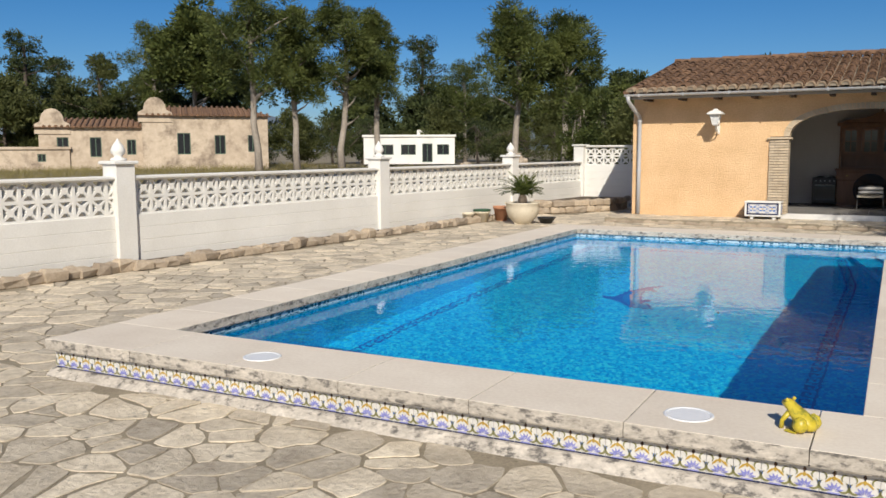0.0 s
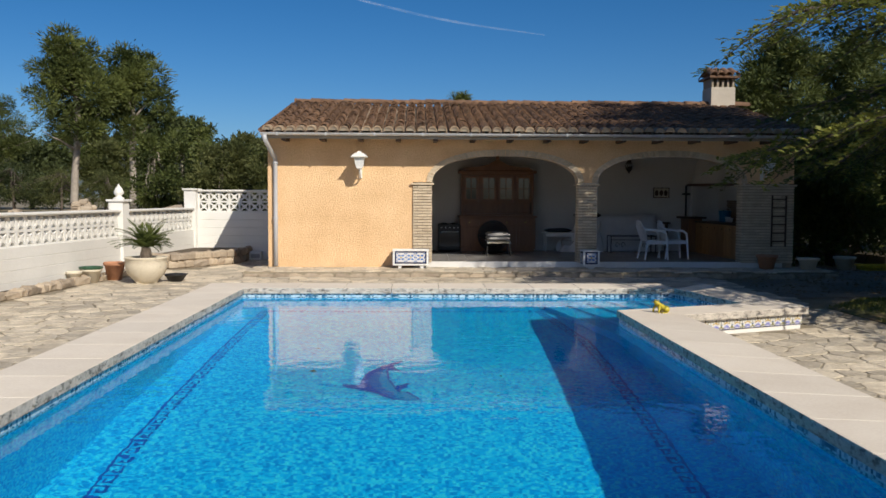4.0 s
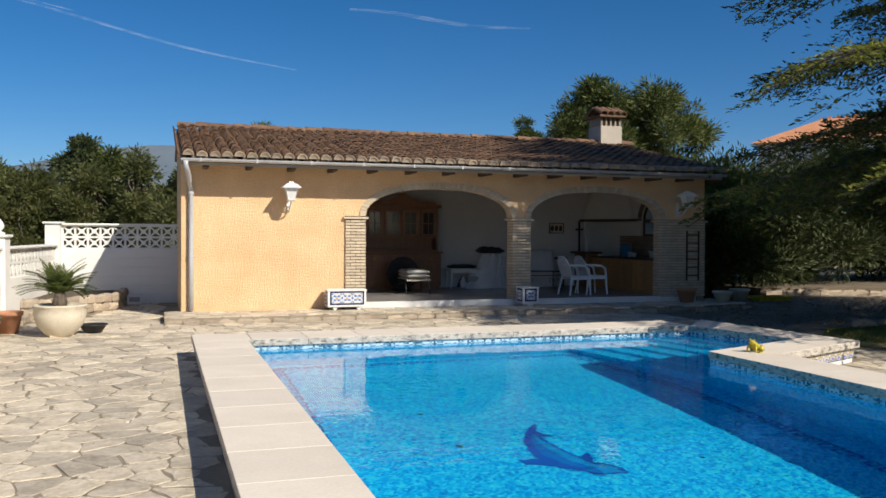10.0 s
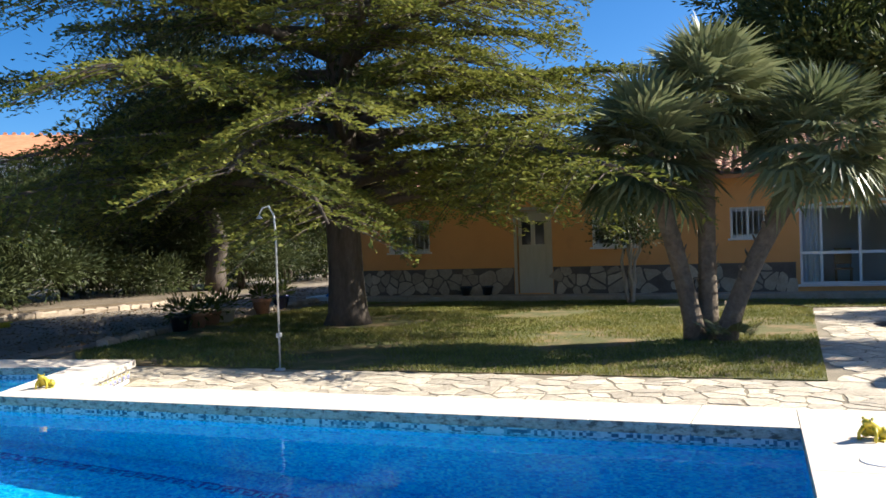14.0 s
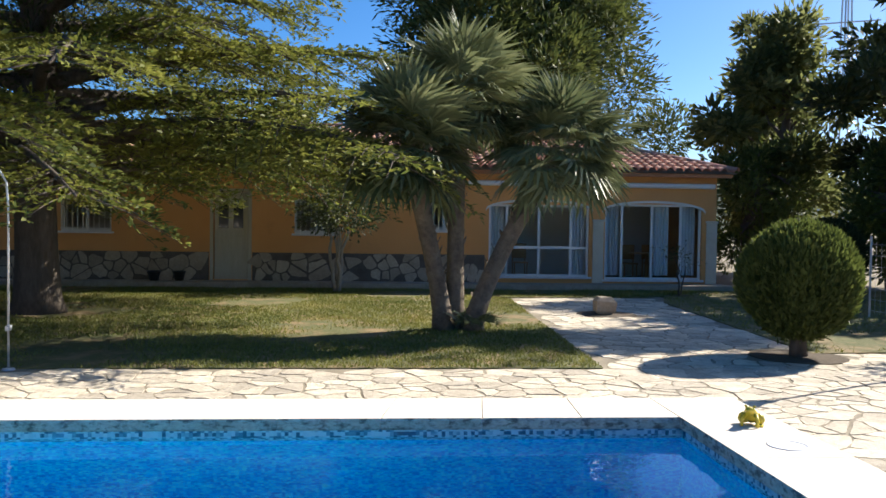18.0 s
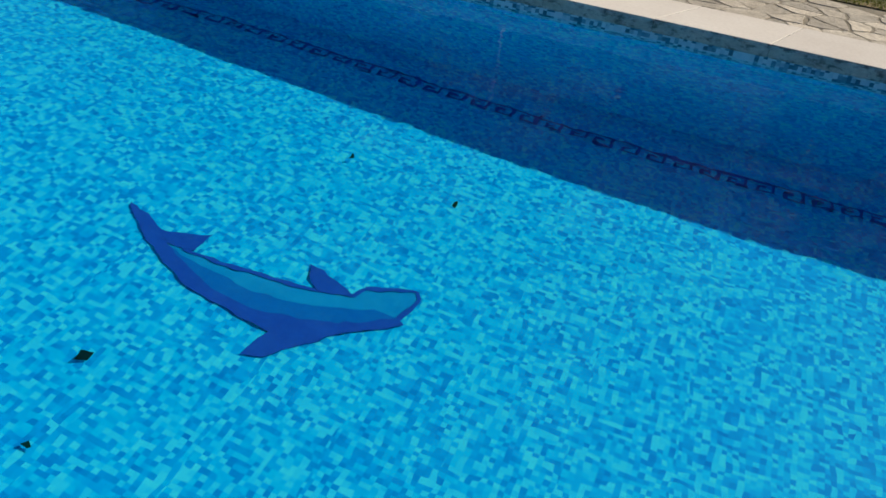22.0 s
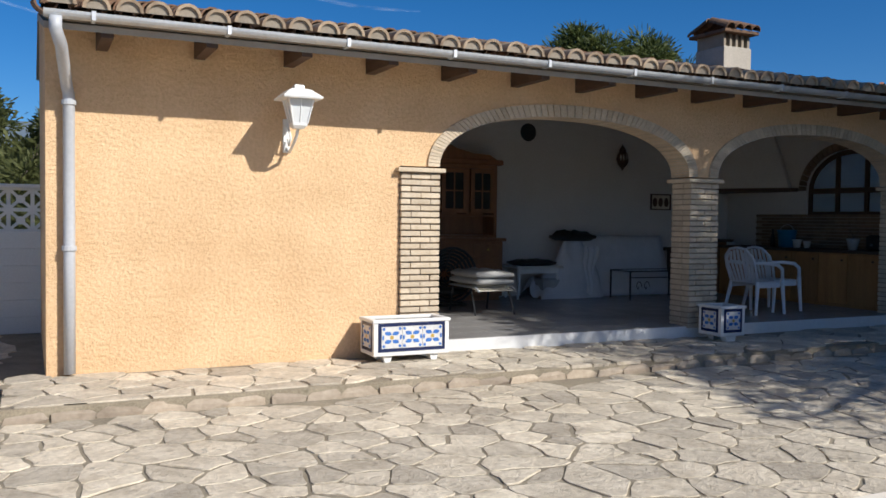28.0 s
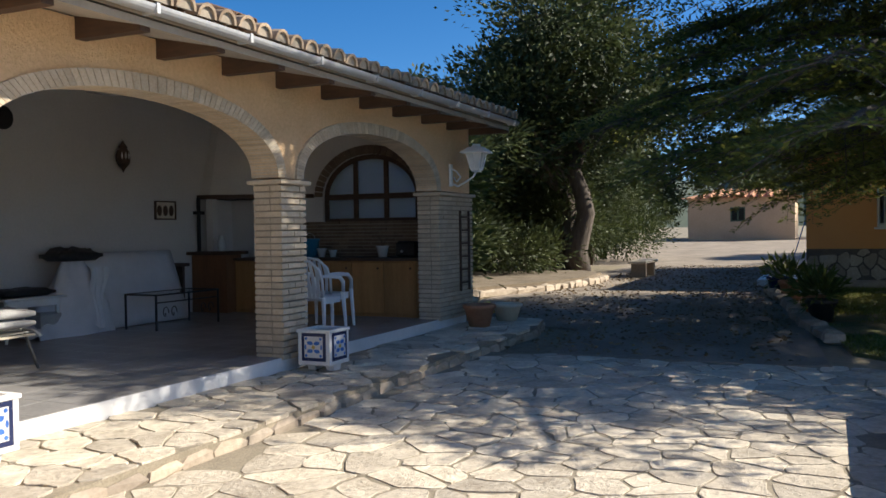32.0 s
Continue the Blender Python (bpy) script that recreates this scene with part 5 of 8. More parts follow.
cr = [(0.05, 2.05), (1.87, 2.05), (1.75, 2.12), (1.45, 2.14), (1.2, 2.20), (1.02, 2.30), (0.96, 2.33), (0.90, 2.30), (0.72, 2.20), (0.47, 2.14), (0.17, 2.12)]
part("crest", Geo().prism(cr, 0.10, 0.15, 1), WOOD_RED, ds, "carved crest")
part("finial", Geo().lathe([(0.03, 0), (0.05, 0.05), (0.02, 0.12), (0.0, 0.16)], 10, (0.96, 0.125, 2.32)), WOOD_RED, ds, smooth=True)

# stove
stv = thing("stove", "black freestanding cooker with knobs", "stove", at=(3.68, 3.45, FL))
part("body", Geo().box(0, 0, 0.03, 0.58, 0.60, 0.68, 0.01), BLACK_IRON, stv)
part("oven_door", Geo().box(0.04, -0.02, 0.12, 0.54, -0.002, 0.52, 0.006), SHADE_GLASS, stv)
part("handle", Geo().tube([(0.06, -0.05, 0.50), (0.52, -0.05, 0.50)], 0.010, 6), METAL_GREY, stv)
for i in range(5):
    part("knob", Geo().lathe([(0.018, 0), (0.016, 0.025), (0, 0.026)], 8), METAL_GREY, stv, m=Matrix.Translation((0.08 + 0.105 * i, 0, 0.60)) @ Matrix.Rotation(radians(90), 4, "X"))
for x in (0.16, 0.42):
    for y in (0.17, 0.43):
        part("burner", Geo().lathe([(0.09, 0), (0.09, 0.015), (0.05, 0.03), (0.0, 0.03)], 12, (x, y, 0.68)), BLACK_IRON, stv)

# round dark wicker seat
rd = thing("round_chair", "round black wicker chair in front of the dresser", "chair", at=(5.02, 2.95, FL))
g = Geo()
for k in range(7):
    r = 0.10 + 0.045 * k
    pts = [(r * math.cos(a), 0.12 - 0.035 * k, 0.42 + r * math.sin(a)) for a in [2 * math.pi * i / 18 for i in range(19)]]
    g.tube(pts, 0.020, 5, False)
part("shell", g, BLACK_IRON, rd, smooth=True)
for a in range(8):
    c, s = math.cos(a * math.pi / 4), math.sin(a * math.pi / 4)
    part("spoke", Geo().tube([(0.05 * c, 0.14, 0.42 + 0.05 * s), (0.37 * c, -0.09, 0.42 + 0.37 * s)], 0.014, 5), BLACK_IRON, rd)
part("foot_ring", Geo().tube([(0.24 * math.cos(a), 0.24 * math.sin(a), 0.03) for a in [2 * math.pi * i / 16 for i in range(17)]], 0.02, 6), BLACK_IRON, rd)
part("cushion", Geo().lathe([(0.0, 0.0), (0.2, 0.01), (0.25, 0.04), (0.2, 0.08), (0.0, 0.09)], 14, (0, -0.02, 0.16)), BLACK_IRON, rd, smooth=True)

# folded sun lounger with cushions
lg = thing("sun_lounger", "folded garden lounger with cream slats and grey cushions on top", "lounger", at=(5.05, 2.03, FL), rz=-90)
for y in (-0.26, 0.26):
    part("side_rail", Geo().tube([(-0.42, y, 0.34), (0.30, y, 0.34), (0.40, y, 0.30)], 0.014, 8), METAL_GREY, lg, smooth=True)
    part("leg", Geo().tube([(-0.30, y, 0.34), (-0.38, y * 1.05, 0.0)], 0.013, 8), BLACK_IRON, lg)
    part("leg", Geo().tube([(0.18, y, 0.34), (0.34, y * 1.05, 0.0)], 0.013, 8), BLACK_IRON, lg)
for i in range(9):
    part("slat", Geo().box(-0.40 + 0.085 * i, -0.25, 0.335 - (0.0 if i < 7 else 0.02 * (i - 6)), -0.335 + 0.085 * i, 0.25, 0.352 - (0.0 if i < 7 else 0.02 * (i - 6)), 0.003), CREAM_POT, lg, "cream plastic slat")


def cushion(g, x0, y0, z0, x1, y1, z1, n=8, puff=0.03, seed=1):
    """A soft slab with rounded edges and a crumpled top."""
    rs_ = random.Random(seed)
    k = len(g.v)
    for side_, zz in ((0, z0), (1, z1)):
        for i in range(n + 1):
            for j in range(n + 1):
                u, v = i / n, j / n
                e = min(u, 1 - u, v, 1 - v)
                r = min(1, e * 5)
                h = (zz - (z0 + z1) / 2) * (0.35 + 0.65 * math.sqrt(max(0, 1 - (1 - r) ** 2))) + (rs_.uniform(-puff, puff) * r if side_ else 0)
                g.v.append((x0 + (x1 - x0) * u, y0 + (y1 - y0) * v, (z0 + z1) / 2 + h))
    m = (n + 1) ** 2
    for i in range(n):
        for j in range(n):
            a = k + i * (n + 1) + j
            g.f.append((a, a + 1, a + n + 2, a + n + 1))
            g.f.append((m + a, m + a + n + 1, m + a + n + 2, m + a + 1))
    ring = [i * (n + 1) for i in range(n)] + [n * (n + 1) + j for j in range(n)] + [(n - i) * (n + 1) + n for i in range(n)] + [n - j for j in range(n)]
    for a, b in zip(ring, ring[1:] + ring[:1]):
        g.f.append((k + a, k + b, k + m + b, k + m + a))
    return g


for i in range(2):
    part("cushion", cushion(Geo(), -0.42 + 0.03 * i, -0.26, 0.36 + 0.085 * i, 0.34, 0.26, 0.455 + 0.085 * i, seed=i), GREY_CLOTH, lg, smooth=True)

# low white side table
st = thing("side_table", "low white table against the back wall", "table", at=(6.34, 3.36, FL))
part("top", Geo().box(0, 0, 0.46, 0.82, 0.5, 0.49, 0.008), WHITE_METAL, st)
part("apron", Geo().box(0.06, 0.05, 0.38, 0.76, 0.07, 0.46), WHITE_METAL, st)
for x in (0.05, 0.72):
    for y in (0.05, 0.41):
        part("leg", Geo().tube([(x + 0.02, y + 0.02, 0.46), (x + 0.025, y + 0.02, 0.2), (x + 0.01, y + 0.02, 0.0)], [0.026, 0.02, 0.016], 8), WHITE_METAL, st)

fc = thing("folded_cushion", "dark folded cushion lying on the low table", "cushion", at=(6.40, 3.42, FL + 0.49))
part("pad", cushion(Geo(), 0, 0, 0, 0.66, 0.36, 0.09, 8, 0.015, 44), BLACK_IRON, fc, smooth=True)

# mattress leaning on covered furniture, and a heap of cloths
mt_ = thing("mattress", "white mattress leaning against the covered sofa", "mattress", at=(7.66, 3.38, FL))
g = cushion(Geo(), 0, -0.10, 0.0, 1.62, 0.88, 0.16, 10, 0.008, 3)
g.v = [(x, 0.30 * (y / 0.9) + z * 0.9, y * 0.95 + 0.12 - z * 0.2) for x, y, z in g.v]
part("pad", g, CLOTH, mt_, smooth=True)
part("piping", Geo().tube([(0.02, 0.12, 0.10), (1.60, 0.12, 0.10)], 0.012, 6), WHITE_METAL, mt_)
sf = thing("covered_sofa", "sofa under crumpled white dust sheets", "sofa", at=(6.72, 3.30, FL))
rs = np.random.RandomState(9)
g = Geo()
nu, nv = 26, 14
for i in range(nu + 1):
    for j in range(nv + 1):
        u, v = i / nu, j / nv
        prof_ = 0.98 * math.sin(math.pi * min(1, v * 1.02)) ** 0.6 if 0 < v < 1 else 0.0
        lift = 0.62 + 0.38 * math.exp(-((u - 0.72) / 0.4) ** 2)
        edge_ = min(1.0, min(u, 1 - u) * 6 + 0.02)
        fold = 0.09 * math.sin(11 * u + 5 * v + 2 * math.sin(7 * v)) + 0.05 * math.sin(23 * u - 9 * v)
        g.v.append((1.12 * u + 0.04 * math.sin(13 * v), 0.66 * v + 0.03 * math.sin(9 * u), max(0.0, prof_ * (0.42 + 0.58 * min(1.0, u * 1.3)) * lift * edge_ ** 0.4 + fold * prof_)))
for i in range(nu):
    for j in range(nv):
        a = i * (nv + 1) + j
        g.f.append((a, a + nv + 1, a + nv + 2, a + 1))
part("dust_sheet", g, CLOTH, sf, smooth=True)
part("seat_block", Geo().box(0.1, 0.1, 0.0, 0.85, 0.50, 0.30, 0.03), GREY_CLOTH, sf)
hp = thing("hanging_sheet", "corner of a crumpled sheet hanging beside the mattress", "sheet", at=(7.50, 3.28, FL))
g = Geo()
for i in range(13):
    for j in range(11):
        u, v = i / 12, j / 10
        g.v.append((0.02 + 0.26 * u * (0.55 + 0.45 * v) + 0.02 * math.sin(9 * v), 0.02 + 0.10 * v + 0.028 * math.sin(14 * u + 3 * v) + 0.02 * math.sin(5 * v), 0.04 + 0.74 * v + 0.10 * (1 - v) * abs(u - 0.55)))
g.f = [(i * 11 + j, i * 11 + 11 + j, i * 11 + 12 + j, i * 11 + 1 + j) for i in range(12) for j in range(10)]
part("drape", g, CLOTH, hp, smooth=True)

dk = thing("dark_cloth", "dark folded cloth on top of the covered furniture", "cloth", at=(7.46, 3.62, FL + 0.86))
part("fold", cushion(Geo(), -0.3, -0.16, 0.0, 0.35, 0.18, 0.13, 8, 0.05, 31), BLACK_IRON, dk, smooth=True)
bm_ = thing("back_bench", "dark narrow bench behind the leaning mattress", "bench", at=(9.05, 3.72, FL))
part("seat", Geo().box(-0.6, 0, 0.70, 0.62, 0.22, 0.75, 0.008), WOOD_DARK, bm_)
for x in (-0.55, 0.52):
    part("leg", Geo().box(x, 0.05, 0, x + 0.05, 0.17, 0.70, 0.005), WOOD_DARK, bm_)

# wrought iron coffee table
ct = thing("coffee_table", "black wrought-iron coffee table with scrollwork", "table", at=(7.90, 2.72, FL), rz=-2)
g = Geo()
for a in ((0, 0, 1.12, 0.02), (0, 0.50, 1.12, 0.52), (0, 0.02, 0.02, 0.50), (1.10, 0.02, 1.12, 0.50)):
    g.box(a[0], a[1], 0.42, a[2], a[3], 0.44)
part("top_frame", g, BLACK_IRON, ct)
part("glass_top", Geo().box(0.02, 0.02, 0.425, 1.10, 0.50, 0.435), GLASS, ct)
for x in (0, 1.10):
    for y in (0, 0.50):
        part("leg", Geo().box(x, y, 0, x + 0.02, y + 0.02, 0.42), BLACK_IRON, ct)
part("rail", Geo().box(0.02, 0.003, 0.33, 1.10, 0.017, 0.345), BLACK_IRON, ct)
for x in (0.16, 0.30, 0.82, 0.96):
    sc = [(x + (0.06 - 0.005 * i) * math.cos(i * 0.55), 0.01, 0.20 + (0.10 - 0.008 * i) * math.sin(i * 0.55)) for i in range(13)]
    part("scroll", Geo().tube(sc, 0.006, 5), BLACK_IRON, ct)


# white plastic armchairs
def plastic_chair():
    ob = thing("plastic_chair", "white moulded plastic armchair with a slatted back", "chair", "plastic chairs")
    part("seat", cushion(Geo(), -0.22, -0.22, 0.40, 0.24, 0.22, 0.425, 8, 0.0, 1), WHITE_PLASTIC, ob, smooth=True)
    part("apron", Geo().box(-0.20, -0.215, 0.34, 0.22, -0.20, 0.405).box(-0.20, 0.20, 0.34, 0.22, 0.215, 0.405).box(0.215, -0.20, 0.34, 0.228, 0.20, 0.405), WHITE_PLASTIC, ob)
    for i in range(7):
        f = (i - 3) / 3
        p = [(-0.20, 0.15 * f, 0.41), (-0.25, 0.18 * f, 0.56), (-0.30, 0.20 * f, 0.70), (-0.335 + 0.03 * f * f, 0.17 * f, 0.83 - 0.05 * f * f)]
        gg = Geo()
        for q in range(3):
            (ax, ay, az), (bx, by, bz) = p[q], p[q + 1]
            w = 0.019
            gg.add([(ax, ay - w, az), (ax, ay + w, az), (bx, by + w, bz), (bx, by - w, bz), (ax - 0.008, ay - w, az), (ax - 0.008, ay + w, az), (bx - 0.008, by + w, bz), (bx - 0.008, by - w, bz)],
                   [(0, 1, 2, 3), (7, 6, 5, 4), (0, 3, 7, 4), (1, 5, 6, 2)])
        part("back_slat", gg, WHITE_PLASTIC, ob)
    part("back_rim", Geo().tube([(-0.20, -0.21, 0.42), (-0.26, -0.235, 0.60), (-0.31, -0.22, 0.74), (-0.34, -0.12, 0.835), (-0.35, 0, 0.855), (-0.34, 0.12, 0.835), (-0.31, 0.22, 0.74), (-0.26, 0.235, 0.60), (-0.20, 0.21, 0.42)], 0.017, 8), WHITE_PLASTIC, ob, smooth=True)
    for s in (-1, 1):
        part("armrest", Geo().tube([(-0.28, 0.235 * s, 0.66), (-0.12, 0.265 * s, 0.66), (0.10, 0.27 * s, 0.64), (0.20, 0.265 * s, 0.58), (0.22, 0.255 * s, 0.45)], [0.018, 0.024, 0.026, 0.024, 0.022], 8), WHITE_PLASTIC, ob, smooth=True)
        part("leg", Geo().tube([(0.22, 0.25 * s, 0.46), (0.25, 0.27 * s, 0.0)], [0.028, 0.018], 8), WHITE_PLASTIC, ob)
        part("leg", Geo().tube([(-0.19, 0.21 * s, 0.42), (-0.27, 0.26 * s, 0.0)], [0.028, 0.018], 8), WHITE_PLASTIC, ob)
    return ob


pc = plastic_chair()
pc.matrix_world = pose(8.42, 0.80, FL, 0, 0, 4)
copy_thing(pc, pose(8.94, 1.00, FL, 0, 0, 2))

# kitchen counter along the end wall
kc = thing("kitchen_counter", "pine kitchen cabinets with a dark worktop along the end wall", "counter", at=(10.20, 0.34, FL))
part("carcass", Geo().box(0.02, 0, 0.0, 0.795, 3.0, 0.76), WOOD, kc)
part("worktop", Geo().box(-0.03, -0.02, 0.76, 0.795, 3.02, 0.80, 0.006), WOOD_DARK, kc)
for i in range(6):
    d = part("door", Geo().box(-0.002, 0.02 + 0.495 * i, 0.05, 0.018, 0.50 + 0.495 * i, 0.74, 0.005), WOOD, kc)
    part("handle", Geo().lathe([(0.014, 0), (0.016, 0.015), (0, 0.02)], 8), WOOD_DARK, d, m=Matrix.Translation((-0.002, 0.10 + 0.495 * i, 0.66)) @ Matrix.Rotation(radians(-90), 4, "Y"))
# dark brick splashback
sb = thing("brick_splashback", "dark thin-brick lining behind the counter", "wall lining", kind="structure")
BRICK_DK = surf("dark_thin_brick", (0.13, 0.085, 0.055), (0.24, 0.17, 0.115), 50, 6, 0.85, 0.4, 0.003, rnd=0.2)
part("backing", Geo().box(WX - 0.02, 0.28, FL + 0.80, WX - 0.002, 3.3, 1.58), BRICK_BED, sb)
for k in range(10):
    for i in range(11):
        y0 = 0.28 + 0.264 * (i + (0.5 if k % 2 else 0))
        part("brick", Geo().box(WX - 0.034, y0, FL + 0.81 + 0.052 * k, WX - 0.021, min(y0 + 0.25, 3.3), FL + 0.81 + 0.052 * k + 0.038), BRICK_DK, sb)
# arched window in the end wall
aw = thing("arched_window", "arched brown wooden window with frosted panes in the end wall", "window", kind="structure")
cy, ry_, rz0 = (wy0 + wy1) / 2, (wy1 - wy0) / 2, 0.62
g = Geo()
for i in range(20):
    a, b = math.pi * i / 20, math.pi * (i + 1) / 20
    pts = [(cy - ry_ * math.cos(a), wzs + rz0 * math.sin(a)), (cy - ry_ * math.cos(b), wzs + rz0 * math.sin(b)), (cy - (ry_ - 0.07) * math.cos(b), wzs + (rz0 - 0.07) * math.sin(b)), (cy - (ry_ - 0.07) * math.cos(a), wzs + (rz0 - 0.07) * math.sin(a))]
    g.prism(pts, WX + 0.05, WX + 0.11, 0)
g.box(WX + 0.05, wy0, wz0, WX + 0.11, wy1, wz0 + 0.07).box(WX + 0.05, wy0, wz0 + 0.07, WX + 0.11, wy0 + 0.07, wzs).box(WX + 0.05, wy1 - 0.07, wz0 + 0.07, WX + 0.11, wy1, wzs)
g.box(WX + 0.04, wy0 + 0.07, wzs - 0.04, WX + 0.12, wy1 - 0.07, wzs + 0.04)
for f in (0.34, 0.66):
    y = wy0 + (wy1 - wy0) * f
    g.box(WX + 0.045, y - 0.035, wz0 + 0.07, WX + 0.115, y + 0.035, wzs + 0.52)
part("frame", g, WOOD_DARK, aw)
# reflected sky light is put into the frosted panes' pale blue colour
FROST = surf("skylit_frosted_glass", (0.55, 0.62, 0.66), (0.68, 0.74, 0.78), 30, 3, 0.35, 0.05, 0.001)
fnt = FROST.node_tree
ftr = fnt.nodes.new("ShaderNodeBsdfTranslucent")
ftr.inputs[0].default_value = (0.80, 0.88, 0.92, 1)
fmx = fnt.nodes.new("ShaderNodeMixShader")
fmx.inputs[0].default_value = 0.75
fnt.links.new(fnt.nodes["Principled BSDF"].outputs[0], fmx.inputs[1])
fnt.links.new(ftr.outputs[0], fmx.inputs[2])
fnt.links.new(fmx.outputs[0], fnt.nodes["Material Output"].inputs[0])
pn = part("pane", Geo().prism([(wy0 + 0.05, wz0 + 0.05), (wy1 - 0.05, wz0 + 0.05), (wy1 - 0.05, wzs)] + [(cy + (ry_ - 0.04) * math.cos(math.pi * i / 12), wzs + (rz0 - 0.04) * math.sin(math.pi * i / 12)) for i in range(1, 12)] + [(wy0 + 0.05, wzs)], WX + 0.075, WX + 0.083, 0), FROST, aw, "frosted glass with sky light in its pale blue")
pn.visible_shadow = False
for i in range(26):
    a, b = math.pi * i / 26, math.pi * (i + 0.86) / 26
    pts = [(cy - ry_ * math.cos(a), wzs + rz0 * math.sin(a)), (cy - ry_ * math.cos(b), wzs + rz0 * math.sin(b)), (cy - (ry_ + 0.13) * math.cos(b), wzs + (rz0 + 0.13) * math.sin(b)), (cy - (ry_ + 0.13) * math.cos(a), wzs + (rz0 + 0.13) * math.sin(a))]
    part("brick", Geo().prism(pts, WX - 0.03, WX - 0.002, 0), BRICK_DK, aw)

# back corner: fireplace counter, mantel and hood
fp = thing("corner_fireplace", "corner barbecue with a wooden cupboard, white post and tapered hood", "fireplace", at=(0, 0, FL))
part("cupboard", Geo().box(10.02, 3.34, 0, 10.36, 3.98, 0.85, 0.008), WOOD_RED, fp)
part("worktop", Geo().box(9.90, 3.28, 0.85, 10.46, 3.98, 0.90, 0.008), WOOD_DARK, fp)
part("side_post", Geo().box(10.37, 3.32, 0, 10.52, 3.98, 0.85, 0.006), PLASTER, fp)
part("post", Geo().box(10.22, 3.74, 0.90, 10.34, 3.86, 1.68, 0.006), PLASTER, fp)
part("mantel", Geo().prism([(10.16, 3.98), (10.16, 3.74), (WX - 0.162, 2.44), (WX - 0.022, 2.44), (WX - 0.022, 3.98)], 1.68, 1.74), WOOD_DARK, fp, "dark wooden mantel across the corner")
v = [(10.24, 3.98, 1.74), (10.24, 3.80, 1.74), (WX - 0.102, 2.56, 1.74), (WX - 0.022, 2.56, 1.74), (WX - 0.022, 3.98, 1.74), (10.60, 3.98, 3.0), (10.60, 3.86, 3.0), (WX - 0.062, 3.10, 3.0), (WX - 0.022, 3.10, 3.0), (WX - 0.022, 3.98, 3.0)]
part("hood", Geo().add(v, [(4, 3, 2, 1, 0), (5, 6, 7, 8, 9)] + [(k, (k + 1) % 5, 5 + (k + 1) % 5, 5 + k) for k in range(5)]), PLASTER, fp, "whitewashed tapering hood")
wl = thing("water_jug", "white jug hanging beside a dark pan rack", "jug", at=(10.12, 3.50, FL + 0.90))
part("vessel", Geo().lathe([(0.04, 0), (0.065, 0.05), (0.06, 0.14), (0.035, 0.20), (0.04, 0.24)], 12), WHITE_GLAZE, wl, smooth=True)
part("rack", Geo().box(-0.02, 0.40, 0.0, 0.02, 0.44, 0.8).box(-0.10, 0.39, 0.55, 0.10, 0.44, 0.60), BLACK_IRON, wl)

# things on the counter
ZC = FL + 0.80
bk = thing("bucket", "blue plastic bucket on the counter", "bucket", at=(10.55, 2.25, ZC))
part("vessel", Geo().lathe([(0.12, 0), (0.14, 0.24), (0.148, 0.25), (0.148, 0.27), (0.13, 0.27), (0.11, 0.02)], 18), surf("blue_plastic", (0.02, 0.13, 0.24), (0.03, 0.18, 0.30), 20, 3, 0.4, 0.02, 0.001), bk, smooth=True)
part("handle", Geo().tube([(0.145 * math.cos(a), 0.0, 0.25 + 0.10 * math.sin(a)) for a in [math.pi * i / 10 for i in range(11)]], 0.005, 5), METAL_GREY, bk)
for i, (y, s, mt2, lab) in enumerate(((2.05, 0.8, WHITE_GLAZE, "small white pot on the counter"), (1.86, 0.65, WHITE_GLAZE, "little white bowl on the counter"), (1.05, 1.0, WHITE_GLAZE, "white pot with a plant cutting"))):
    po = thing("counter_pot", lab, "pot", "counter pots", (10.55, y, ZC))
    part("vessel", Geo().lathe([(0.06 * s, 0), (0.085 * s, 0.13 * s), (0.095 * s, 0.14 * s), (0.095 * s, 0.16 * s), (0.078 * s, 0.16 * s), (0.06 * s, 0.03)], 14), mt2, po, smooth=True)
    if i == 2:
        part("stem", Geo().tube([(0, 0, 0.1), (0.02, 0.02, 0.22), (-0.03, 0.05, 0.30)], 0.006, 5).tube([(0, 0, 0.1), (-0.02, -0.04, 0.2), (0.02, -0.07, 0.27)], 0.005, 5), BARK, po)
tr = thing("toaster", "small black appliance on the counter", "appliance", at=(10.66, 0.70, ZC))
part("casing", Geo().box(-0.10, -0.14, 0, 0.10, 0.14, 0.22, 0.03), BLACK_IRON, tr)
part("dial", Geo().lathe([(0.02, 0), (0.018, 0.015), (0, 0.016)], 8), METAL_GREY, tr, m=Matrix.Translation((-0.10, 0.05, 0.08)) @ Matrix.Rotation(radians(-90), 4, "Y"))
bt = thing("bottle", "dark glass bottle on the counter", "bottle", at=(10.64, 2.62, ZC))
part("vessel", Geo().lathe([(0.035, 0), (0.038, 0.15), (0.014, 0.21), (0.014, 0.27), (0.017, 0.28)], 10), SHADE_GLASS, bt, smooth=True)

# on the walls and ceiling
# flat black disc on the wall paints the dark inside of a flue opening
ho = solid("flue_hole", Geo().lathe([(0.14, -0.02), (0.14, 0.004), (0.12, 0.008), (0.0, 0.007)], 20), BLACK_IRON, "flat black disc for the dark of a flue opening high on the wall", "flue")
ho.matrix_world = Matrix.Translation((6.88, YB - 0.004, 2.83)) @ Matrix.Rotation(radians(90), 4, "X")
wl2 = thing("wall_lamp", "pierced brown metal lamp on the back wall", "lamp", at=(8.61, YB, 2.48))
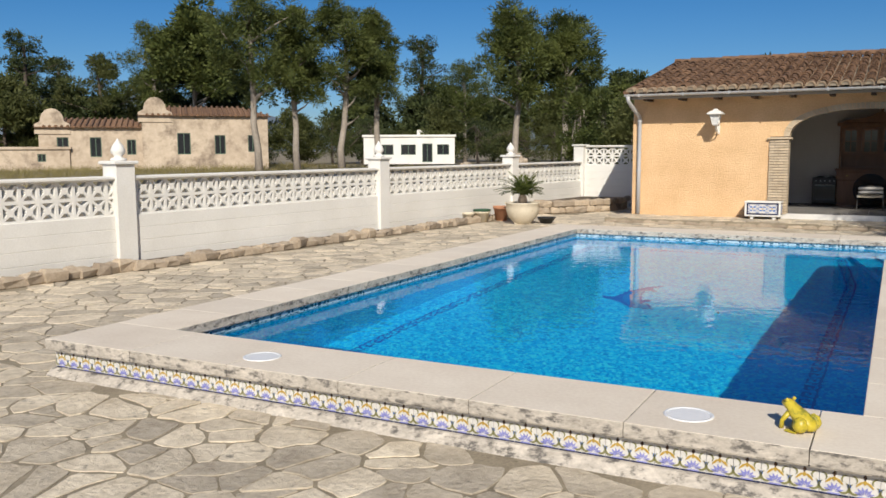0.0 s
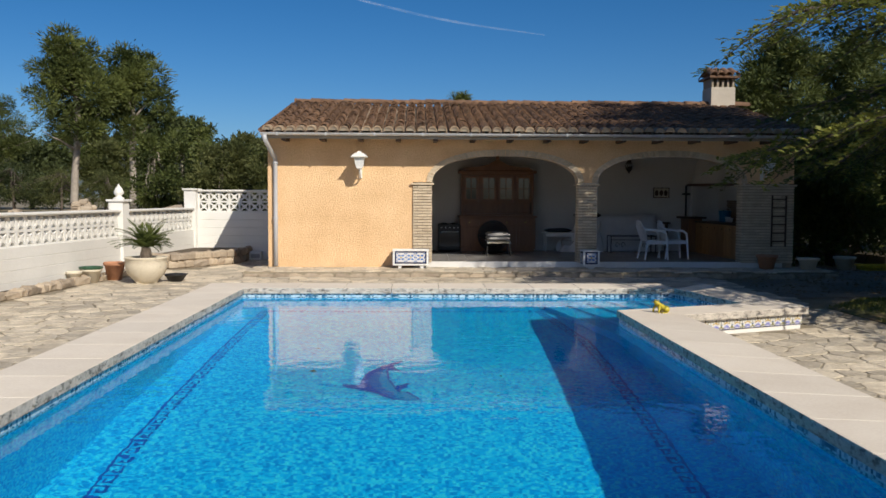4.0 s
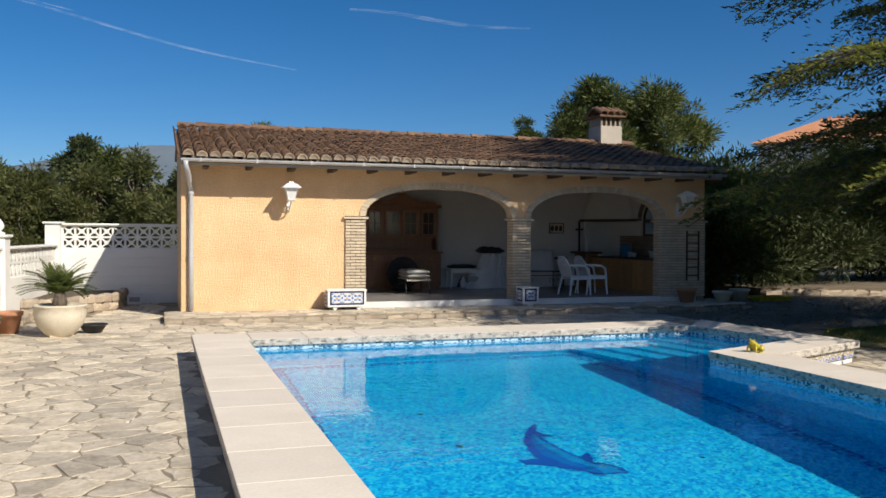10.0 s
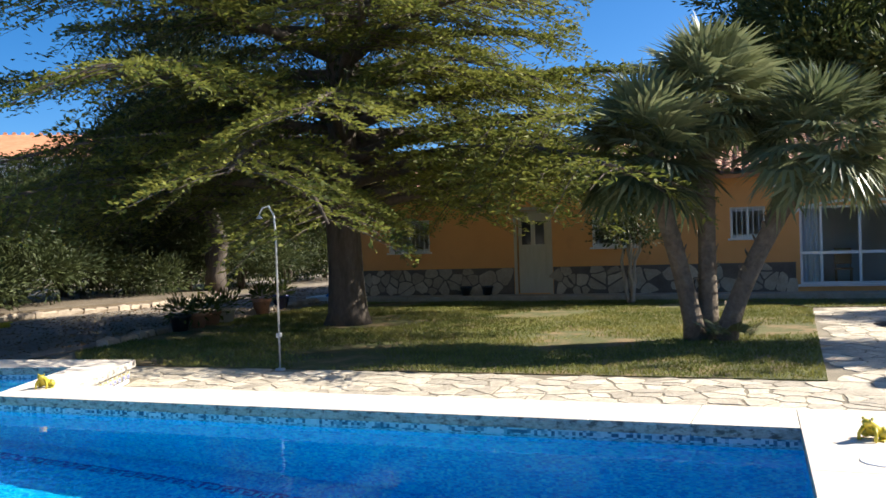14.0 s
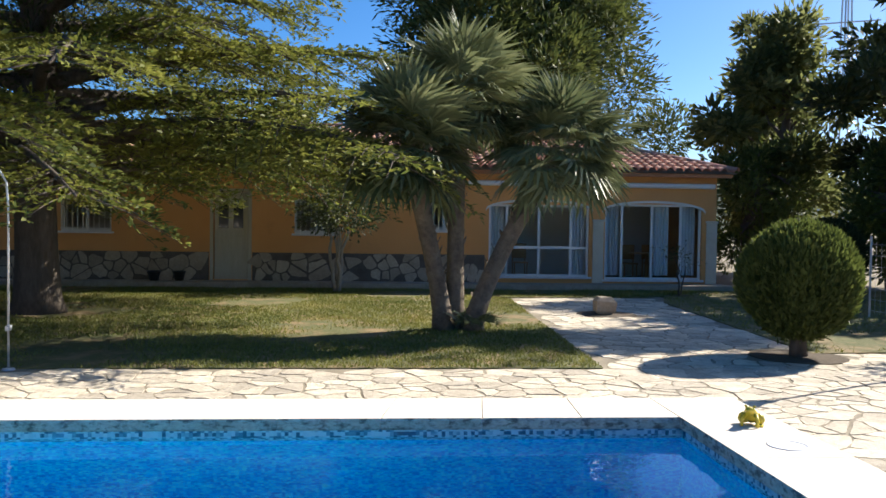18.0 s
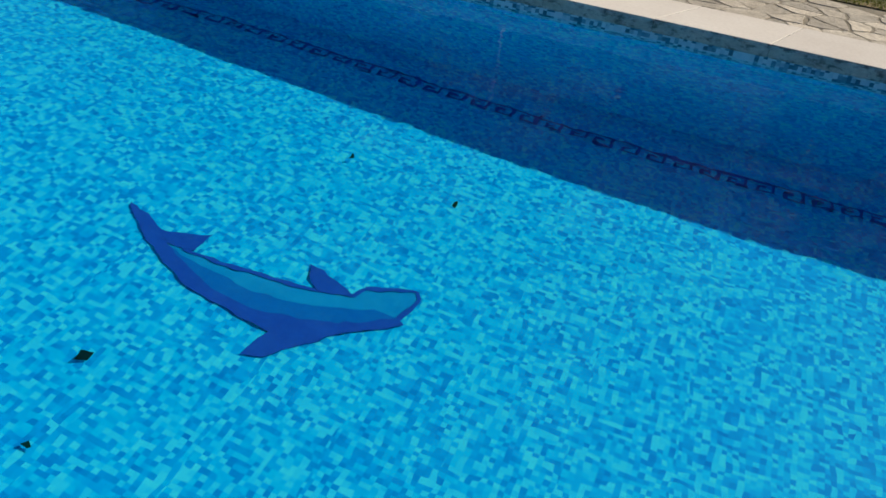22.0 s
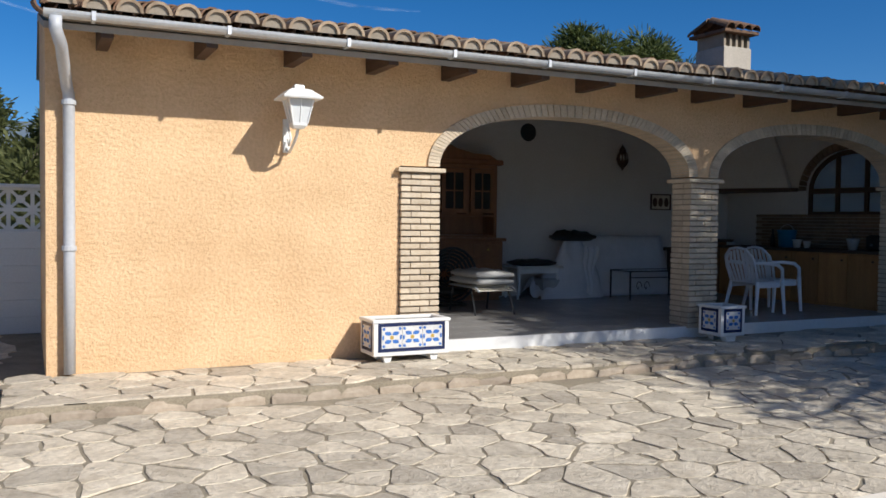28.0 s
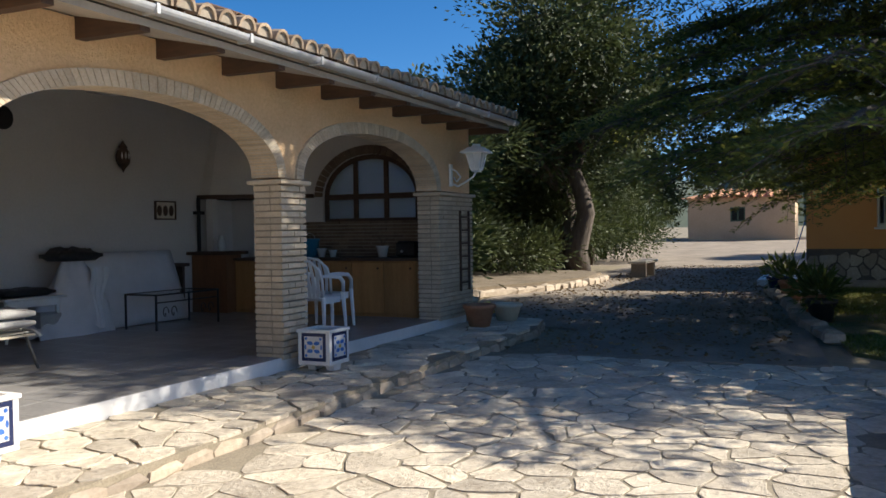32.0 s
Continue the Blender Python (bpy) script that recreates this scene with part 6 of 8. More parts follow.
part("cage", Geo().lathe([(0.0, -0.20), (0.02, -0.16), (0.08, -0.08), (0.10, 0.0), (0.08, 0.08), (0.05, 0.12), (0.06, 0.14), (0.02, 0.20), (0.0, 0.24)], 10, (0, -0.11, 0)), WOOD_DARK, wl2)
for i in range(5):
    part("window_slot", Geo().lathe([(0.002, -0.05), (0.015, 0), (0.002, 0.05)], 6, (0.095 * math.cos(-0.5 - 0.5 * i), -0.11 + 0.095 * math.sin(-0.5 - 0.5 * i), 0.02)), WHITE_GLAZE, wl2)
part("bracket", Geo().box(-0.02, -0.06, -0.05, 0.02, 0.0, 0.05), WOOD_DARK, wl2)
pt = thing("tile_picture", "framed tile picture on the back wall", "picture", at=(9.28, YB, 1.66))
part("frame", frame_box(Geo(), 0, -0.03, 0, 0.42, -0.002, 0.27, 0.02), WOOD_DARK, pt)
part("tiles", Geo().box(0.02, -0.015, 0.02, 0.40, -0.003, 0.25), CREAM_POT, pt)
for i in range(3):
    part("motif", Geo().prism(lobe(0.09 + 0.12 * i, 0.13, 0.05, 0.08, 8), -0.019, -0.0155, 1), WOOD_DARK, pt)
pd = thing("pendant_lamp", "white scalloped pendant lamp with a dark crown under the ceiling", "lamp", at=(5.74, 1.20, 2.74))
part("shade", Geo().lathe([(0.20, 0.0), (0.19, 0.02), (0.10, 0.08), (0.05, 0.10)], 16), WHITE_GLAZE, pd, smooth=True)
part("crown", Geo().lathe([(0.13, 0.075), (0.08, 0.12), (0.03, 0.15), (0.02, 0.20)], 12), WOOD_DARK, pd, smooth=True)
part("cord", Geo().tube([(0, 0, 0.18), (0, 0, 0.52)], 0.006, 5), BLACK_IRON, pd)
# little ladder trellis and pots by the end pier
tl = thing("trellis_ladder", "narrow dark wooden ladder trellis on the end pier", "trellis", at=(10.72, -0.075, 0.62))
for x in (0, 0.30):
    part("stile", Geo().box(x, 0, 0, x + 0.03, 0.025, 1.10, 0.003), WOOD_DARK, tl)
for i in range(6):
    part("rung", Geo().box(0.03, 0.004, 0.10 + 0.18 * i, 0.30, 0.021, 0.125 + 0.18 * i), WOOD_DARK, tl)


def flower_pot(at, r, h, mt2, label, group="flower pots", soil=True):
    ob = thing("flower_pot", label, "pot", group, at)
    part("vessel", Geo().lathe([(r * 0.62, 0), (r * 0.9, h * 0.80), (r * 1.0, h * 0.82), (r * 1.02, h * 0.98), (r * 0.98, h), (r * 0.88, h * 0.98), (r * 0.84, h * 0.8)], 20), mt2, ob, smooth=True)
    if soil:
        part("soil", Geo().lathe([(r * 0.84, h * 0.78), (r * 0.5, h * 0.84), (0, h * 0.86)], 14), SOIL, ob)
    return ob


flower_pot((10.5, -0.42, ST), 0.22, 0.30, TERRACOTTA, "round terracotta pot beside the end pier")
flower_pot((11.35, -0.50, ST), 0.22, 0.24, CREAM_POT, "wide pale pot with dry soil by the step")

# ---- trees and plants ----
def leaf_mesh(name, pos, dirs, length, width, mat_, rs, droop=0.0, flat=0.0):
    """Leaves as small folded blades: a long rhombus of four corners each."""
    n = len(pos)
    d = dirs / (np.linalg.norm(dirs, axis=1, keepdims=True) + 1e-9)
    side = np.cross(d, rs.normal(0, 1, (n, 3)) * (1 - flat) + np.array((0.0, 0.0, 2.0 * flat)))
    side /= np.linalg.norm(side, axis=1, keepdims=True) + 1e-9
    ln = (length * (0.6 + 0.8 * rs.rand(n)))[:, None]
    wd = (width * (0.6 + 0.8 * rs.rand(n)))[:, None]
    nrm = np.cross(side, d) * wd * 0.25
    v = np.stack([pos, pos + d * ln * 0.5 + side * wd * 0.5 + nrm, pos + d * ln, pos + d * ln * 0.5 - side * wd * 0.5 + nrm], 1)
    v[:, 2, 2] -= droop * ln[:, 0]
    me = bpy.data.meshes.new(name)
    me.vertices.add(4 * n)
    me.vertices.foreach_set("co", v.reshape(-1))
    me.loops.add(4 * n)
    me.loops.foreach_set("vertex_index", np.arange(4 * n))
    me.polygons.add(n)
    me.polygons.foreach_set("loop_start", np.arange(n) * 4)
    me.update(calc_edges=True)
    me.materials.append(mat_)
    return me


def clumps(rs, balls, per_m3, clump_r, leaves, shell=0.55):
    """Leaf positions in clumps that fill ellipsoids unevenly, denser towards the outside."""
    pos, dirs = [], []
    for cx, cy, cz, rx, ry, rz in balls:
        n = max(4, int(per_m3 * 4.19 * rx * ry * rz))
        u = rs.normal(0, 1, (n, 3))
        u /= np.linalg.norm(u, axis=1, keepdims=True)
        r = (shell + (1 - shell) * rs.rand(n)) * (0.85 + 0.3 * rs.rand(n))
        c = u * r[:, None] * (rx, ry, rz) + (cx, cy, cz)
        k = rs.normal(0, clump_r, (n, leaves, 3)) * (1, 1, 0.7)
        pos.append((c[:, None] + k).reshape(-1, 3))
        dirs.append((u[:, None] * 0.8 + k / clump_r * 0.7 + (0, 0, 0.25)).reshape(-1, 3))
    return np.concatenate(pos), np.concatenate(dirs)


def limb_path(rs, a, b, n=5, wob=0.12):
    a, b = Vector(a), Vector(b)
    L = (b - a).length
    return [a.lerp(b, i / n) + Vector((rs.normal(0, wob), rs.normal(0, wob), rs.normal(0, wob * 0.4))) * L * 0.25 * (1 if 0 < i < n else 0) for i in range(n + 1)]


def tree(name, label, at, trunk_h, r, balls, mat_, bark, seed, leaf=(0.22, 0.07), per_m3=2.0, clump_r=0.35, leaves=14, stems=1, shell=0.5, lean=(0, 0), group=""):
    """A tapered trunk, limbs that reach into the crown, and a crown of leaf clumps."""
    rs = np.random.RandomState(seed)
    ob = thing(name, label, "tree", group, at)
    g = Geo()
    tops = []
    for s in range(stems):
        a = 2 * math.pi * s / stems + rs.rand()
        base = Vector((0.25 * r * math.cos(a) * 3, 0.25 * r * math.sin(a) * 3, 0)) if stems > 1 else Vector((0, 0, 0))
        top = Vector((lean[0] + (0.35 * math.cos(a) * trunk_h * 0.5 if stems > 1 else 0), lean[1] + (0.35 * math.sin(a) * trunk_h * 0.5 if stems > 1 else 0), trunk_h))
        p = limb_path(rs, base, top, 6, 0.10 if trunk_h < 4 else 0.035)
        g.tube(p, [r * 1.35, r * 1.05, r * 0.95, r * 0.88, r * 0.8, r * 0.7, r * 0.6], 9)
        tops.append((p[4], p[-1]))
    part("trunk", g, bark, ob, smooth=True)
    g = Geo()
    for i, b in enumerate(balls[::max(1, len(balls) // 14)]):
        o = tops[i % len(tops)][i % 2]
        if trunk_h > 4.5:
            fz = min(0.95, max(0.3, (b[2] - 0.22 * math.hypot(b[0], b[1]) - 0.8) / trunk_h))
            o = Vector((lean[0] * fz, lean[1] * fz, trunk_h * fz))
        for k in range(1 if trunk_h > 4.5 else 2):
            end = Vector(b[:3]) + Vector((rs.normal(0, 0.3) * b[3], rs.normal(0, 0.3) * b[4], rs.normal(0, 0.3) * b[5]))
            g.tube(limb_path(rs, o, end, 4), [r * 0.45, r * 0.35, r * 0.24, r * 0.15, r * 0.06], 6)
    tagged(part("limb", g, bark, ob, smooth=True), kind="stuff")
    pos, dirs = clumps(rs, balls, per_m3, clump_r, leaves, shell)
    part("crown", leaf_mesh("crown", pos, dirs, leaf[0], leaf[1], mat_, rs), mat_, ob)
    return ob


def pine_balls(rs, h, w, low):
    """Rounded tufts of an Aleppo pine crown: many small puffs on ascending limbs, with gaps between."""
    out = []
    n = 13
    for i in range(n):
        a, f = i * 2.4 + rs.normal(0, 0.3), (i + 0.5) / n
        z = low + (h - low) * (0.05 + 0.87 * f)
        rad = w * 0.5 * (0.55 + 0.45 * math.sin(math.pi * min(1, f * 0.85 + 0.12))) * (0.7 + 0.4 * rs.rand())
        rad *= 1 - 0.55 * max(0, f - 0.6) / 0.4
        cx, cy = 0.62 * rad * math.cos(a), 0.62 * rad * math.sin(a)
        for k in range(6):
            q, b = rad * 0.42 * rs.rand() ** 0.5, rs.rand() * 6.283
            s = w * (0.055 + 0.05 * rs.rand())
            out.append((cx + q * math.cos(b), cy + q * math.sin(b), z + rs.normal(0, 0.045) * h, s * 1.15, s * 1.15, s * 0.8))
    return out


FAR = [
    (-54.5, 24.4, 11.1, 5.8, 'D'), (-56.8, 29.4, 10.0, 5.2, 'D'), (-47.1, 25.5, 9.3, 5.4, 'O'), (-43.2, 26.8, 11.0, 5.4, 'P'), (-39.7, 27.4, 12.1, 6.6, 'P'),
    (-33.9, 27.2, 12.7, 6.6, 'P'), (-32.4, 29.6, 11.8, 4.0, 'P'), (-30.4, 32.3, 12.2, 6.4, 'P'), (-29.3, 35.4, 11.9, 4.0, 'P'), (-24.3, 33.6, 9.9, 4.8, 'C'),
    (-20.8, 33.2, 7.5, 4.2, 'P'), (-15.8, 30.0, 10.4, 5.0, 'P'), (-13.2, 32.1, 9.8, 4.8, 'P'), (-8.6, 27.2, 5.1, 2.8, 'P'), (-8.7, 25.3, 4.7, 2.6, 'P'),
    (-8.0, 26.5, 5.4, 1.8, 'P'), (-4.9, 21.0, 4.2, 3.2, 'O'), (-2.9, 19.3, 4.2, 2.4, 'O'), (-10.4, 26.6, 5.1, 2.4, 'P'), (-9.6, 28.8, 5.5, 1.8, 'P'),
    (-7.1, 24.2, 4.2, 2.4, 'P'), (-5.6, 20.5, 4.0, 2.9, 'O'), (-2.2, 20.7, 5.0, 2.2, 'P'), (-1.0, 18.2, 4.8, 2.4, 'O'), (0.5, 12.8, 3.8, 2.4, 'O'),
    (20.7, 22.7, 9.4, 5.2, 'P'), (24.2, 23.1, 9.5, 5.8, 'P'), (6.5, 42.4, 8.9, 2.6, 'P'), (23.5, 37.9, 8.9, 2.6, 'P'), (36.0, -19.2, 14.0, 16.0, 'P'),
    (27.0, -26.4, 8.8, 5.0, 'W'), (30.5, -27.8, 9.2, 4.0, 'W'), (22.4, -28.6, 10.0, 5.0, 'D'), (17.8, -28.0, 11.0, 5.4, 'D'), (24.8, -24.6, 4.2, 3.4, 'G'), (20.6, -26.5, 4.2, 2.6, 'G'),
    (-61.0, 30.0, 10.0, 6.0, 'D'), (-64.0, 20.0, 9.5, 6.0, 'D'), (-19.0, 40.0, 6.0, 5.0, 'P'), (-27.0, 42.0, 6.5, 5.5, 'P'), (-6.5, 33.0, 4.6, 4.0, 'P'), (33.0, 12.0, 8.0, 6.0, 'D'), (41.0, -9.0, 7.0, 5.0, 'P'), (46.0, 10.0, 7.5, 6.0, 'P'), (66.0, -6.5, 9.0, 9.0, 'D'), (68.0, 1.5, 9.5, 9.0, 'D'), (64.0, 9.0, 8.5, 8.0, 'D'), (45.0, 6.5, 6.5, 5.5, 'D'), (70.0, -13.0, 8.0, 8.0, 'D'),
]
# belt of trees closing the view beyond the villa
belt = random.Random(77)
for k in range(17):
    b_a = -76 + 4.3 * k
    if not -40 < b_a < -36:
        d_ = belt.uniform(108, 122)
        FAR.append((5.6 + d_ * math.sin(radians(b_a)), -20.3 + d_ * math.cos(radians(b_a)), belt.uniform(8, 12), belt.uniform(10, 13), belt.choice('DOC')))

for k in range(13):
    b_a, d_ = -47 + 2.4 * k, belt.uniform(98, 108)
    FAR.append((5.6 + d_ * math.sin(radians(b_a)), -20.3 + d_ * math.cos(radians(b_a)), belt.uniform(4.0, 6.5), belt.uniform(5.5, 8.0), 'O' if k % 3 else 'D'))

KIND = {
    'P': ("pine_tree", "tall pine with bare limbs and tufted needle crown", PINE, BARK_PALE),
    'C': ("pine_tree", "dense dark pine clothed with ivy", DARK_LEAF, BARK),
    'D': ("evergreen_tree", "dark dense evergreen tree at the garden edge", DARK_LEAF, BARK),
    'O': ("shrub_tree", "bushy olive-green tree beyond the wall", OLIVE_LEAF, BARK),
    'W': ("pepper_tree", "drooping grey-green pepper tree", OLIVE_LEAF, BARK),
    'G': ("citrus_tree", "rounded green tree with dense leaves", GREEN_LEAF, BARK),
}
for i, (x, y, h, w, k) in enumerate(FAR):
    grow = 1.55 if i < 5 or i in (36, 37) else (1.9 if i in (9, 10, 38, 39) else 1.0)
    x, y, h, w = 5.6 + (x - 5.6) * grow, -20.3 + (y + 20.3) * grow, 1.7 + (h - 1.7) * grow, w * grow
    nm, lab, mt, bk = KIND[k]
    rs = np.random.RandomState(100 + i)
    low = h * (0.46 if k == 'P' and h > 7 else 0.12)
    if x > 30 and k == 'P':
        low = h * 0.3
    balls = pine_balls(rs, h, w * 1.08, low)
    vol = sum(4.19 * b[3] * b[4] * b[5] for b in balls)
    near = h < 6
    want = 80000 if w > 15 else ((22000 if k == "P" else 12000) if not near else 7000)
    lv = 10
    big = w > 9.5
    tree(nm, lab, (x, y, G - 0.05), h * 0.86, 0.030 * h ** 0.75 + 0.03, balls, mt, bk, 200 + i, (0.34 if w > 15 else 0.55 if big else (0.30 if not near else 0.19), (0.09 if w > 15 else 0.22) if big else (0.06 if k == "P" and not near else 0.13 if not near else 0.07)), want / lv / vol, 0.16 if not big else 0.26, lv, 1, 0.55,
         (rs.normal(0, 0.25), rs.normal(0, 0.25)), "background trees")

# the cedar on the lawn
CX, CY = 14.75, -7.5
rs = np.random.RandomState(11)
cedar = thing("cedar_tree", "huge spreading cedar with layered flat sprays of needles", "tree", at=(CX, CY, G))
trunk = [(0, 0, -0.05), (0.02, 0, 0.25), (0.03, 0.02, 1.0), (-0.03, 0.04, 2.4), (0.04, 0.0, 4.5), (0, 0.05, 7.0), (0.05, 0, 9.5), (0, 0, 12.0)]
part("trunk", Geo().tube(trunk, [0.52, 0.40, 0.35, 0.33, 0.29, 0.22, 0.13, 0.03], 14), BARK, cedar, "dark ridged trunk", smooth=True)
pos, dirs = [], []
boughs = Geo()
ga = 2.39996
for i in range(106):
    f = i / 105
    z = 2.10 + 10.5 * f ** 1.35
    a = ga * i + rs.normal(0, 0.18)
    west = max(0.0, math.cos(a - radians(184))) ** 3
    L = (5.7 + 1.0 * min(1.0, f / 0.2)) * (1 - f) ** 0.6 + 0.7
    L *= 0.74 + 0.32 * rs.rand() + (0.26 * west if 0.06 < f < 0.7 else 0.0)
    rise = 0.30 + 0.10 * L * (1.0 - 0.5 * f) + rs.normal(0, 0.12)
    sag = (0.36 + 0.16 * west if f < 0.35 else 0.28) * (0.7 + 0.6 * rs.rand()) * (L / 6) ** 1.4
    p = []
    for s in range(9):
        t = s / 8
        aa = a + 0.10 * math.sin(3 * t + i)
        p.append(Vector((L * t * math.cos(aa), L * t * math.sin(aa), z + rise * (1.7 * t - 0.7 * t * t) - 2.2 * sag * t ** 2.2)))
    r0 = 0.035 + 0.016 * L
    boughs.tube(p, [r0 * (1 - 0.86 * s / 8) for s in range(9)], 6)
    nsec = int(9 + 5.2 * L)
    for k in range(nsec):
        t = 0.24 + 0.76 * (k + 0.6 * rs.rand()) / nsec
        j = min(7, int(t * 8))
        q = p[j].lerp(p[j + 1], t * 8 - j)
        out = (p[j + 1] - p[j]).normalized()
        lat_ = Vector((-out.y, out.x, 0)).normalized() * (1 if k % 2 else -1)
        reach = (0.20 + 1.25 * math.sin(math.pi * min(1.0, 0.18 + 0.82 * (1 - t)))) * (0.65 + 0.6 * rs.rand()) * min(1.15, L / 4.5)
        d2 = (lat_ * 0.82 + out * 0.62 + Vector((0, 0, rs.normal(0.02, 0.10)))).normalized()
        tip = q + d2 * reach + Vector((0, 0, -0.20 * reach * reach))
        boughs.tube([q, q.lerp(tip, 0.5) + Vector((0, 0, 0.05 * reach)), tip], [0.013, 0.009, 0.003], 4, False)
        nt3 = max(4, int(reach / 0.09))
        u = (np.arange(nt3) + rs.rand(nt3)) / nt3
        q_, t_ = np.array(q), np.array(tip)
        base = q_ + (t_ - q_) * u[:, None]
        base[:, 2] += 0.20 * reach * u * (1 - u)
        sgn = np.where(np.arange(nt3) % 2, 1.0, -1.0)[:, None]
        dn = np.array(d2)
        ln = np.array((-dn[1], dn[0], 0.0))
        d3 = dn * 0.75 + ln * sgn * (0.65 + 0.2 * rs.rand(nt3, 1)) + rs.normal(0, 0.16, (nt3, 3)) + (0, 0, 0.03)
        d3 /= np.linalg.norm(d3, axis=1, keepdims=True)
        l3 = (0.16 + 0.22 * rs.rand(nt3, 1)) * (1.15 - 0.5 * u[:, None])
        m = 6
        w_ = (np.arange(m) + 0.5) / m
        c = base[:, None] + d3[:, None] * (l3[:, None] * w_[None, :, None])
        c = c + rs.normal(0, 0.010, c.shape)
        c[:, :, 2] -= 0.05 * w_[None, :] ** 2
        dd = d3[:, None] * 0.85 + rs.normal(0, 0.34, c.shape) * (1, 1, 0.6) + (0, 0, 0.08)
        pos.append(c.reshape(-1, 3))
        dirs.append(dd.reshape(-1, 3))
# inner clumps take a darker leaf colour in place of the crown's own shade
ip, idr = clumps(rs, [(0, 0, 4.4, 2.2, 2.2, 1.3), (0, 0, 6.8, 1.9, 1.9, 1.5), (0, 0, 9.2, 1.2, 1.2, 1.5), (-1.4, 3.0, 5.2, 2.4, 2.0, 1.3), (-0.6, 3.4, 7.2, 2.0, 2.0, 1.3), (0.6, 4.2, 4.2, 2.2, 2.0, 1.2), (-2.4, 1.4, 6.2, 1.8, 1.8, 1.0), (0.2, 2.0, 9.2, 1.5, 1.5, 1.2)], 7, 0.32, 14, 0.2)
tagged(part("inner_foliage", leaf_mesh("inner_foliage", ip, idr, 0.14, 0.035, DARK_LEAF, rs), DARK_LEAF, cedar, "inner needles coloured dark for the crown's shade"), kind="stuff")
tagged(part("bough", boughs, BARK, cedar, smooth=True), kind="stuff")
part("needles", leaf_mesh("needles", np.concatenate(pos), np.concatenate(dirs), 0.105, 0.043, CEDAR, rs, 0.05, 0.55), CEDAR, cedar, "yellow-green needle sprays")

# the holm oak and shrubs beyond the porch
tree("holm_oak", "dark holm oak with two leaning trunks in a stone ring", (24.2, 2.1, G + 0.15), 3.4, 0.30,
     [(-0.5, 0.9, 3.6, 2.6, 2.0, 1.1), (2.0, 1.6, 3.4, 2.4, 2.0, 1.1), (-2.6, 1.4, 3.5, 2.0, 1.8, 1.1), (0, 0, 5.5, 3.6, 3.6, 2.0), (-2.2, 0.8, 4.6, 2.4, 2.4, 1.6), (2.3, -0.6, 4.8, 2.6, 2.4, 1.7), (0.5, 2.2, 5.0, 2.6, 2.4, 1.8), (-0.6, -2.0, 4.6, 2.3, 1.7, 1.3), (0, 0.4, 7.4, 2.6, 2.6, 1.7), (-1.6, -0.8, 6.4, 2.0, 2.0, 1.5), (-3.2, -0.4, 6.6, 1.6, 1.8, 1.4)],
     DARK_LEAF, BARK, 61, (0.17, 0.08), 5.0, 0.26, 22, 2, 0.3)
for i, (x, y, h, w, mt, lab) in enumerate((
        (13.2, 2.3, 3.3, 2.2, GREEN_LEAF, "oleander with pale sunlit leaves beside the porch"), (14.6, 3.9, 3.8, 2.8, DARK_LEAF, "tall dark hedge shrub"), (16.4, 4.4, 3.8, 3.0, DARK_LEAF, "tall dark hedge shrub"),
        (18.6, 5.2, 4.2, 3.2, DARK_LEAF, "tall dark hedge shrub"), (21.4, 6.0, 4.4, 3.6, DARK_LEAF, "tall dark hedge shrub"), (25.0, 6.6, 4.2, 3.8, DARK_LEAF, "tall dark hedge shrub"), (29.0, 7.0, 4.6, 4.0, DARK_LEAF, "tall dark hedge shrub"),
        (22.5, 4.4, 3.6, 3.2, DARK_LEAF, "tall dark hedge shrub"), (25.5, 4.2, 3.6, 3.4, DARK_LEAF, "tall dark hedge shrub"), (28.5, 3.9, 3.8, 3.4, DARK_LEAF, "tall dark hedge shrub"), (31.5, 3.6, 4.4, 3.6, DARK_LEAF, "tall dark hedge shrub"), (36.0, 4.2, 5.0, 4.0, DARK_LEAF, "tall dark hedge shrub"),
        (12.8, 5.4, 3.4, 2.6, DARK_LEAF, "tall dark hedge shrub"), (34.0, 5.5, 3.2, 3.0, GREEN_LEAF, "leafy green shrub by the drive"))):
    rs = np.random.RandomState(300 + i)
    balls = [(rs.normal(0, 0.22) * w, rs.normal(0, 0.22) * w, h * (0.22 + 0.6 * k / 6), w * (0.36 + 0.1 * rs.rand()), w * (0.36 + 0.1 * rs.rand()), h * 0.17) for k in range(7)]
    vol = sum(4.19 * b[3] * b[4] * b[5] for b in balls)
    tree("shrub", lab, (x, y, G), h * 0.6, 0.06, balls, mt, BARK, 320 + i, (0.17, 0.05), 1100 / vol, 0.22, 14, 3, 0.45, group="hedge")


# fan palms
def fan_leaf(rs_, n=22, R=0.62):
    """A fan of narrow pleated segments on a stalk along +y."""
    g = Geo()
    g.add([(-0.012, 0, 0), (0.012, 0, 0), (0.008, 0.55, 0.05), (-0.008, 0.55, 0.05)], [(0, 1, 2, 3)])
    for i in range(n):
        a = radians(-118 + 236 * i / (n - 1))
        c, s = math.sin(a), math.cos(a)
        Rr = R * (0.82 + 0.18 * math.cos(a)) * rs_.uniform(0.92, 1.05)
        w = 0.026
        px, py = s * w, -c * w
        z1, z2 = 0.05 + 0.03, 0.05 - 0.05 * Rr - rs_.uniform(0.0, 0.12)
        g.add([(0, 0.55, 0.05), (c * Rr * 0.55 + px, 0.55 + s * Rr * 0.55 + py, z1), (c * Rr, 0.55 + s * Rr, z2), (c * Rr * 0.55 - px, 0.55 + s * Rr * 0.55 - py, z1 - 0.02)], [(0, 1, 2, 3)])
    return g


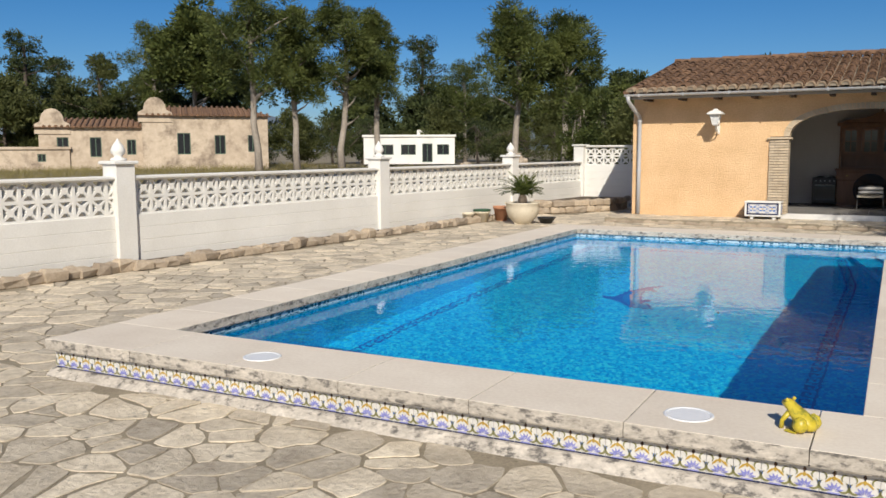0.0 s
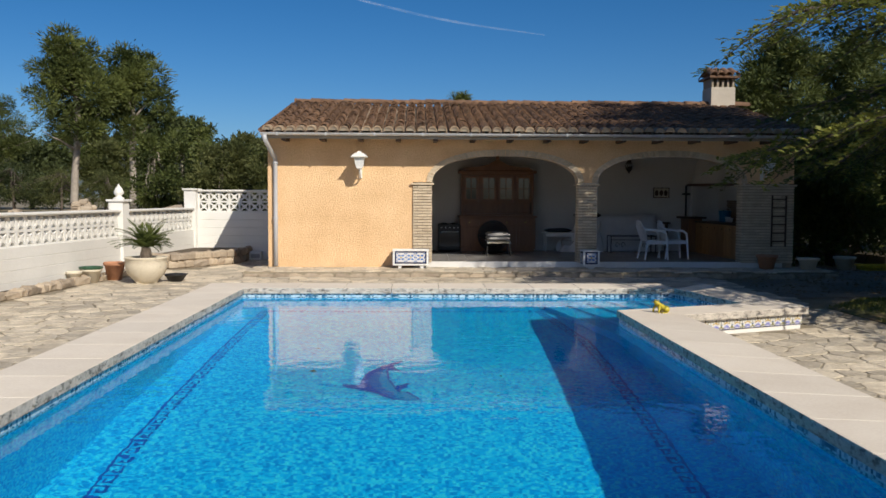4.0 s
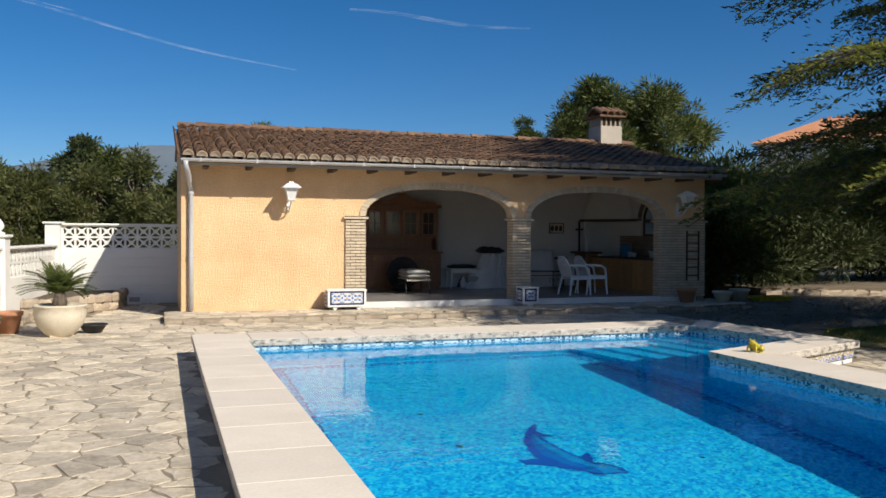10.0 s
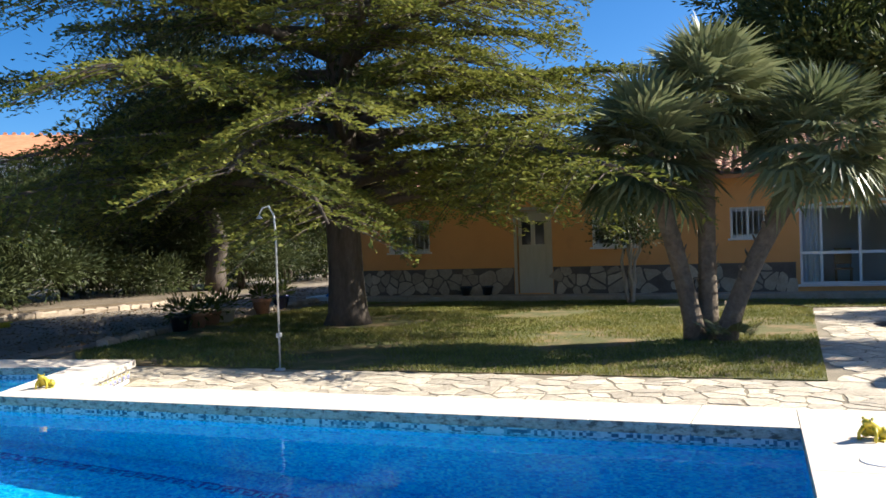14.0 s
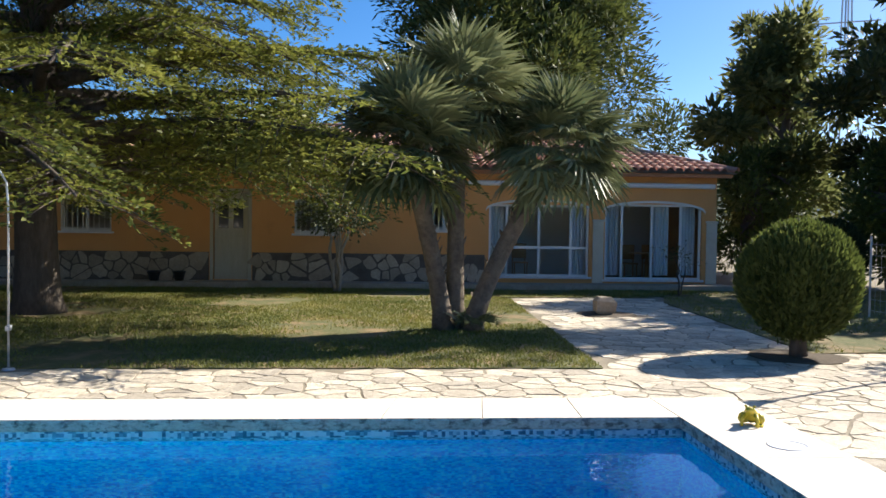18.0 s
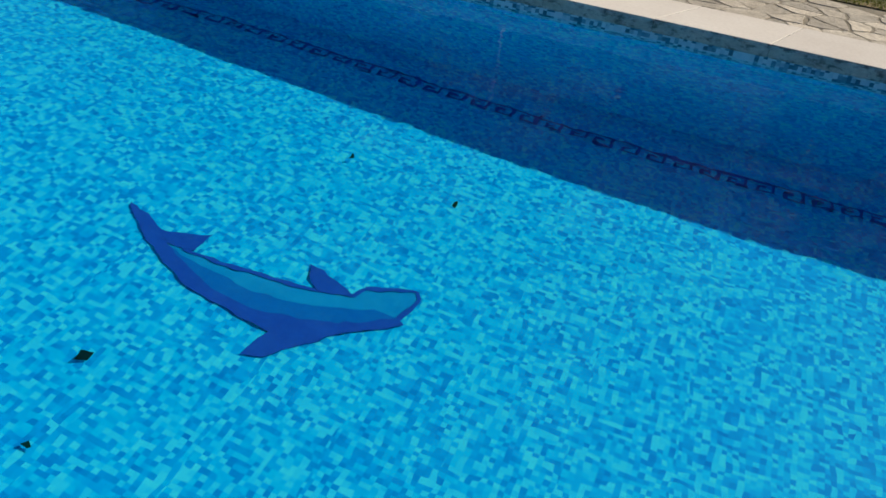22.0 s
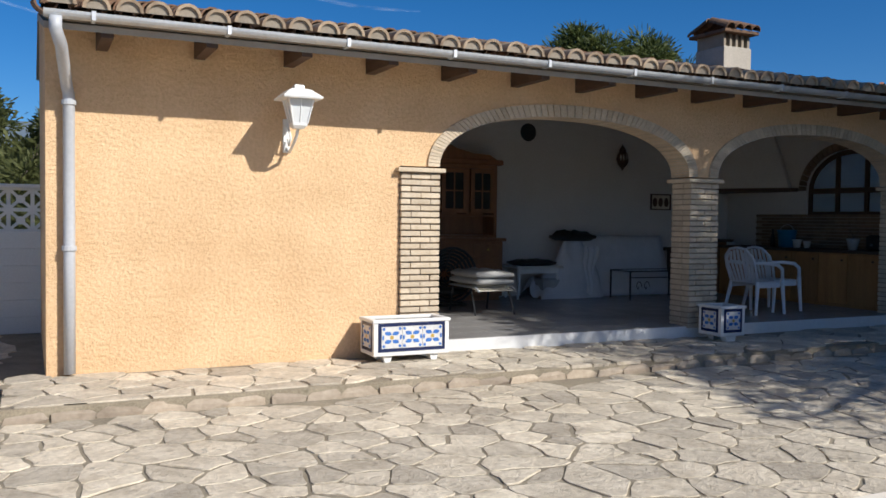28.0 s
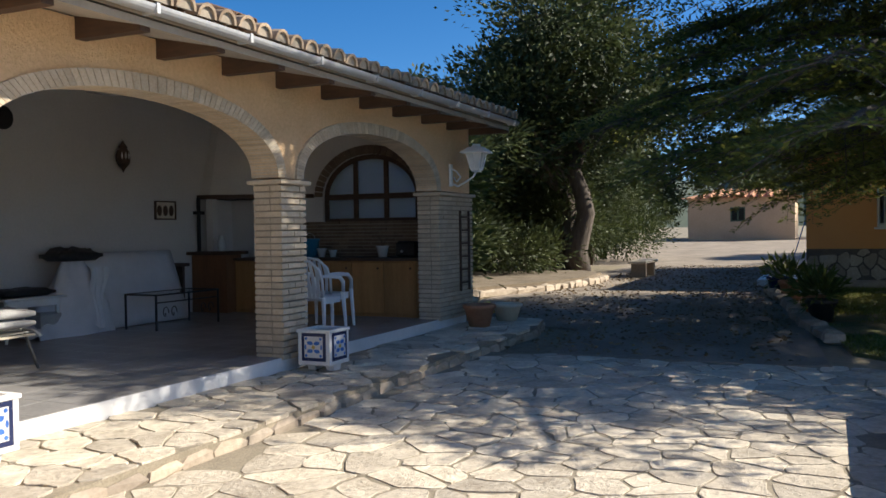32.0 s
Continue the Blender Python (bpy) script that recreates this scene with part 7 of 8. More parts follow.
fan_rs = random.Random(4)
fans = []
for i in range(5):
    me = fan_leaf(fan_rs).mesh("palm_leaf")
    me.materials.append(PALM_LEAF)
    fans.append(me)


def palm(at, lean, h, label, seed, count=62, size=1.0):
    ob = thing("fan_palm", label, "palm", "fan palms", at)
    rs_ = random.Random(seed)
    pts = [(lean[0] * (t ** 1.3), lean[1] * (t ** 1.3), h * t) for t in (0, 0.1, 0.25, 0.45, 0.65, 0.85, 1.0)]
    part("trunk", Geo().tube(pts, [0.19, 0.15, 0.135, 0.13, 0.135, 0.15, 0.13], 12), PALM_BARK, ob, smooth=True)
    g = Geo()
    for i in range(60):
        t = rs_.uniform(0.08, 1.0)
        a = i * 2.4
        c = Vector((lean[0] * t ** 1.3, lean[1] * t ** 1.3, h * t))
        o = Vector((math.cos(a), math.sin(a), 0))
        q = Vector((-o.y, o.x, 0)) * 0.05
        b = c + o * 0.12
        g.add([b - q, b + q, b + o * 0.05 + q * 0.4 + Vector((0, 0, 0.11)), b + o * 0.05 - q * 0.4 + Vector((0, 0, 0.11))], [(0, 1, 2, 3)])
    tagged(part("leaf_base", g, PALM_BARK, ob), kind="stuff")
    top = Matrix.Translation((lean[0], lean[1], h))
    for i in range(count):
        f = i / count
        elev = 82 - 135 * f ** 0.85 + rs_.uniform(-8, 8)
        m = top @ Matrix.Rotation(i * 2.39996 + rs_.uniform(-0.2, 0.2), 4, "Z") @ Matrix.Rotation(radians(elev), 4, "X") @ Matrix.Rotation(rs_.uniform(-0.35, 0.35), 4, "Y")
        part("palm_leaf", rs_.choice(fans), PALM_LEAF, ob, m=m @ Matrix.Scale(size * rs_.uniform(0.9, 1.15), 4))


palm((12.55, -14.30, G), (-0.35, 0.62, ), 2.75, "leaning fan palm with a shaggy trunk on the lawn", 1, 72, 1.12)
palm((12.7, -14.48, G), (0.15, -0.02), 3.55, "upright fan palm, the tallest of the clump", 2, 66, 1.1)
palm((12.5, -14.72, G), (0.10, -1.35), 2.80, "fan palm leaning towards the path", 3, 72, 1.1)
sh = thing("palm_shoots", "young fan palm shoots at the foot of the palms", "palm", at=(12.35, -14.8, G))
for i in range(9):
    part("palm_leaf", fans[i % 5], PALM_LEAF, sh, m=Matrix.Translation((0.1 * math.cos(i), 0.15 * math.sin(i), 0)) @ Matrix.Rotation(i * 2.4, 4, "Z") @ Matrix.Rotation(radians(40), 4, "X") @ Matrix.Scale(0.45, 4))

# clipped conifer by the path
rs = np.random.RandomState(21)
bush = thing("conifer_bush", "dense egg-shaped clipped conifer on a short stem", "bush", at=(10.0, -18.6, G))
part("trunk", Geo().tube([(0, 0, 0), (0.02, 0, 0.3), (0, 0.02, 0.8)], [0.12, 0.09, 0.07], 9), BARK, bush, smooth=True)
n = 26000
u = rs.normal(0, 1, (n, 3))
u /= np.linalg.norm(u, axis=1, keepdims=True)
hgt = u[:, 2:3] * 0.5 + 0.5
rad = (0.72 - 0.16 * (hgt - 0.45) ** 2) * (1 + 0.05 * np.sin(9 * u[:, :1] + 4 * u[:, 1:2]))
r = (0.86 + 0.16 * rs.rand(n))[:, None]
pp = np.concatenate([u[:, :2] * rad * r, 0.94 + u[:, 2:3] * 0.74 * r], 1)
part("foliage", leaf_mesh("foliage", pp, u * 0.5 + (0, 0, 0.9) + rs.normal(0, 0.25, (n, 3)), 0.085, 0.028, GREEN_LEAF, rs), GREEN_LEAF, bush)
part("core", Geo().lathe([(0.1, 0.28), (0.50, 0.55), (0.60, 1.0), (0.50, 1.35), (0.1, 1.58)], 14), DARK_LEAF, bush)

# small citrus with pale stems in front of the house
tree("citrus_tree", "small tree with pale forked stems and a dark round crown", (19.7, -12.4, G), 1.5, 0.045,
     [(0, 0, 1.95, 0.75, 0.75, 0.55), (0.3, 0.35, 1.7, 0.5, 0.5, 0.4), (-0.2, -0.4, 1.75, 0.55, 0.5, 0.4), (0, 0.1, 2.35, 0.5, 0.5, 0.35)], DARK_LEAF, BARK_PALE, 71, (0.10, 0.045), 60, 0.14, 16, 4, 0.5)
tree("rose_bush", "thin rose bush by the sunroom", (19.2, -20.4, G), 0.7, 0.018, [(0, 0, 0.85, 0.4, 0.4, 0.3), (0.1, 0.2, 1.1, 0.25, 0.25, 0.2)], OLIVE_LEAF, BARK, 72, (0.06, 0.03), 90, 0.10, 8, 3, 0.3)

# ---- distance ----
def ridge(name, dist, a0, a1, h, mat_, label, seed):
    rs_ = random.Random(seed)
    g = Geo()
    n = 60
    for i in range(n + 1):
        a = radians(a0 + (a1 - a0) * i / n)
        hh = 2.0 * h * (0.55 + 0.30 * math.sin(i * 0.21 + seed) + 0.10 * math.sin(i * 0.63) + 0.05 * rs_.random())
        for d_, z in ((dist, -5), (dist + 120, hh * 0.6), (dist + 260, hh)):
            g.v.append((d_ * math.sin(a), d_ * math.cos(a), z))
    for i in range(n):
        for k in range(2):
            g.f.append((3 * i + k, 3 * i + 3 + k, 3 * i + 4 + k, 3 * i + 1 + k))
    solid(name, g, mat_, label, "hills", "structure")


ridge("backdrop_hills", 2100, -70, 60, 120, HILL, "distant wooded hills tinted blue-grey for haze", 1)
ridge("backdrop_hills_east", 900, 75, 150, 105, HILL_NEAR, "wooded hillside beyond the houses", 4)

CLOUD, nt_, b_ = material("thin_ice_cloud")
cl_v = coords(nt_, (0.011, 0.011, 0.05), "World")
cl_t = nt_.nodes.new("ShaderNodeBsdfTransparent")
cl_m = nt_.nodes.new("ShaderNodeMixShader")
nt_.links.new(ramp(nt_, noise_of(nt_, cl_v, 1.0, 6.0, 0.7), [(0.38, (0, 0, 0)), (0.80, (0.20, 0.20, 0.20))]), cl_m.inputs[0])
nt_.links.new(cl_t.outputs[0], cl_m.inputs[1])
nt_.links.new(b_.outputs[0], cl_m.inputs[2])
nt_.links.new(cl_m.outputs[0], nt_.nodes["Material Output"].inputs[0])
b_.inputs["Base Color"].default_value = (0.85, 0.87, 0.9, 1)
b_.inputs["Roughness"].default_value = 1.0
for b0, e0, b1, e1, wid in ((-11.5, 14.2, 8.5, 10.6, 0.16), (-24.0, 17.0, -5.0, 13.3, 0.14), (12.0, 14.6, 24.0, 13.4, 0.25)):
    g = Geo()
    for k in range(25):
        t = k / 24
        b_k, e_k = radians(b0 + (b1 - b0) * t), e0 + (e1 - e0) * t + 0.12 * math.sin(7 * t)
        half = wid * (0.35 + 0.65 * math.sin(math.pi * (0.08 + 0.9 * t))) / 2
        for e in (e_k - half, e_k + half):
            g.v.append((2000 * math.sin(b_k), 2000 * math.cos(b_k), 2000 * math.tan(radians(e))))
    g.f = [(2 * k, 2 * k + 2, 2 * k + 3, 2 * k + 1) for k in range(24)]
    solid("backdrop_contrail", g, CLOUD, "thin white vapour trail high in the sky", "contrail", "structure")

# ---- garden things ----
# cycad in its big pot
cp = thing("cycad_pot", "large cream pot holding a cycad", "pot", at=(-1.80, -2.45, G))
part("vessel", Geo().lathe([(0.16, 0.0), (0.20, 0.03), (0.33, 0.18), (0.375, 0.34), (0.365, 0.44), (0.385, 0.455), (0.385, 0.48), (0.34, 0.48), (0.33, 0.42)], 28), CREAM_POT, cp, smooth=True)
part("soil", Geo().lathe([(0.33, 0.40), (0.2, 0.43), (0, 0.44)], 18), SOIL, cp)
for i in range(3):
    a = 2.1 * i
    part("foot", Geo().box(0.13 * math.cos(a) - 0.06, 0.13 * math.sin(a) - 0.06, -0.005, 0.13 * math.cos(a) + 0.06, 0.13 * math.sin(a) + 0.06, 0.04, 0.01), CREAM_POT, cp)
cy_ = thing("cycad", "stiff dark green cycad with arching leaves", "plant", at=(-1.80, -2.45, G + 0.42))
part("stem", Geo().lathe([(0.09, 0), (0.11, 0.10), (0.08, 0.22), (0.0, 0.26)], 12), PALM_BARK, cy_)


def feather(n=22, L=0.62):
    """An arching leaf with narrow leaflets along both sides."""
    g = Geo()
    pts = [Vector((0, L * t, 0.30 * t - 0.36 * t * t)) for t in [i / n for i in range(n + 1)]]
    g.tube(pts[::3], 0.006, 4, False)
    for i in range(3, n):
        p = pts[i]
        w = 0.13 * math.sin(math.pi * (i / n) ** 0.7) + 0.03
        for s in (-1, 1):
            g.add([p, p + Vector((s * w * 0.5, 0.035, 0.035)), p + Vector((s * w, 0.06, 0.03)), p + Vector((s * w * 0.5, 0.018, 0.02))], [(0, 1, 2, 3)])
    return g


fmesh = feather().mesh("cycad_leaf")
fmesh.materials.append(GREEN_LEAF)
for i in range(34):
    f = i / 34
    part("cycad_leaf", fmesh, GREEN_LEAF, cy_, m=Matrix.Translation((0, 0, 0.20)) @ Matrix.Rotation(i * 2.39996, 4, "Z") @ Matrix.Rotation(radians(62 - 62 * f), 4, "X") @ Matrix.Scale(0.85 + 0.2 * math.sin(i), 4))
bw = thing("bowl", "black plastic bowl on the paving", "bowl", at=(-1.36, -2.12, G))
part("vessel", Geo().lathe([(0.12, 0), (0.20, 0.12), (0.22, 0.125), (0.22, 0.14), (0.19, 0.135), (0.11, 0.02)], 18), BLACK_IRON, bw, smooth=True)
flower_pot((-2.98, -2.78, G), 0.14, 0.24, CREAM_POT, "pale clay pot by the wall")
fpot = flower_pot((-2.80, -2.45, G), 0.19, 0.26, CREAM_POT, "pale pot holding a green plastic bowl by the wall")
part("inset_bowl", Geo().lathe([(0.15, 0.2), (0.21, 0.27), (0.21, 0.30), (0.18, 0.30), (0.14, 0.24)], 16), surf("dark_green_plastic", (0.02, 0.06, 0.03), (0.03, 0.09, 0.05), 20, 3, 0.4, 0.02, 0.001), fpot, "dark green bowl")
flower_pot((-2.58, -1.85, G), 0.20, 0.34, TERRACOTTA, "terracotta pot by the wall")
vb = thing("vent_box", "small white box at the foot of the corner wall", "box", at=(-0.9, 3.45, G))
part("body", Geo().box(-0.15, -0.1, 0, 0.15, 0.1, 0.22, 0.01), WHITE, vb)
part("louvre", Geo().box(-0.11, -0.108, 0.06, 0.11, -0.101, 0.16), GREY_CLOTH, vb)


# frogs on the coping
def frog(at, rz, label):
    ob = thing("frog_ornament", label, "ornament", "frogs", at, rz)
    g = Geo()
    ob.matrix_world = ob.matrix_world @ Matrix.Scale(0.56, 4)
    prof_ = [(-0.15, 0.04, 0.06), (-0.11, 0.085, 0.09), (-0.04, 0.10, 0.13), (0.03, 0.09, 0.20), (0.08, 0.072, 0.27), (0.12, 0.062, 0.31), (0.17, 0.03, 0.315)]
    n = 12
    for x, r, z in prof_:
        for k in range(n):
            a = 2 * math.pi * k / n
            g.v.append((x, r * math.cos(a), z * 0.62 + r * 0.75 * math.sin(a) + 0.02))
    for i in range(len(prof_) - 1):
        for k in range(n):
            t = (k + 1) % n
            g.f.append((i * n + k, i * n + t, (i + 1) * n + t, (i + 1) * n + k))
    g.f += [tuple(reversed(range(n))), tuple(range((len(prof_) - 1) * n, len(prof_) * n))]
    g.v = [(x, y, max(0.0, z)) for x, y, z in g.v]
    part("body", g, FROG, ob, smooth=True)
    for s in (-1, 1):
        part("thigh", Geo().lathe([(0.0, -0.06), (0.05, -0.04), (0.07, 0.0), (0.05, 0.06), (0.0, 0.09)], 10, (-0.07, 0.095 * s, 0.065)), FROG, ob, smooth=True)
        part("foot", Geo().box(-0.06, 0.08 * s - 0.03, 0.0, 0.05, 0.08 * s + 0.05 * s + 0.02, 0.02, 0.006), FROG, ob)
        part("foreleg", Geo().tube([(0.07, 0.06 * s, 0.15), (0.11, 0.095 * s, 0.08), (0.12, 0.09 * s, 0.008)], [0.028, 0.02, 0.022], 8), FROG, ob, smooth=True)
        part("eye", Geo().lathe([(0.0, -0.02), (0.022, 0), (0.0, 0.022)], 8, (0.10, 0.05 * s, 0.255)), FROG, ob, smooth=True)


frog((5.95, -8.50, TOP), 200, "yellow glazed frog ornament on the coping by the steps")
frog((5.22, -15.82, TOP), 150, "yellow glazed frog ornament on the near coping")

# garden shower
sw = thing("garden_shower", "thin metal garden shower with a hooked head by the lawn", "shower", at=(9.0, -9.36, G))
part("pole", Geo().tube([(0, 0, 0), (0, 0, 1.75), (0.0, 0.02, 2.00), (-0.02, 0.08, 2.12), (-0.04, 0.16, 2.10), (-0.05, 0.20, 2.02)], 0.013, 8), METAL_GREY, sw, smooth=True)
part("rose", Geo().lathe([(0.012, 0.05), (0.03, 0.02), (0.045, 0.0)], 12, (-0.05, 0.205, 1.96)), METAL_GREY, sw)
part("tap", Geo().box(-0.04, -0.02, 0.42, 0.04, 0.02, 0.48, 0.006), METAL_GREY, sw)
part("base", Geo().lathe([(0.07, 0), (0.06, 0.02), (0.02, 0.03)], 12), METAL_GREY, sw)

# lamp post by the path
lpst = thing("garden_lamp_post", "black iron garden lamp post with a white-topped lantern", "lamp post", at=(8.57, -19.25, G))
part("post", Geo().tube([(0, 0, 0), (0, 0, 0.3), (0, 0, 1.86)], [0.035, 0.028, 0.022], 10), BLACK_IRON, lpst)
part("foot", Geo().lathe([(0.09, 0), (0.08, 0.03), (0.04, 0.06), (0.035, 0.12)], 14), BLACK_IRON, lpst, smooth=True)
part("collar", Geo().lathe([(0.022, 1.84), (0.05, 1.88), (0.06, 1.92)], 12), BLACK_IRON, lpst)
part("glass", Geo().lathe([(0.06, 1.92), (0.12, 2.15)], 4), MILK, lpst)
part("hood", Geo().lathe([(0.17, 2.15), (0.06, 2.25), (0.03, 2.26), (0.01, 2.32)], 4), BLACK_IRON, lpst)
for i in range(4):
    a = math.pi / 2 * i
    part("bar", Geo().tube([(0.062 * math.cos(a), 0.062 * math.sin(a), 1.92), (0.123 * math.cos(a), 0.123 * math.sin(a), 2.15)], 0.008, 5), BLACK_IRON, lpst)

# boulder in a ring of soil, soil ring under the conifer
rs = random.Random(44)
for nm, x, y, r in (("soil_ring", 15.0, -17.5, 0.55), ("soil_ring", 10.0, -18.6, 0.60), ("soil_ring", 19.2, -20.4, 0.5)):
    solid(nm, Geo().lathe([(r, -0.05), (r, 0.004), (r * 0.6, 0.012), (0, 0.015)], 22, (x, y, G)), SOIL, "round bed of dark soil in the paving", "bed", "structure")
bl = solid("boulder", rough_stone(rs, 0.42, 0.34, 0.32, 0.12), TAN_STONE, "rounded boulder in the middle of the path", "stone")
bl.matrix_world = pose(15.0, -17.45, G)

# fallen leaves on the drive and the paving
rsn = np.random.RandomState(91)
n = 6000
lx = 9.2 + 22 * rsn.rand(n)
ly = np.where(rsn.rand(n) < 0.8, -4.2 + 5.2 * rsn.rand(n), -4.4 + 3.0 * rsn.rand(n))
lp = np.stack([lx, ly, np.full(n, G + 0.012)], 1)
lit = new("fallen_leaves", leaf_mesh("fallen_leaves", lp, rsn.normal(0, 1, (n, 3)) * (1, 1, 0.12), 0.07, 0.035, LITTER, rsn))
tagged(lit, "dry brown leaves strewn over the drive", "leaves", kind="stuff")

# a few leaves lying on the pool floor
px_, py_ = np.array([3.98, 3.91, 2.0, 2.05, 1.65, 3.96, 3.2]), np.array([-9.85, -10.5, -8.55, -9.58, -9.73, -14.11, -13.72])
sp = np.stack([px_, py_, np.array([floor_z(v) + 0.03 for v in py_])], 1)
sunk = new("sunken_leaves", leaf_mesh("sunken_leaves", sp, rsn.normal(0, 1, (7, 3)) * (1, 1, 0.05), 0.07, 0.05, DARK_LEAF, rsn))
tagged(sunk, "dark leaves lying on the pool floor", "leaves", kind="stuff")

# planters along the lawn's far edge, with low plants
for i, (x, y, s, mt2) in enumerate(((13.35, -4.55, 0.22, BLACK_IRON), (14.0, -4.50, 0.20, TERRACOTTA), (14.55, -4.45, 0.20, TERRACOTTA), (15.1, -4.42, 0.22, CREAM_POT), (17.2, -4.0, 0.24, TERRACOTTA), (18.6, -3.7, 0.24, NAVY))):
    p = flower_pot((x, y, G), s, s * 1.5, mt2, "garden pot with a straggly plant at the lawn's edge", "lawn edge pots")
    rsn = np.random.RandomState(500 + i)
    n = 160
    u = rsn.normal(0, 1, (n, 3))
    part("plant", leaf_mesh("plant", u * (0.13, 0.13, 0.10) + (0, 0, s * 1.5 + 0.12), u + (0, 0, 0.8), 0.16, 0.045, GREEN_LEAF, rsn), GREEN_LEAF, p, "green leaves")


def stone_row(name, pts, label, hgt=1.0, step=0.26, rows=1, seed=3):
    ob = thing(name, label, "kerb", kind="structure")
    rs_ = random.Random(seed)
    pts = [Vector(p) for p in pts]
    for a, b in zip(pts, pts[1:]):
        n = max(1, round((b - a).length / step))
        for k in range(rows):
            for i in range(n):
                q = a.lerp(b, (i + 0.5 + 0.4 * (k % 2)) / n)
                m = Matrix.Translation((q.x, q.y, G - 0.03 + 0.15 * k)) @ Matrix.Rotation(math.atan2(b.y - a.y, b.x - a.x) + rs_.uniform(-0.15, 0.15), 4, "Z") @ Matrix.Diagonal((step / 0.19, 1.0, hgt * rs_.uniform(0.9, 1.1), 1))
                part("stone", rs_.choice(stone_meshes), TAN_STONE, ob, m=m)


stone_row("lawn_kerb", [(11.0, -4.75), (13.0, -4.35), (16.0, -4.0), (19.0, -3.5), (20.8, -3.5)], "rough stone edging between lawn and drive", 0.9, 0.32)
stone_row("tree_ring", [(14.5, 2.1), (16.4, 1.9), (18.6, 1.1), (20.6, 0.7), (22.4, 0.8), (23.6, 1.6), (24.2, 3.0)], "low dry-stone edging round the oak bed", 1.0, 0.32, 1, 9)
solid("oak_bed", Geo().prism([(14.5, 2.2), (16.4, 2.0), (18.6, 1.2), (20.6, 0.8), (22.4, 0.9), (23.6, 1.7), (24.2, 3.0), (24, 8), (14, 8)], G - 0.05, G + 0.20), surf("leaf_litter", (0.11, 0.085, 0.055), (0.24, 0.19, 0.13), 50, 2, 1.0, 0.8, 0.015), "earth bed strewn with leaf litter under the oak", "bed", "structure")
slab = thing("stone_bench", "low stone slab bench by the drive", "bench", at=(24.5, 0.2, G))
part("slab", Geo().box(-0.9, -0.25, 0.38, 0.9, 0.25, 0.46, 0.02), STONE, slab)
for x in (-0.7, 0.5):
    part("support", Geo().box(x, -0.2, 0, x + 0.2, 0.2, 0.38, 0.02), TAN_STONE, slab)
tray = thing("yellow_tray", "yellow plastic trough by the porch step", "trough", at=(13.5, 0.6, G))
part("vessel", Geo().box(-0.45, -0.2, 0.0, 0.45, 0.2, 0.10, 0.03).box(-0.48, -0.23, 0.10, 0.48, -0.17, 0.13).box(-0.48, 0.17, 0.10, 0.48, 0.23, 0.13), FROG, tray)
flower_pot((12.75, 0.75, G), 0.24, 0.30, CREAM_POT, "pale pot by the porch step")
solid("white_step", Geo().box(21.0, -4.05, 0, 23.5, -3.1, 0.20, 0.01), MARBLE, "white step at the side of the house", "step", "structure")
mop = thing("mop", "blue-handled mop leaning on the house corner", "mop", at=(21.15, -3.75, 0.20))
part("handle", Geo().tube([(0, 0, 0.05), (0.10, -0.38, 1.35)], 0.012, 6), BLUE_GLAZE, mop)
part("head", Geo().lathe([(0.10, 0), (0.07, 0.06), (0.02, 0.09)], 10), BLUE_GLAZE, mop)
for y in (-7.9, -8.5):
    flower_pot((21.0, y, 0.20), 0.16, 0.24, BLACK_IRON, "black pot on the step by the house wall", "house pots")
for y in (-19.0, -22.0):
    part("column", Geo().box(HX - 0.03, y - 0.12, 0.2, HX - 0.005, y + 0.16, 1.78, 0.01).box(HX - 0.05, y - 0.14, 1.78, HX - 0.005, y + 0.18, 1.84, 0.006), CREAM_POT, hs, "pale stone pier with a capital band")
# sunroom furniture seen through the glass
for i, (x, y) in enumerate(((22.6, -20.2), (22.9, -20.9), (22.7, -17.2))):
    ch_ = thing("dining_chair", "dark wooden chair inside the sunroom", "chair", "sunroom chairs", (x, y, 0.22))
    part("seat", Geo().box(-0.2, -0.2, 0.42, 0.2, 0.2, 0.46, 0.01), WOOD, ch_)
    part("backrest", Geo().box(0.17, -0.2, 0.55, 0.20, 0.2, 0.95, 0.01), WOOD, ch_)
    for sx in (-0.18, 0.16):
        for sy in (-0.18, 0.16):
            part("leg", Geo().box(sx, sy, 0, sx + 0.03, sy + 0.03, 0.95 if sx > 0 else 0.42), WOOD, ch_)
tb = thing("dining_table", "round table inside the sunroom", "table", at=(22.3, -20.6, 0.22))
part("tabletop", Geo().lathe([(0.5, 0.72), (0.5, 0.75), (0, 0.752)], 20), WOOD, tb)
part("pedestal", Geo().lathe([(0.25, 0), (0.06, 0.1), (0.05, 0.72)], 12), WOOD, tb, smooth=True)
# corner by the fence: big pot, wire fence, shrubs
flower_pot((8.9, -20.75, G), 0.25, 0.42, TERRACOTTA, "large terracotta urn by the wire fence")
fs = tree("flowering_shrub", "loose shrub with small yellow flowers by the fence", (9.3, -20.75, G), 0.9, 0.03, [(0, 0, 0.9, 0.7, 0.6, 0.6), (0.5, -0.3, 1.2, 0.6, 0.5, 0.5), (-0.5, 0.1, 0.7, 0.5, 0.5, 0.5)], OLIVE_LEAF, BARK, 81, (0.10, 0.04), 60, 0.15, 14, 4, 0.3)
rsn = np.random.RandomState(82)
u = rsn.normal(0, 1, (160, 3))
u /= np.linalg.norm(u, axis=1, keepdims=True)
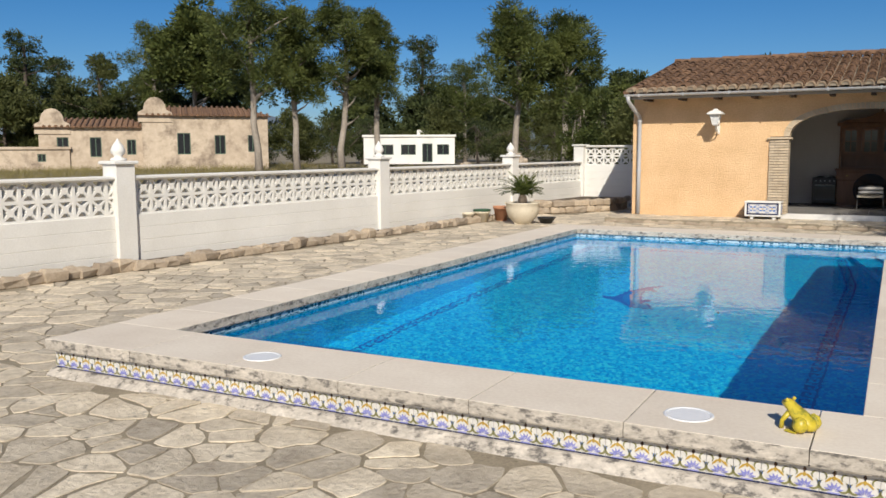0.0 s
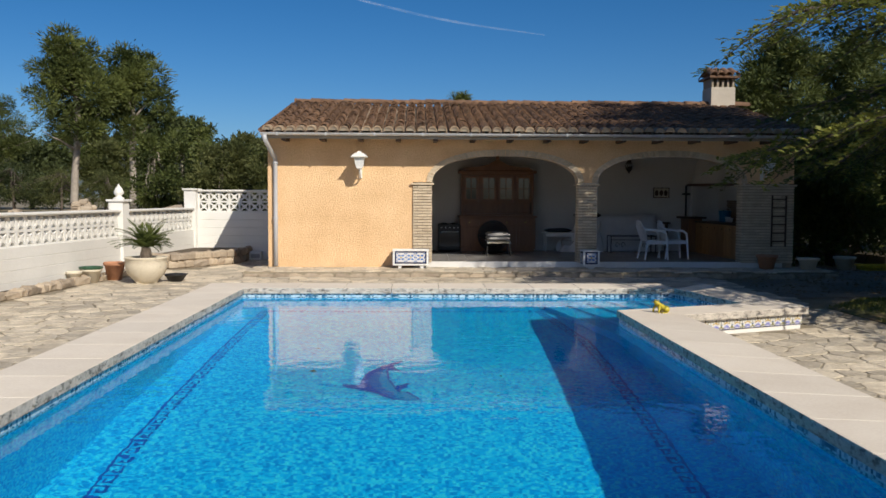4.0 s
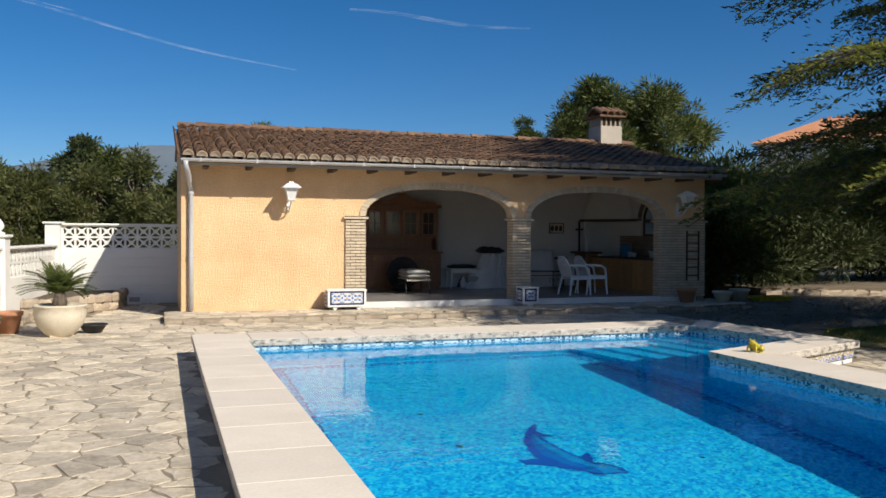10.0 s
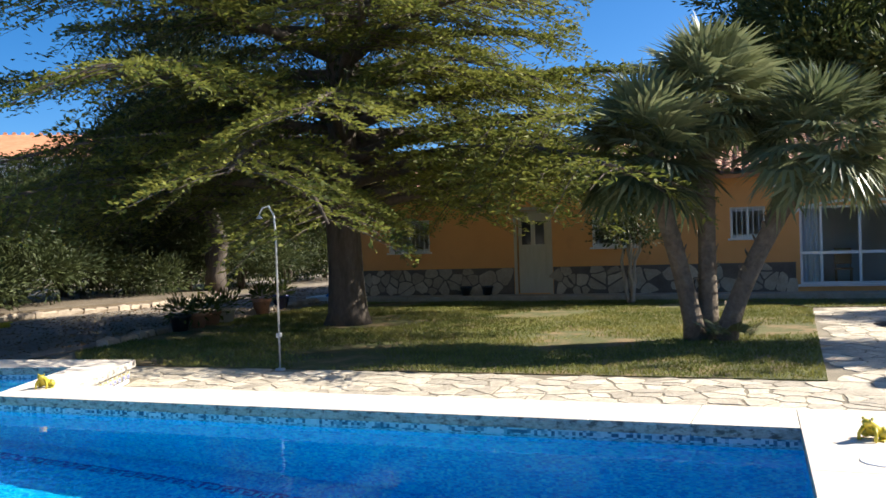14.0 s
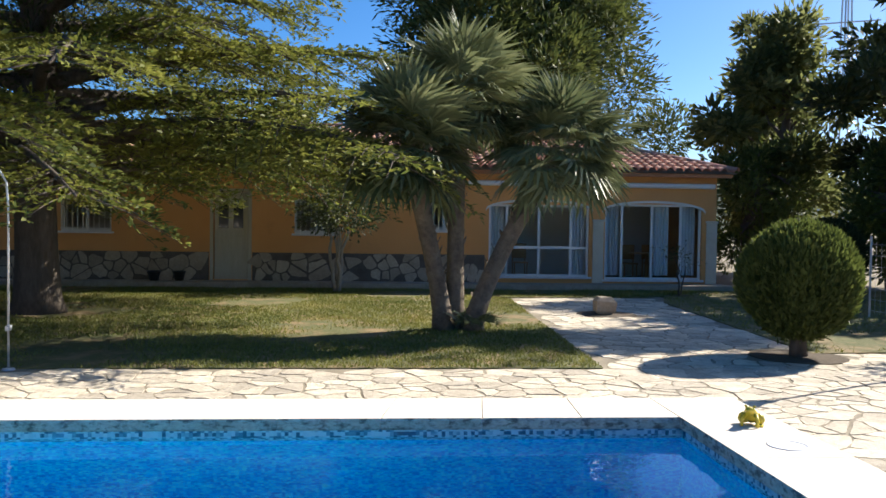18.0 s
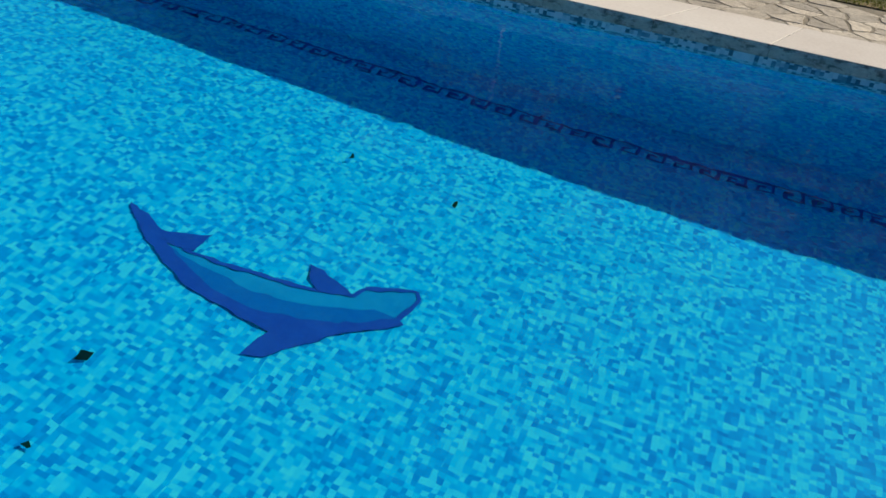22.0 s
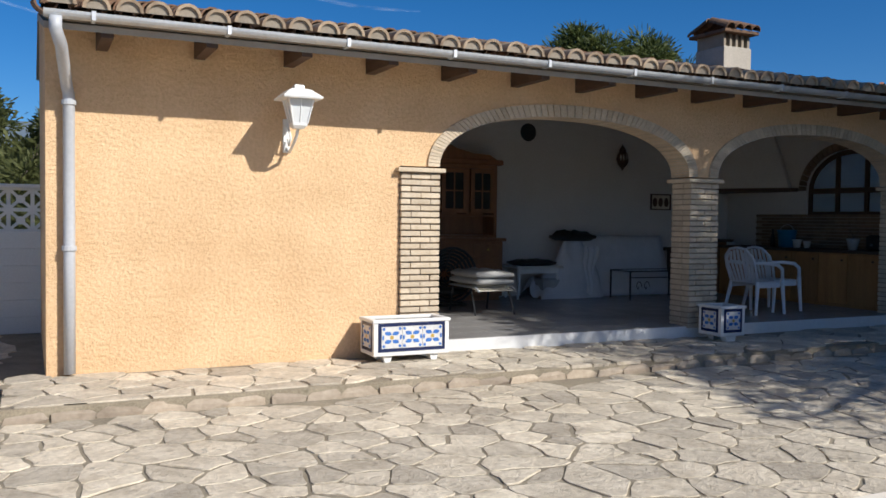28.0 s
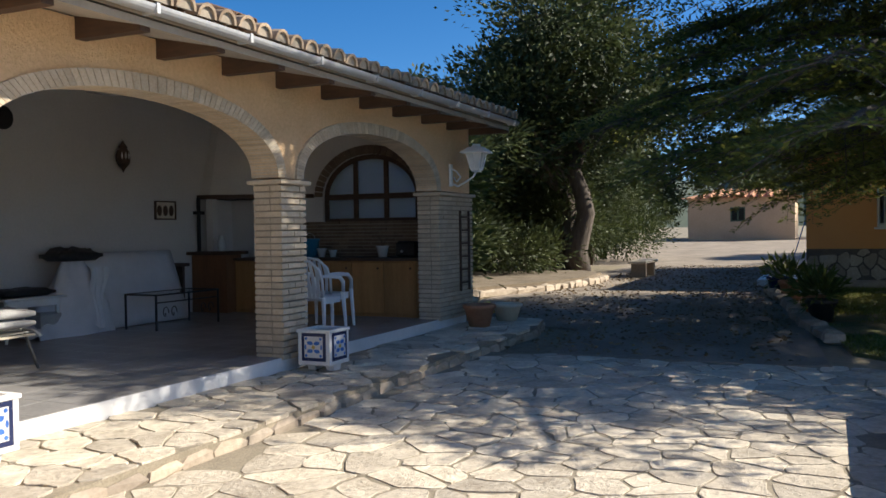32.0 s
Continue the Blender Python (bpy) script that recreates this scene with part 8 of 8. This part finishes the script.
tagged(part("flower", leaf_mesh("flower", u * (0.8, 0.65, 0.6) + (0.05, -0.1, 1.0), u, 0.07, 0.06, FROG, rsn), FROG, fs, "yellow blossoms"), kind="stuff")
wf = thing("wire_fence", "wire mesh fence on thin posts behind the path", "fence", at=(9.4, -21.6, G))
for i in range(8):
    part("post", Geo().tube([(1.6 * i - 6, -0.1 * i, 0), (1.6 * i - 6, -0.1 * i, 1.5)], 0.02, 6), METAL_GREY, wf)
for k in range(7):
    part("wire", Geo().tube([(-6, 0, 0.15 + 0.2 * k), (5.2, -0.7, 0.15 + 0.2 * k)], 0.004, 4), METAL_GREY, wf)
for i in range(60):
    x = -6 + 11.2 * i / 60
    part("wire", Geo().tube([(x, -0.0625 * (x + 6), 0.1), (x, -0.0625 * (x + 6), 1.4)], 0.003, 3), METAL_GREY, wf)
for i, (x, y, h, w) in enumerate(((11.4, -23.0, 1.9, 1.6), (13.5, -24.5, 2.3, 2.0), (8.2, -22.8, 1.6, 1.6), (16.4, -25.3, 1.9, 1.8), (6.4, -23.4, 2.4, 2.0), (3.6, -23.8, 2.4, 2.2), (0.5, -24.4, 2.6, 2.4))):
    rsn = np.random.RandomState(700 + i)
    balls = [(rsn.normal(0, 0.2) * w, rsn.normal(0, 0.2) * w, h * (0.25 + 0.55 * k / 5), w * 0.38, w * 0.38, h * 0.18) for k in range(6)]
    vol = sum(4.19 * b[3] * b[4] * b[5] for b in balls)
    tree("shrub", "loose olive-green shrub by the fence", (x, y, G), h * 0.6, 0.035, balls, OLIVE_LEAF if i % 2 else GREEN_LEAF, BARK, 720 + i, (0.10, 0.035), 350 / vol, 0.16, 14, 3, 0.3, group="fence shrubs")
for i, (x, y) in enumerate(((20.2, -24.6), (25.0, -27.2))):
    rsn = np.random.RandomState(740 + i)
    u = rsn.normal(0, 1, (9000, 3))
    u /= np.linalg.norm(u, axis=1, keepdims=True)
    b_o = thing("round_bush", "dark clipped round bush", "bush", "round bushes", (x, y, G))
    part("foliage", leaf_mesh("foliage", u * (0.85, 0.85, 0.9) * (0.8 + 0.22 * rsn.rand(9000, 1)) + (0, 0, 0.95), u + (0, 0, 0.5), 0.09, 0.035, DARK_LEAF, rsn), DARK_LEAF, b_o)
    part("stem", Geo().tube([(0, 0, 0), (0, 0, 0.9)], 0.06, 6), BARK, b_o)

# ---- buildings in the distance ----
def far_house(name, label, at, rz, L, D, H, mat_, openings, roof="flat", roof_mat=None, rise=1.4):
    ob = thing(name, label, "house", at=at, rz=rz)
    for piece in wall_with_holes(0, 0.3, 0, L, 0, H, openings):
        part("wall", Geo().box(*piece), mat_, ob)
    part("wall", Geo().box(0.3, 0, 0, D, 0.3, H).box(0.3, L - 0.3, 0, D, L, H).box(D - 0.3, 0.3, 0, D, L - 0.3, H), mat_, ob)
    for y0, y1, z0, z1 in openings:
        wd = part("window", Geo().box(0.12, y0, z0, 0.16, y1, z1), SHADE_GLASS, ob)
        fr = Geo()
        for a in ((y0, z0, y1, z0 + 0.08), (y0, z1 - 0.08, y1, z1), (y0, z0 + 0.08, y0 + 0.08, z1 - 0.08), (y1 - 0.08, z0 + 0.08, y1, z1 - 0.08), ((y0 + y1) / 2 - 0.04, z0 + 0.08, (y0 + y1) / 2 + 0.04, z1 - 0.08)):
            fr.box(0.06, a[0], a[1], 0.11, a[2], a[3])
        part("window_frame", fr, surf("green_frame", (0.05, 0.09, 0.06), (0.08, 0.13, 0.09), 20, 3, 0.6, 0.0) if "green_frame" not in bpy.data.materials else bpy.data.materials["green_frame"], wd)
    if roof == "flat":
        part("parapet", Geo().box(-0.15, -0.15, H, D + 0.15, L + 0.15, H + 0.25, 0.03), mat_, ob)
    else:
        e = 0.4
        g = Geo()
        g.add([(-e, -e, H), (D + e, -e, H), (D + e, L + e, H), (-e, L + e, H), (D / 2, L * 0.2, H + rise), (D / 2, L * 0.8, H + rise)], [(3, 2, 1, 0), (0, 1, 4), (1, 2, 5, 4), (2, 3, 5), (3, 0, 4, 5)])
        part("roof", g, roof_mat, ob, "low tiled roof")
        rows_ = Geo()
        for i in range(int(L / 0.5)):
            y = 0.5 * i
            lim = min(1, (y + e) / (L * 0.2 + e), (L + e - y) / (L * 0.2 + e))
            rows_.tube([(-e, y, H + 0.05), (-e + (D / 2 + e) * lim, y, H + 0.05 + rise * lim)], 0.14, 5)
        tagged(part("tile_cover", rows_, roof_mat, ob), kind="stuff")
    return ob


far_house("white_bungalow", "low white flat-roofed bungalow beyond the wall", (-36.9, 63.2, 0.2), 120, 9.8, 6, 2.9, WHITE, [(0.6, 1.9, 1.0, 2.1), (2.4, 3.5, 0.2, 2.2), (4.2, 5.8, 1.0, 2.1), (6.6, 8.4, 1.0, 2.1)])
ch2 = thing("bungalow_chimney", "small chimney on the bungalow", "chimney", at=(-43.0, 66.6, 3.2))
part("shaft", Geo().box(-0.3, -0.3, 0, 0.3, 0.3, 0.8, 0.03), WHITE, ch2)
vl = far_house("old_villa", "crumbling cream villa with curved gables and tiled roofs", (-56.6, 38.9, 0.0), 135, 9.5, 8, 3.9, OLD_WALL, [(1.2, 2.0, 1.4, 2.8), (4.2, 5.2, 1.2, 3.0), (7.0, 8.0, 1.2, 3.0)], "hip", TILE_ROOF, 0.9)
vl2 = far_house("old_villa_block", "taller cream block of the old villa", (-48.5, 46.2, 0.0), 135, 11.5, 9, 5.0, OLD_WALL, [(1.0, 1.9, 1.6, 3.2), (4.0, 5.0, 1.4, 3.2), (7.2, 8.4, 1.4, 3.4)], "hip", TILE_ROOF, 1.0)
far_house("villa_outbuilding", "low cream outbuilding of the old villa", (-61.3, 33.8, 0.0), 135, 8.0, 4, 1.9, OLD_WALL, [(2.0, 2.7, 0.8, 1.5)])
for ob_, y, z in ((vl, 8.3, 3.9), (vl2, 10.3, 5.0)):
    gp = [(y - 1.5, z - 0.6), (y + 1.5, z - 0.6), (y + 1.5, z + 0.3), (y + 1.1, z + 0.5)] + [(y + 1.0 * math.cos(math.pi * i / 10), z + 0.6 + 1.1 * math.sin(math.pi * i / 10)) for i in range(11)] + [(y - 1.1, z + 0.5), (y - 1.5, z + 0.3)]
    part("gable", Geo().prism(gp, -0.1, 0.25, 0), OLD_WALL, ob_, "curved baroque gable")
far_house("orange_house", "distant house with a bright orange tiled roof", (41.5, 32.5, 0.0), -145, 13, 9, 7.2, WHITE, [(2, 3.2, 4.6, 6), (6, 7.2, 4.6, 6)], "hip", surf("orange_tile", (0.50, 0.20, 0.09), (0.68, 0.32, 0.16), 3, 1, 0.9, 0.1), 1.8)
far_house("garage", "tan rendered garage at the end of the drive", (57.0, -2.6, 0.5), 0, 6.4, 5, 2.7, surf("tan_render", (0.50, 0.36, 0.23), (0.60, 0.45, 0.30), 10, 1, 0.9, 0.2, 0.004), [(2.9, 3.8, 1.2, 2.1)], "hip", TERRACOTTA, 0.5)
solid("drive_rise", Geo().prism([(30, 0.0), (62, 0.62), (62, -0.2), (30, -0.2)], -5.5, 6.0, 1), bpy.data.materials["gravel"], "gravel drive rising to the garage", "drive", "structure")
# heaps of pale field stones beyond the wall
for i, (x, y, s) in enumerate(((-12.2, 21.6, 1.0), (-5.2, 11.6, 0.9), (-16.5, 24.5, 0.7))):
    hpn = thing("stone_heap", "heap of pale field stones beyond the wall", "stones", "stone heaps", (x, y, G))
    rs_ = random.Random(60 + i)
    for k in range(60):
        a, q = rs_.uniform(0, 6.28), rs_.random() ** 0.5
        hgt_ = (1 - q) * 1.5 * s
        part("stone", rs_.choice(stone_meshes), STONE, hpn, m=Matrix.Translation((1.0 * s * q * math.cos(a), 1.0 * s * q * math.sin(a), hgt_ * rs_.uniform(0.5, 1.0))) @ Matrix.Rotation(rs_.uniform(0, 3), 4, "Z") @ Matrix.Scale(rs_.uniform(1.4, 2.4) * s, 4))
# lattice pylon
py = thing("pylon", "steel lattice electricity pylon on the hillside", "pylon", at=(150, -98, 0))
g = Geo()
for sx in (-1, 1):
    for sy in (-1, 1):
        g.tube([(3.2 * sx, 3.2 * sy, 0), (0.7 * sx, 0.7 * sy, 34), (0.5 * sx, 0.5 * sy, 46)], 0.16, 4)
for k in range(12):
    w0, w1 = 3.2 - 2.5 * k / 12, 3.2 - 2.5 * (k + 1) / 12
    z0, z1 = 34 * k / 12, 34 * (k + 1) / 12
    for sx, sy, tx, ty in ((-1, -1, 1, -1), (1, -1, 1, 1), (1, 1, -1, 1), (-1, 1, -1, -1)):
        g.tube([(w0 * sx, w0 * sy, z0), (w1 * tx, w1 * ty, z1)], 0.09, 3)
part("tower", g, METAL_GREY, py)
for z in (34, 39, 44):
    part("crossarm", Geo().tube([(-2.5, -5, z), (2.5, 5, z)], 0.15, 4), METAL_GREY, py)
blades("field_grass", [(-60, 5.5), (-8, 5.5), (-0.5, 5.5), (-0.5, 30), (-60, 60)], 42000, 0.42, DRY_GRASS, "dry grass of the field beyond the wall", 8)

# ---- crazy paving, stones and other pieces ----
def clip(poly, px, py, nx_, ny_):
    """The part of a polygon where (p - (px, py)) . n <= 0."""
    out = []
    for (ax, ay), (bx, by) in zip(poly, poly[1:] + poly[:1]):
        da, db = (ax - px) * nx_ + (ay - py) * ny_, (bx - px) * nx_ + (by - py) * ny_
        if da <= 0:
            out.append((ax, ay))
        if da * db < 0:
            t = da / (da - db)
            out.append((ax + (bx - ax) * t, ay + (by - ay) * t))
    return out


def cells(x0, y0, x1, y1, step, keep, seed, gap=0.009):
    """Irregular flagstone outlines on a jittered grid, shrunk by the joint."""
    rs = random.Random(seed)
    cols, rows_ = int((x1 - x0) / step) + 2, int((y1 - y0) / step) + 2
    grid = {}
    for i in range(-1, cols):
        for j in range(-1, rows_):
            pts = []
            if rs.random() > 0.28:
                pts.append((x0 + (i + 0.5 + rs.uniform(-0.46, 0.46)) * step, y0 + (j + 0.5 + rs.uniform(-0.46, 0.46)) * step))
            grid[i, j] = pts
    out = []
    for (i, j), pts in grid.items():
        for x, y in pts:
            if not keep(x, y):
                continue
            poly = [(x - step * 1.5, y - step * 1.5), (x + step * 1.5, y - step * 1.5), (x + step * 1.5, y + step * 1.5), (x - step * 1.5, y + step * 1.5)]
            g_ = gap * rs.uniform(0.5, 1.7)
            for a in range(-2, 3):
                for b in range(-2, 3):
                    for qx, qy in grid.get((i + a, j + b), ()):
                        if (qx, qy) == (x, y):
                            continue
                        dx, dy = qx - x, qy - y
                        d = math.hypot(dx, dy)
                        poly = clip(poly, x + dx / 2 - dx / d * g_, y + dy / 2 - dy / d * g_, dx, dy)
                        if not poly:
                            break
            if len(poly) > 2:
                # break the straight edges a little
                q = []
                for (ax, ay), (bx, by) in zip(poly, poly[1:] + poly[:1]):
                    L = math.hypot(bx - ax, by - ay)
                    if L < 0.03:
                        continue
                    k = 0.09
                    q.append((ax + (bx - ax) * k, ay + (by - ay) * k))
                    if L > 0.16:
                        q.append(((ax + bx) / 2 + rs.uniform(-0.022, 0.022), (ay + by) / 2 + rs.uniform(-0.022, 0.022)))
                    q.append((bx - (bx - ax) * k, by - (by - ay) * k))
                if len(q) > 2:
                    out.append(((x, y), q, rs.uniform(-0.006, 0.008)))
    return out


def flag(poly, z, dz=0.0, depth=0.03):
    g = Geo()
    n = len(poly)
    cx, cy = sum(p[0] for p in poly) / n, sum(p[1] for p in poly) / n
    for k, (s, h) in enumerate(((1.0, z - depth), (1.0, z + dz - 0.004), (0.988, z + dz))):
        g.v += [(cx + (x - cx) * s, cy + (y - cy) * s, h) for x, y in poly]
    for k in range(2):
        g.f += [(k * n + i, k * n + (i + 1) % n, (k + 1) * n + (i + 1) % n, (k + 1) * n + i) for i in range(n)]
    g.f.append(tuple(range(2 * n, 3 * n)))
    return g


STONE_FAR = surf("limestone_flag_far", (0.40, 0.335, 0.25), (0.74, 0.65, 0.515), 22, 4.5, 0.85, 1.0, 0.02, stain=(0.16, 0.145, 0.12), stain_amt=(0.60, 0.72))
nt_ = STONE_FAR.node_tree
bs_ = nt_.nodes["Principled BSDF"]
src_ = bs_.inputs["Base Color"].links[0].from_socket
gm_ = nt_.nodes.new("ShaderNodeNewGeometry")
nt_.links.new(mix(nt_, 1.0, src_, ramp(nt_, gm_.outputs["Random Per Island"], [(0.0, (0.74, 0.74, 0.74)), (1.0, (1.26, 1.25, 1.22))]), "MULTIPLY"), bs_.inputs["Base Color"])


def pave(name, label, x0, y0, x1, y1, step, keep, seed, z, near, gap=0.012, trim=False, edges=()):
    ob = thing(name, label, "paving", kind="structure")
    far = Geo()
    for (x, y), poly, dz in cells(x0, y0, x1, y1, step, keep, seed, gap):
        if trim:
            if y < OY0 + 0.03 and OX0 - 0.6 < x < OX1 + 0.6:
                poly = clip(poly, 0, OY0 + 0.04, 0, 1)
            elif x < OX0 + 0.03 and y < OY1:
                poly = clip(poly, OX0 + 0.05, 0, 1, 0)
            elif y > OY1 - 0.03 and x < 8.0:
                poly = clip(poly, 0, OY1 - 0.05, 0, -1)
            elif x > OX1 - 0.03 and y < -8.6:
                poly = clip(poly, OX1 - 0.05, 0, -1, 0)
            if x > 6.1 and -9.2 < y < -7.9:
                poly = clip(poly, 6.17, -8.67, -0.38, 0.925)
            if len(poly) < 3:
                continue
        for e_ in edges:
            poly = clip(poly, *e_)
        if len(poly) < 3:
            continue
        g = flag(poly, z, 0.45 * dz)
        if near(x, y):
            part("flagstone", g, STONE, ob)
        else:
            far.add(g.v, g.f)
    if far.v:
        tagged(part("flagstones", far, STONE_FAR, ob, "irregular limestone flags with earthy joints"), kind="stuff")


STRIP = [(-0.3, -1.17), (4.2, -1.15), (7.0, -1.12), (10.8, -1.12), (11.8, -0.9), (11.8, 0.3), (11.25, 0.3), (11.25, -0.05), (-0.3, -0.05)]


def on_paving(x, y):
    if OX0 + 0.02 < x < OX1 - 0.02 and OY0 + 0.02 < y < OY1 - 0.02:
        return False
    if 6.0 < x < 7.92 - (y + 7.98) * 0.111 and -8.70 + (x - 6.17) * 0.411 < y < OY1 - 0.02:
        return False
    xw = -2.96 + (y + 0.44) * 0.0998
    if x < xw + 0.48 or (y > -1.23 and x > -0.36):
        return False
    if y > 0.5 and x < -1.3 + 0.2 * (y - 2):
        return False
    return x < 9.05 and y < 3.6 and (y < -1.9 or x < 8.0 or y < -1.2)


pave("crazy_paving", "crazy paving of pale grey limestone flags round the pool", -5.2, -24, 9.1, 3.7, 0.245, on_paving, 31, G,
     lambda x, y: (-0.5 < x < 5.5 and -18.4 < y < -16.0) or (1.6 < x < 7.6 and -4.2 < y < -1.15), 0.0095, True)
pave("strip_paving", "sunlit limestone flags on the step before the porch", -0.3, -1.17, 11.8, 0.3, 0.25, lambda x, y: inside(STRIP, x, y), 33, ST, lambda x, y: 2.5 < x < 8, 0.0095, edges=((0, -1.15, 0, -1), (-0.3, 0, -1, 0), (11.8, 0, 1, 0), (10.8, -1.12, 0.22, -1.0)))
pave("path_paving", "flagged path from the pool to the house", 9.12, -21.5, 21.0, -15.95, 0.28,
     lambda x, y: (x < 13 and -21.4 < y < -15.95 and not inside(LAWN_2, x, y) and math.hypot(x - 10.0, y + 18.6) > 0.6) or (inside([(13.0, -19.1), (18.5, -19.4), (18.3, -16.35), (13.0, -16.1)], x, y) and math.hypot(x - 15.0, y + 17.5) > 0.55), 35, G, lambda x, y: False, 0.012)

# stones on the edge of the raised strip
edge = thing("step_edge", "rough stone edge of the raised paving", "kerb", kind="structure")
rs = random.Random(12)
for a, b in zip(STRIP[:5], STRIP[1:5]):
    a, b = Vector(a), Vector(b)
    n = round((b - a).length / 0.30)
    for i in range(n):
        q = a.lerp(b, (i + 0.5) / n)
        m = Matrix.Translation((q.x, q.y + 0.04, G - 0.06)) @ Matrix.Rotation(math.atan2(b.y - a.y, b.x - a.x) + rs.uniform(-0.08, 0.08), 4, "Z") @ Matrix.Diagonal((1.45, 0.6, 0.74, 1))
        part("stone", rs.choice(stone_meshes), TAN_STONE, edge, m=m)

# stone plinth of the house, irregular facing stones
pl = thing("house_plinth", "irregular tan facing stones with dark joints along the house", "plinth", kind="structure")
part("backing", Geo().box(HX - 0.03, -16.05, 0.18, HX - 0.003, -10.22, 0.90).box(HX - 0.03, -9.16, 0.18, HX - 0.003, -4.15, 0.90), surf("dark_mortar", (0.09, 0.072, 0.058), (0.16, 0.13, 0.105), 40, 4, 0.95, 0.4, 0.004), pl)
joined = Geo()
for (y, z), poly, dz in cells(-16.05, 0.2, -4.15, 0.88, 0.27, lambda y, z: (y < -10.3 or y > -9.1) and -16 < y < -4.2 and 0.2 < z < 0.88, 41, 0.016):
    poly = [(p, min(max(q, 0.19), 0.895)) for p, q in poly]
    g = flag(poly, 0.0, dz)
    g2 = Geo()
    g2.v = [(HX - 0.035 - (c + 0.0), a, b) for a, b, c in g.v]
    g2.f = [tuple(reversed(f)) for f in g.f]
    part("stone", g2, TAN_STONE, pl)
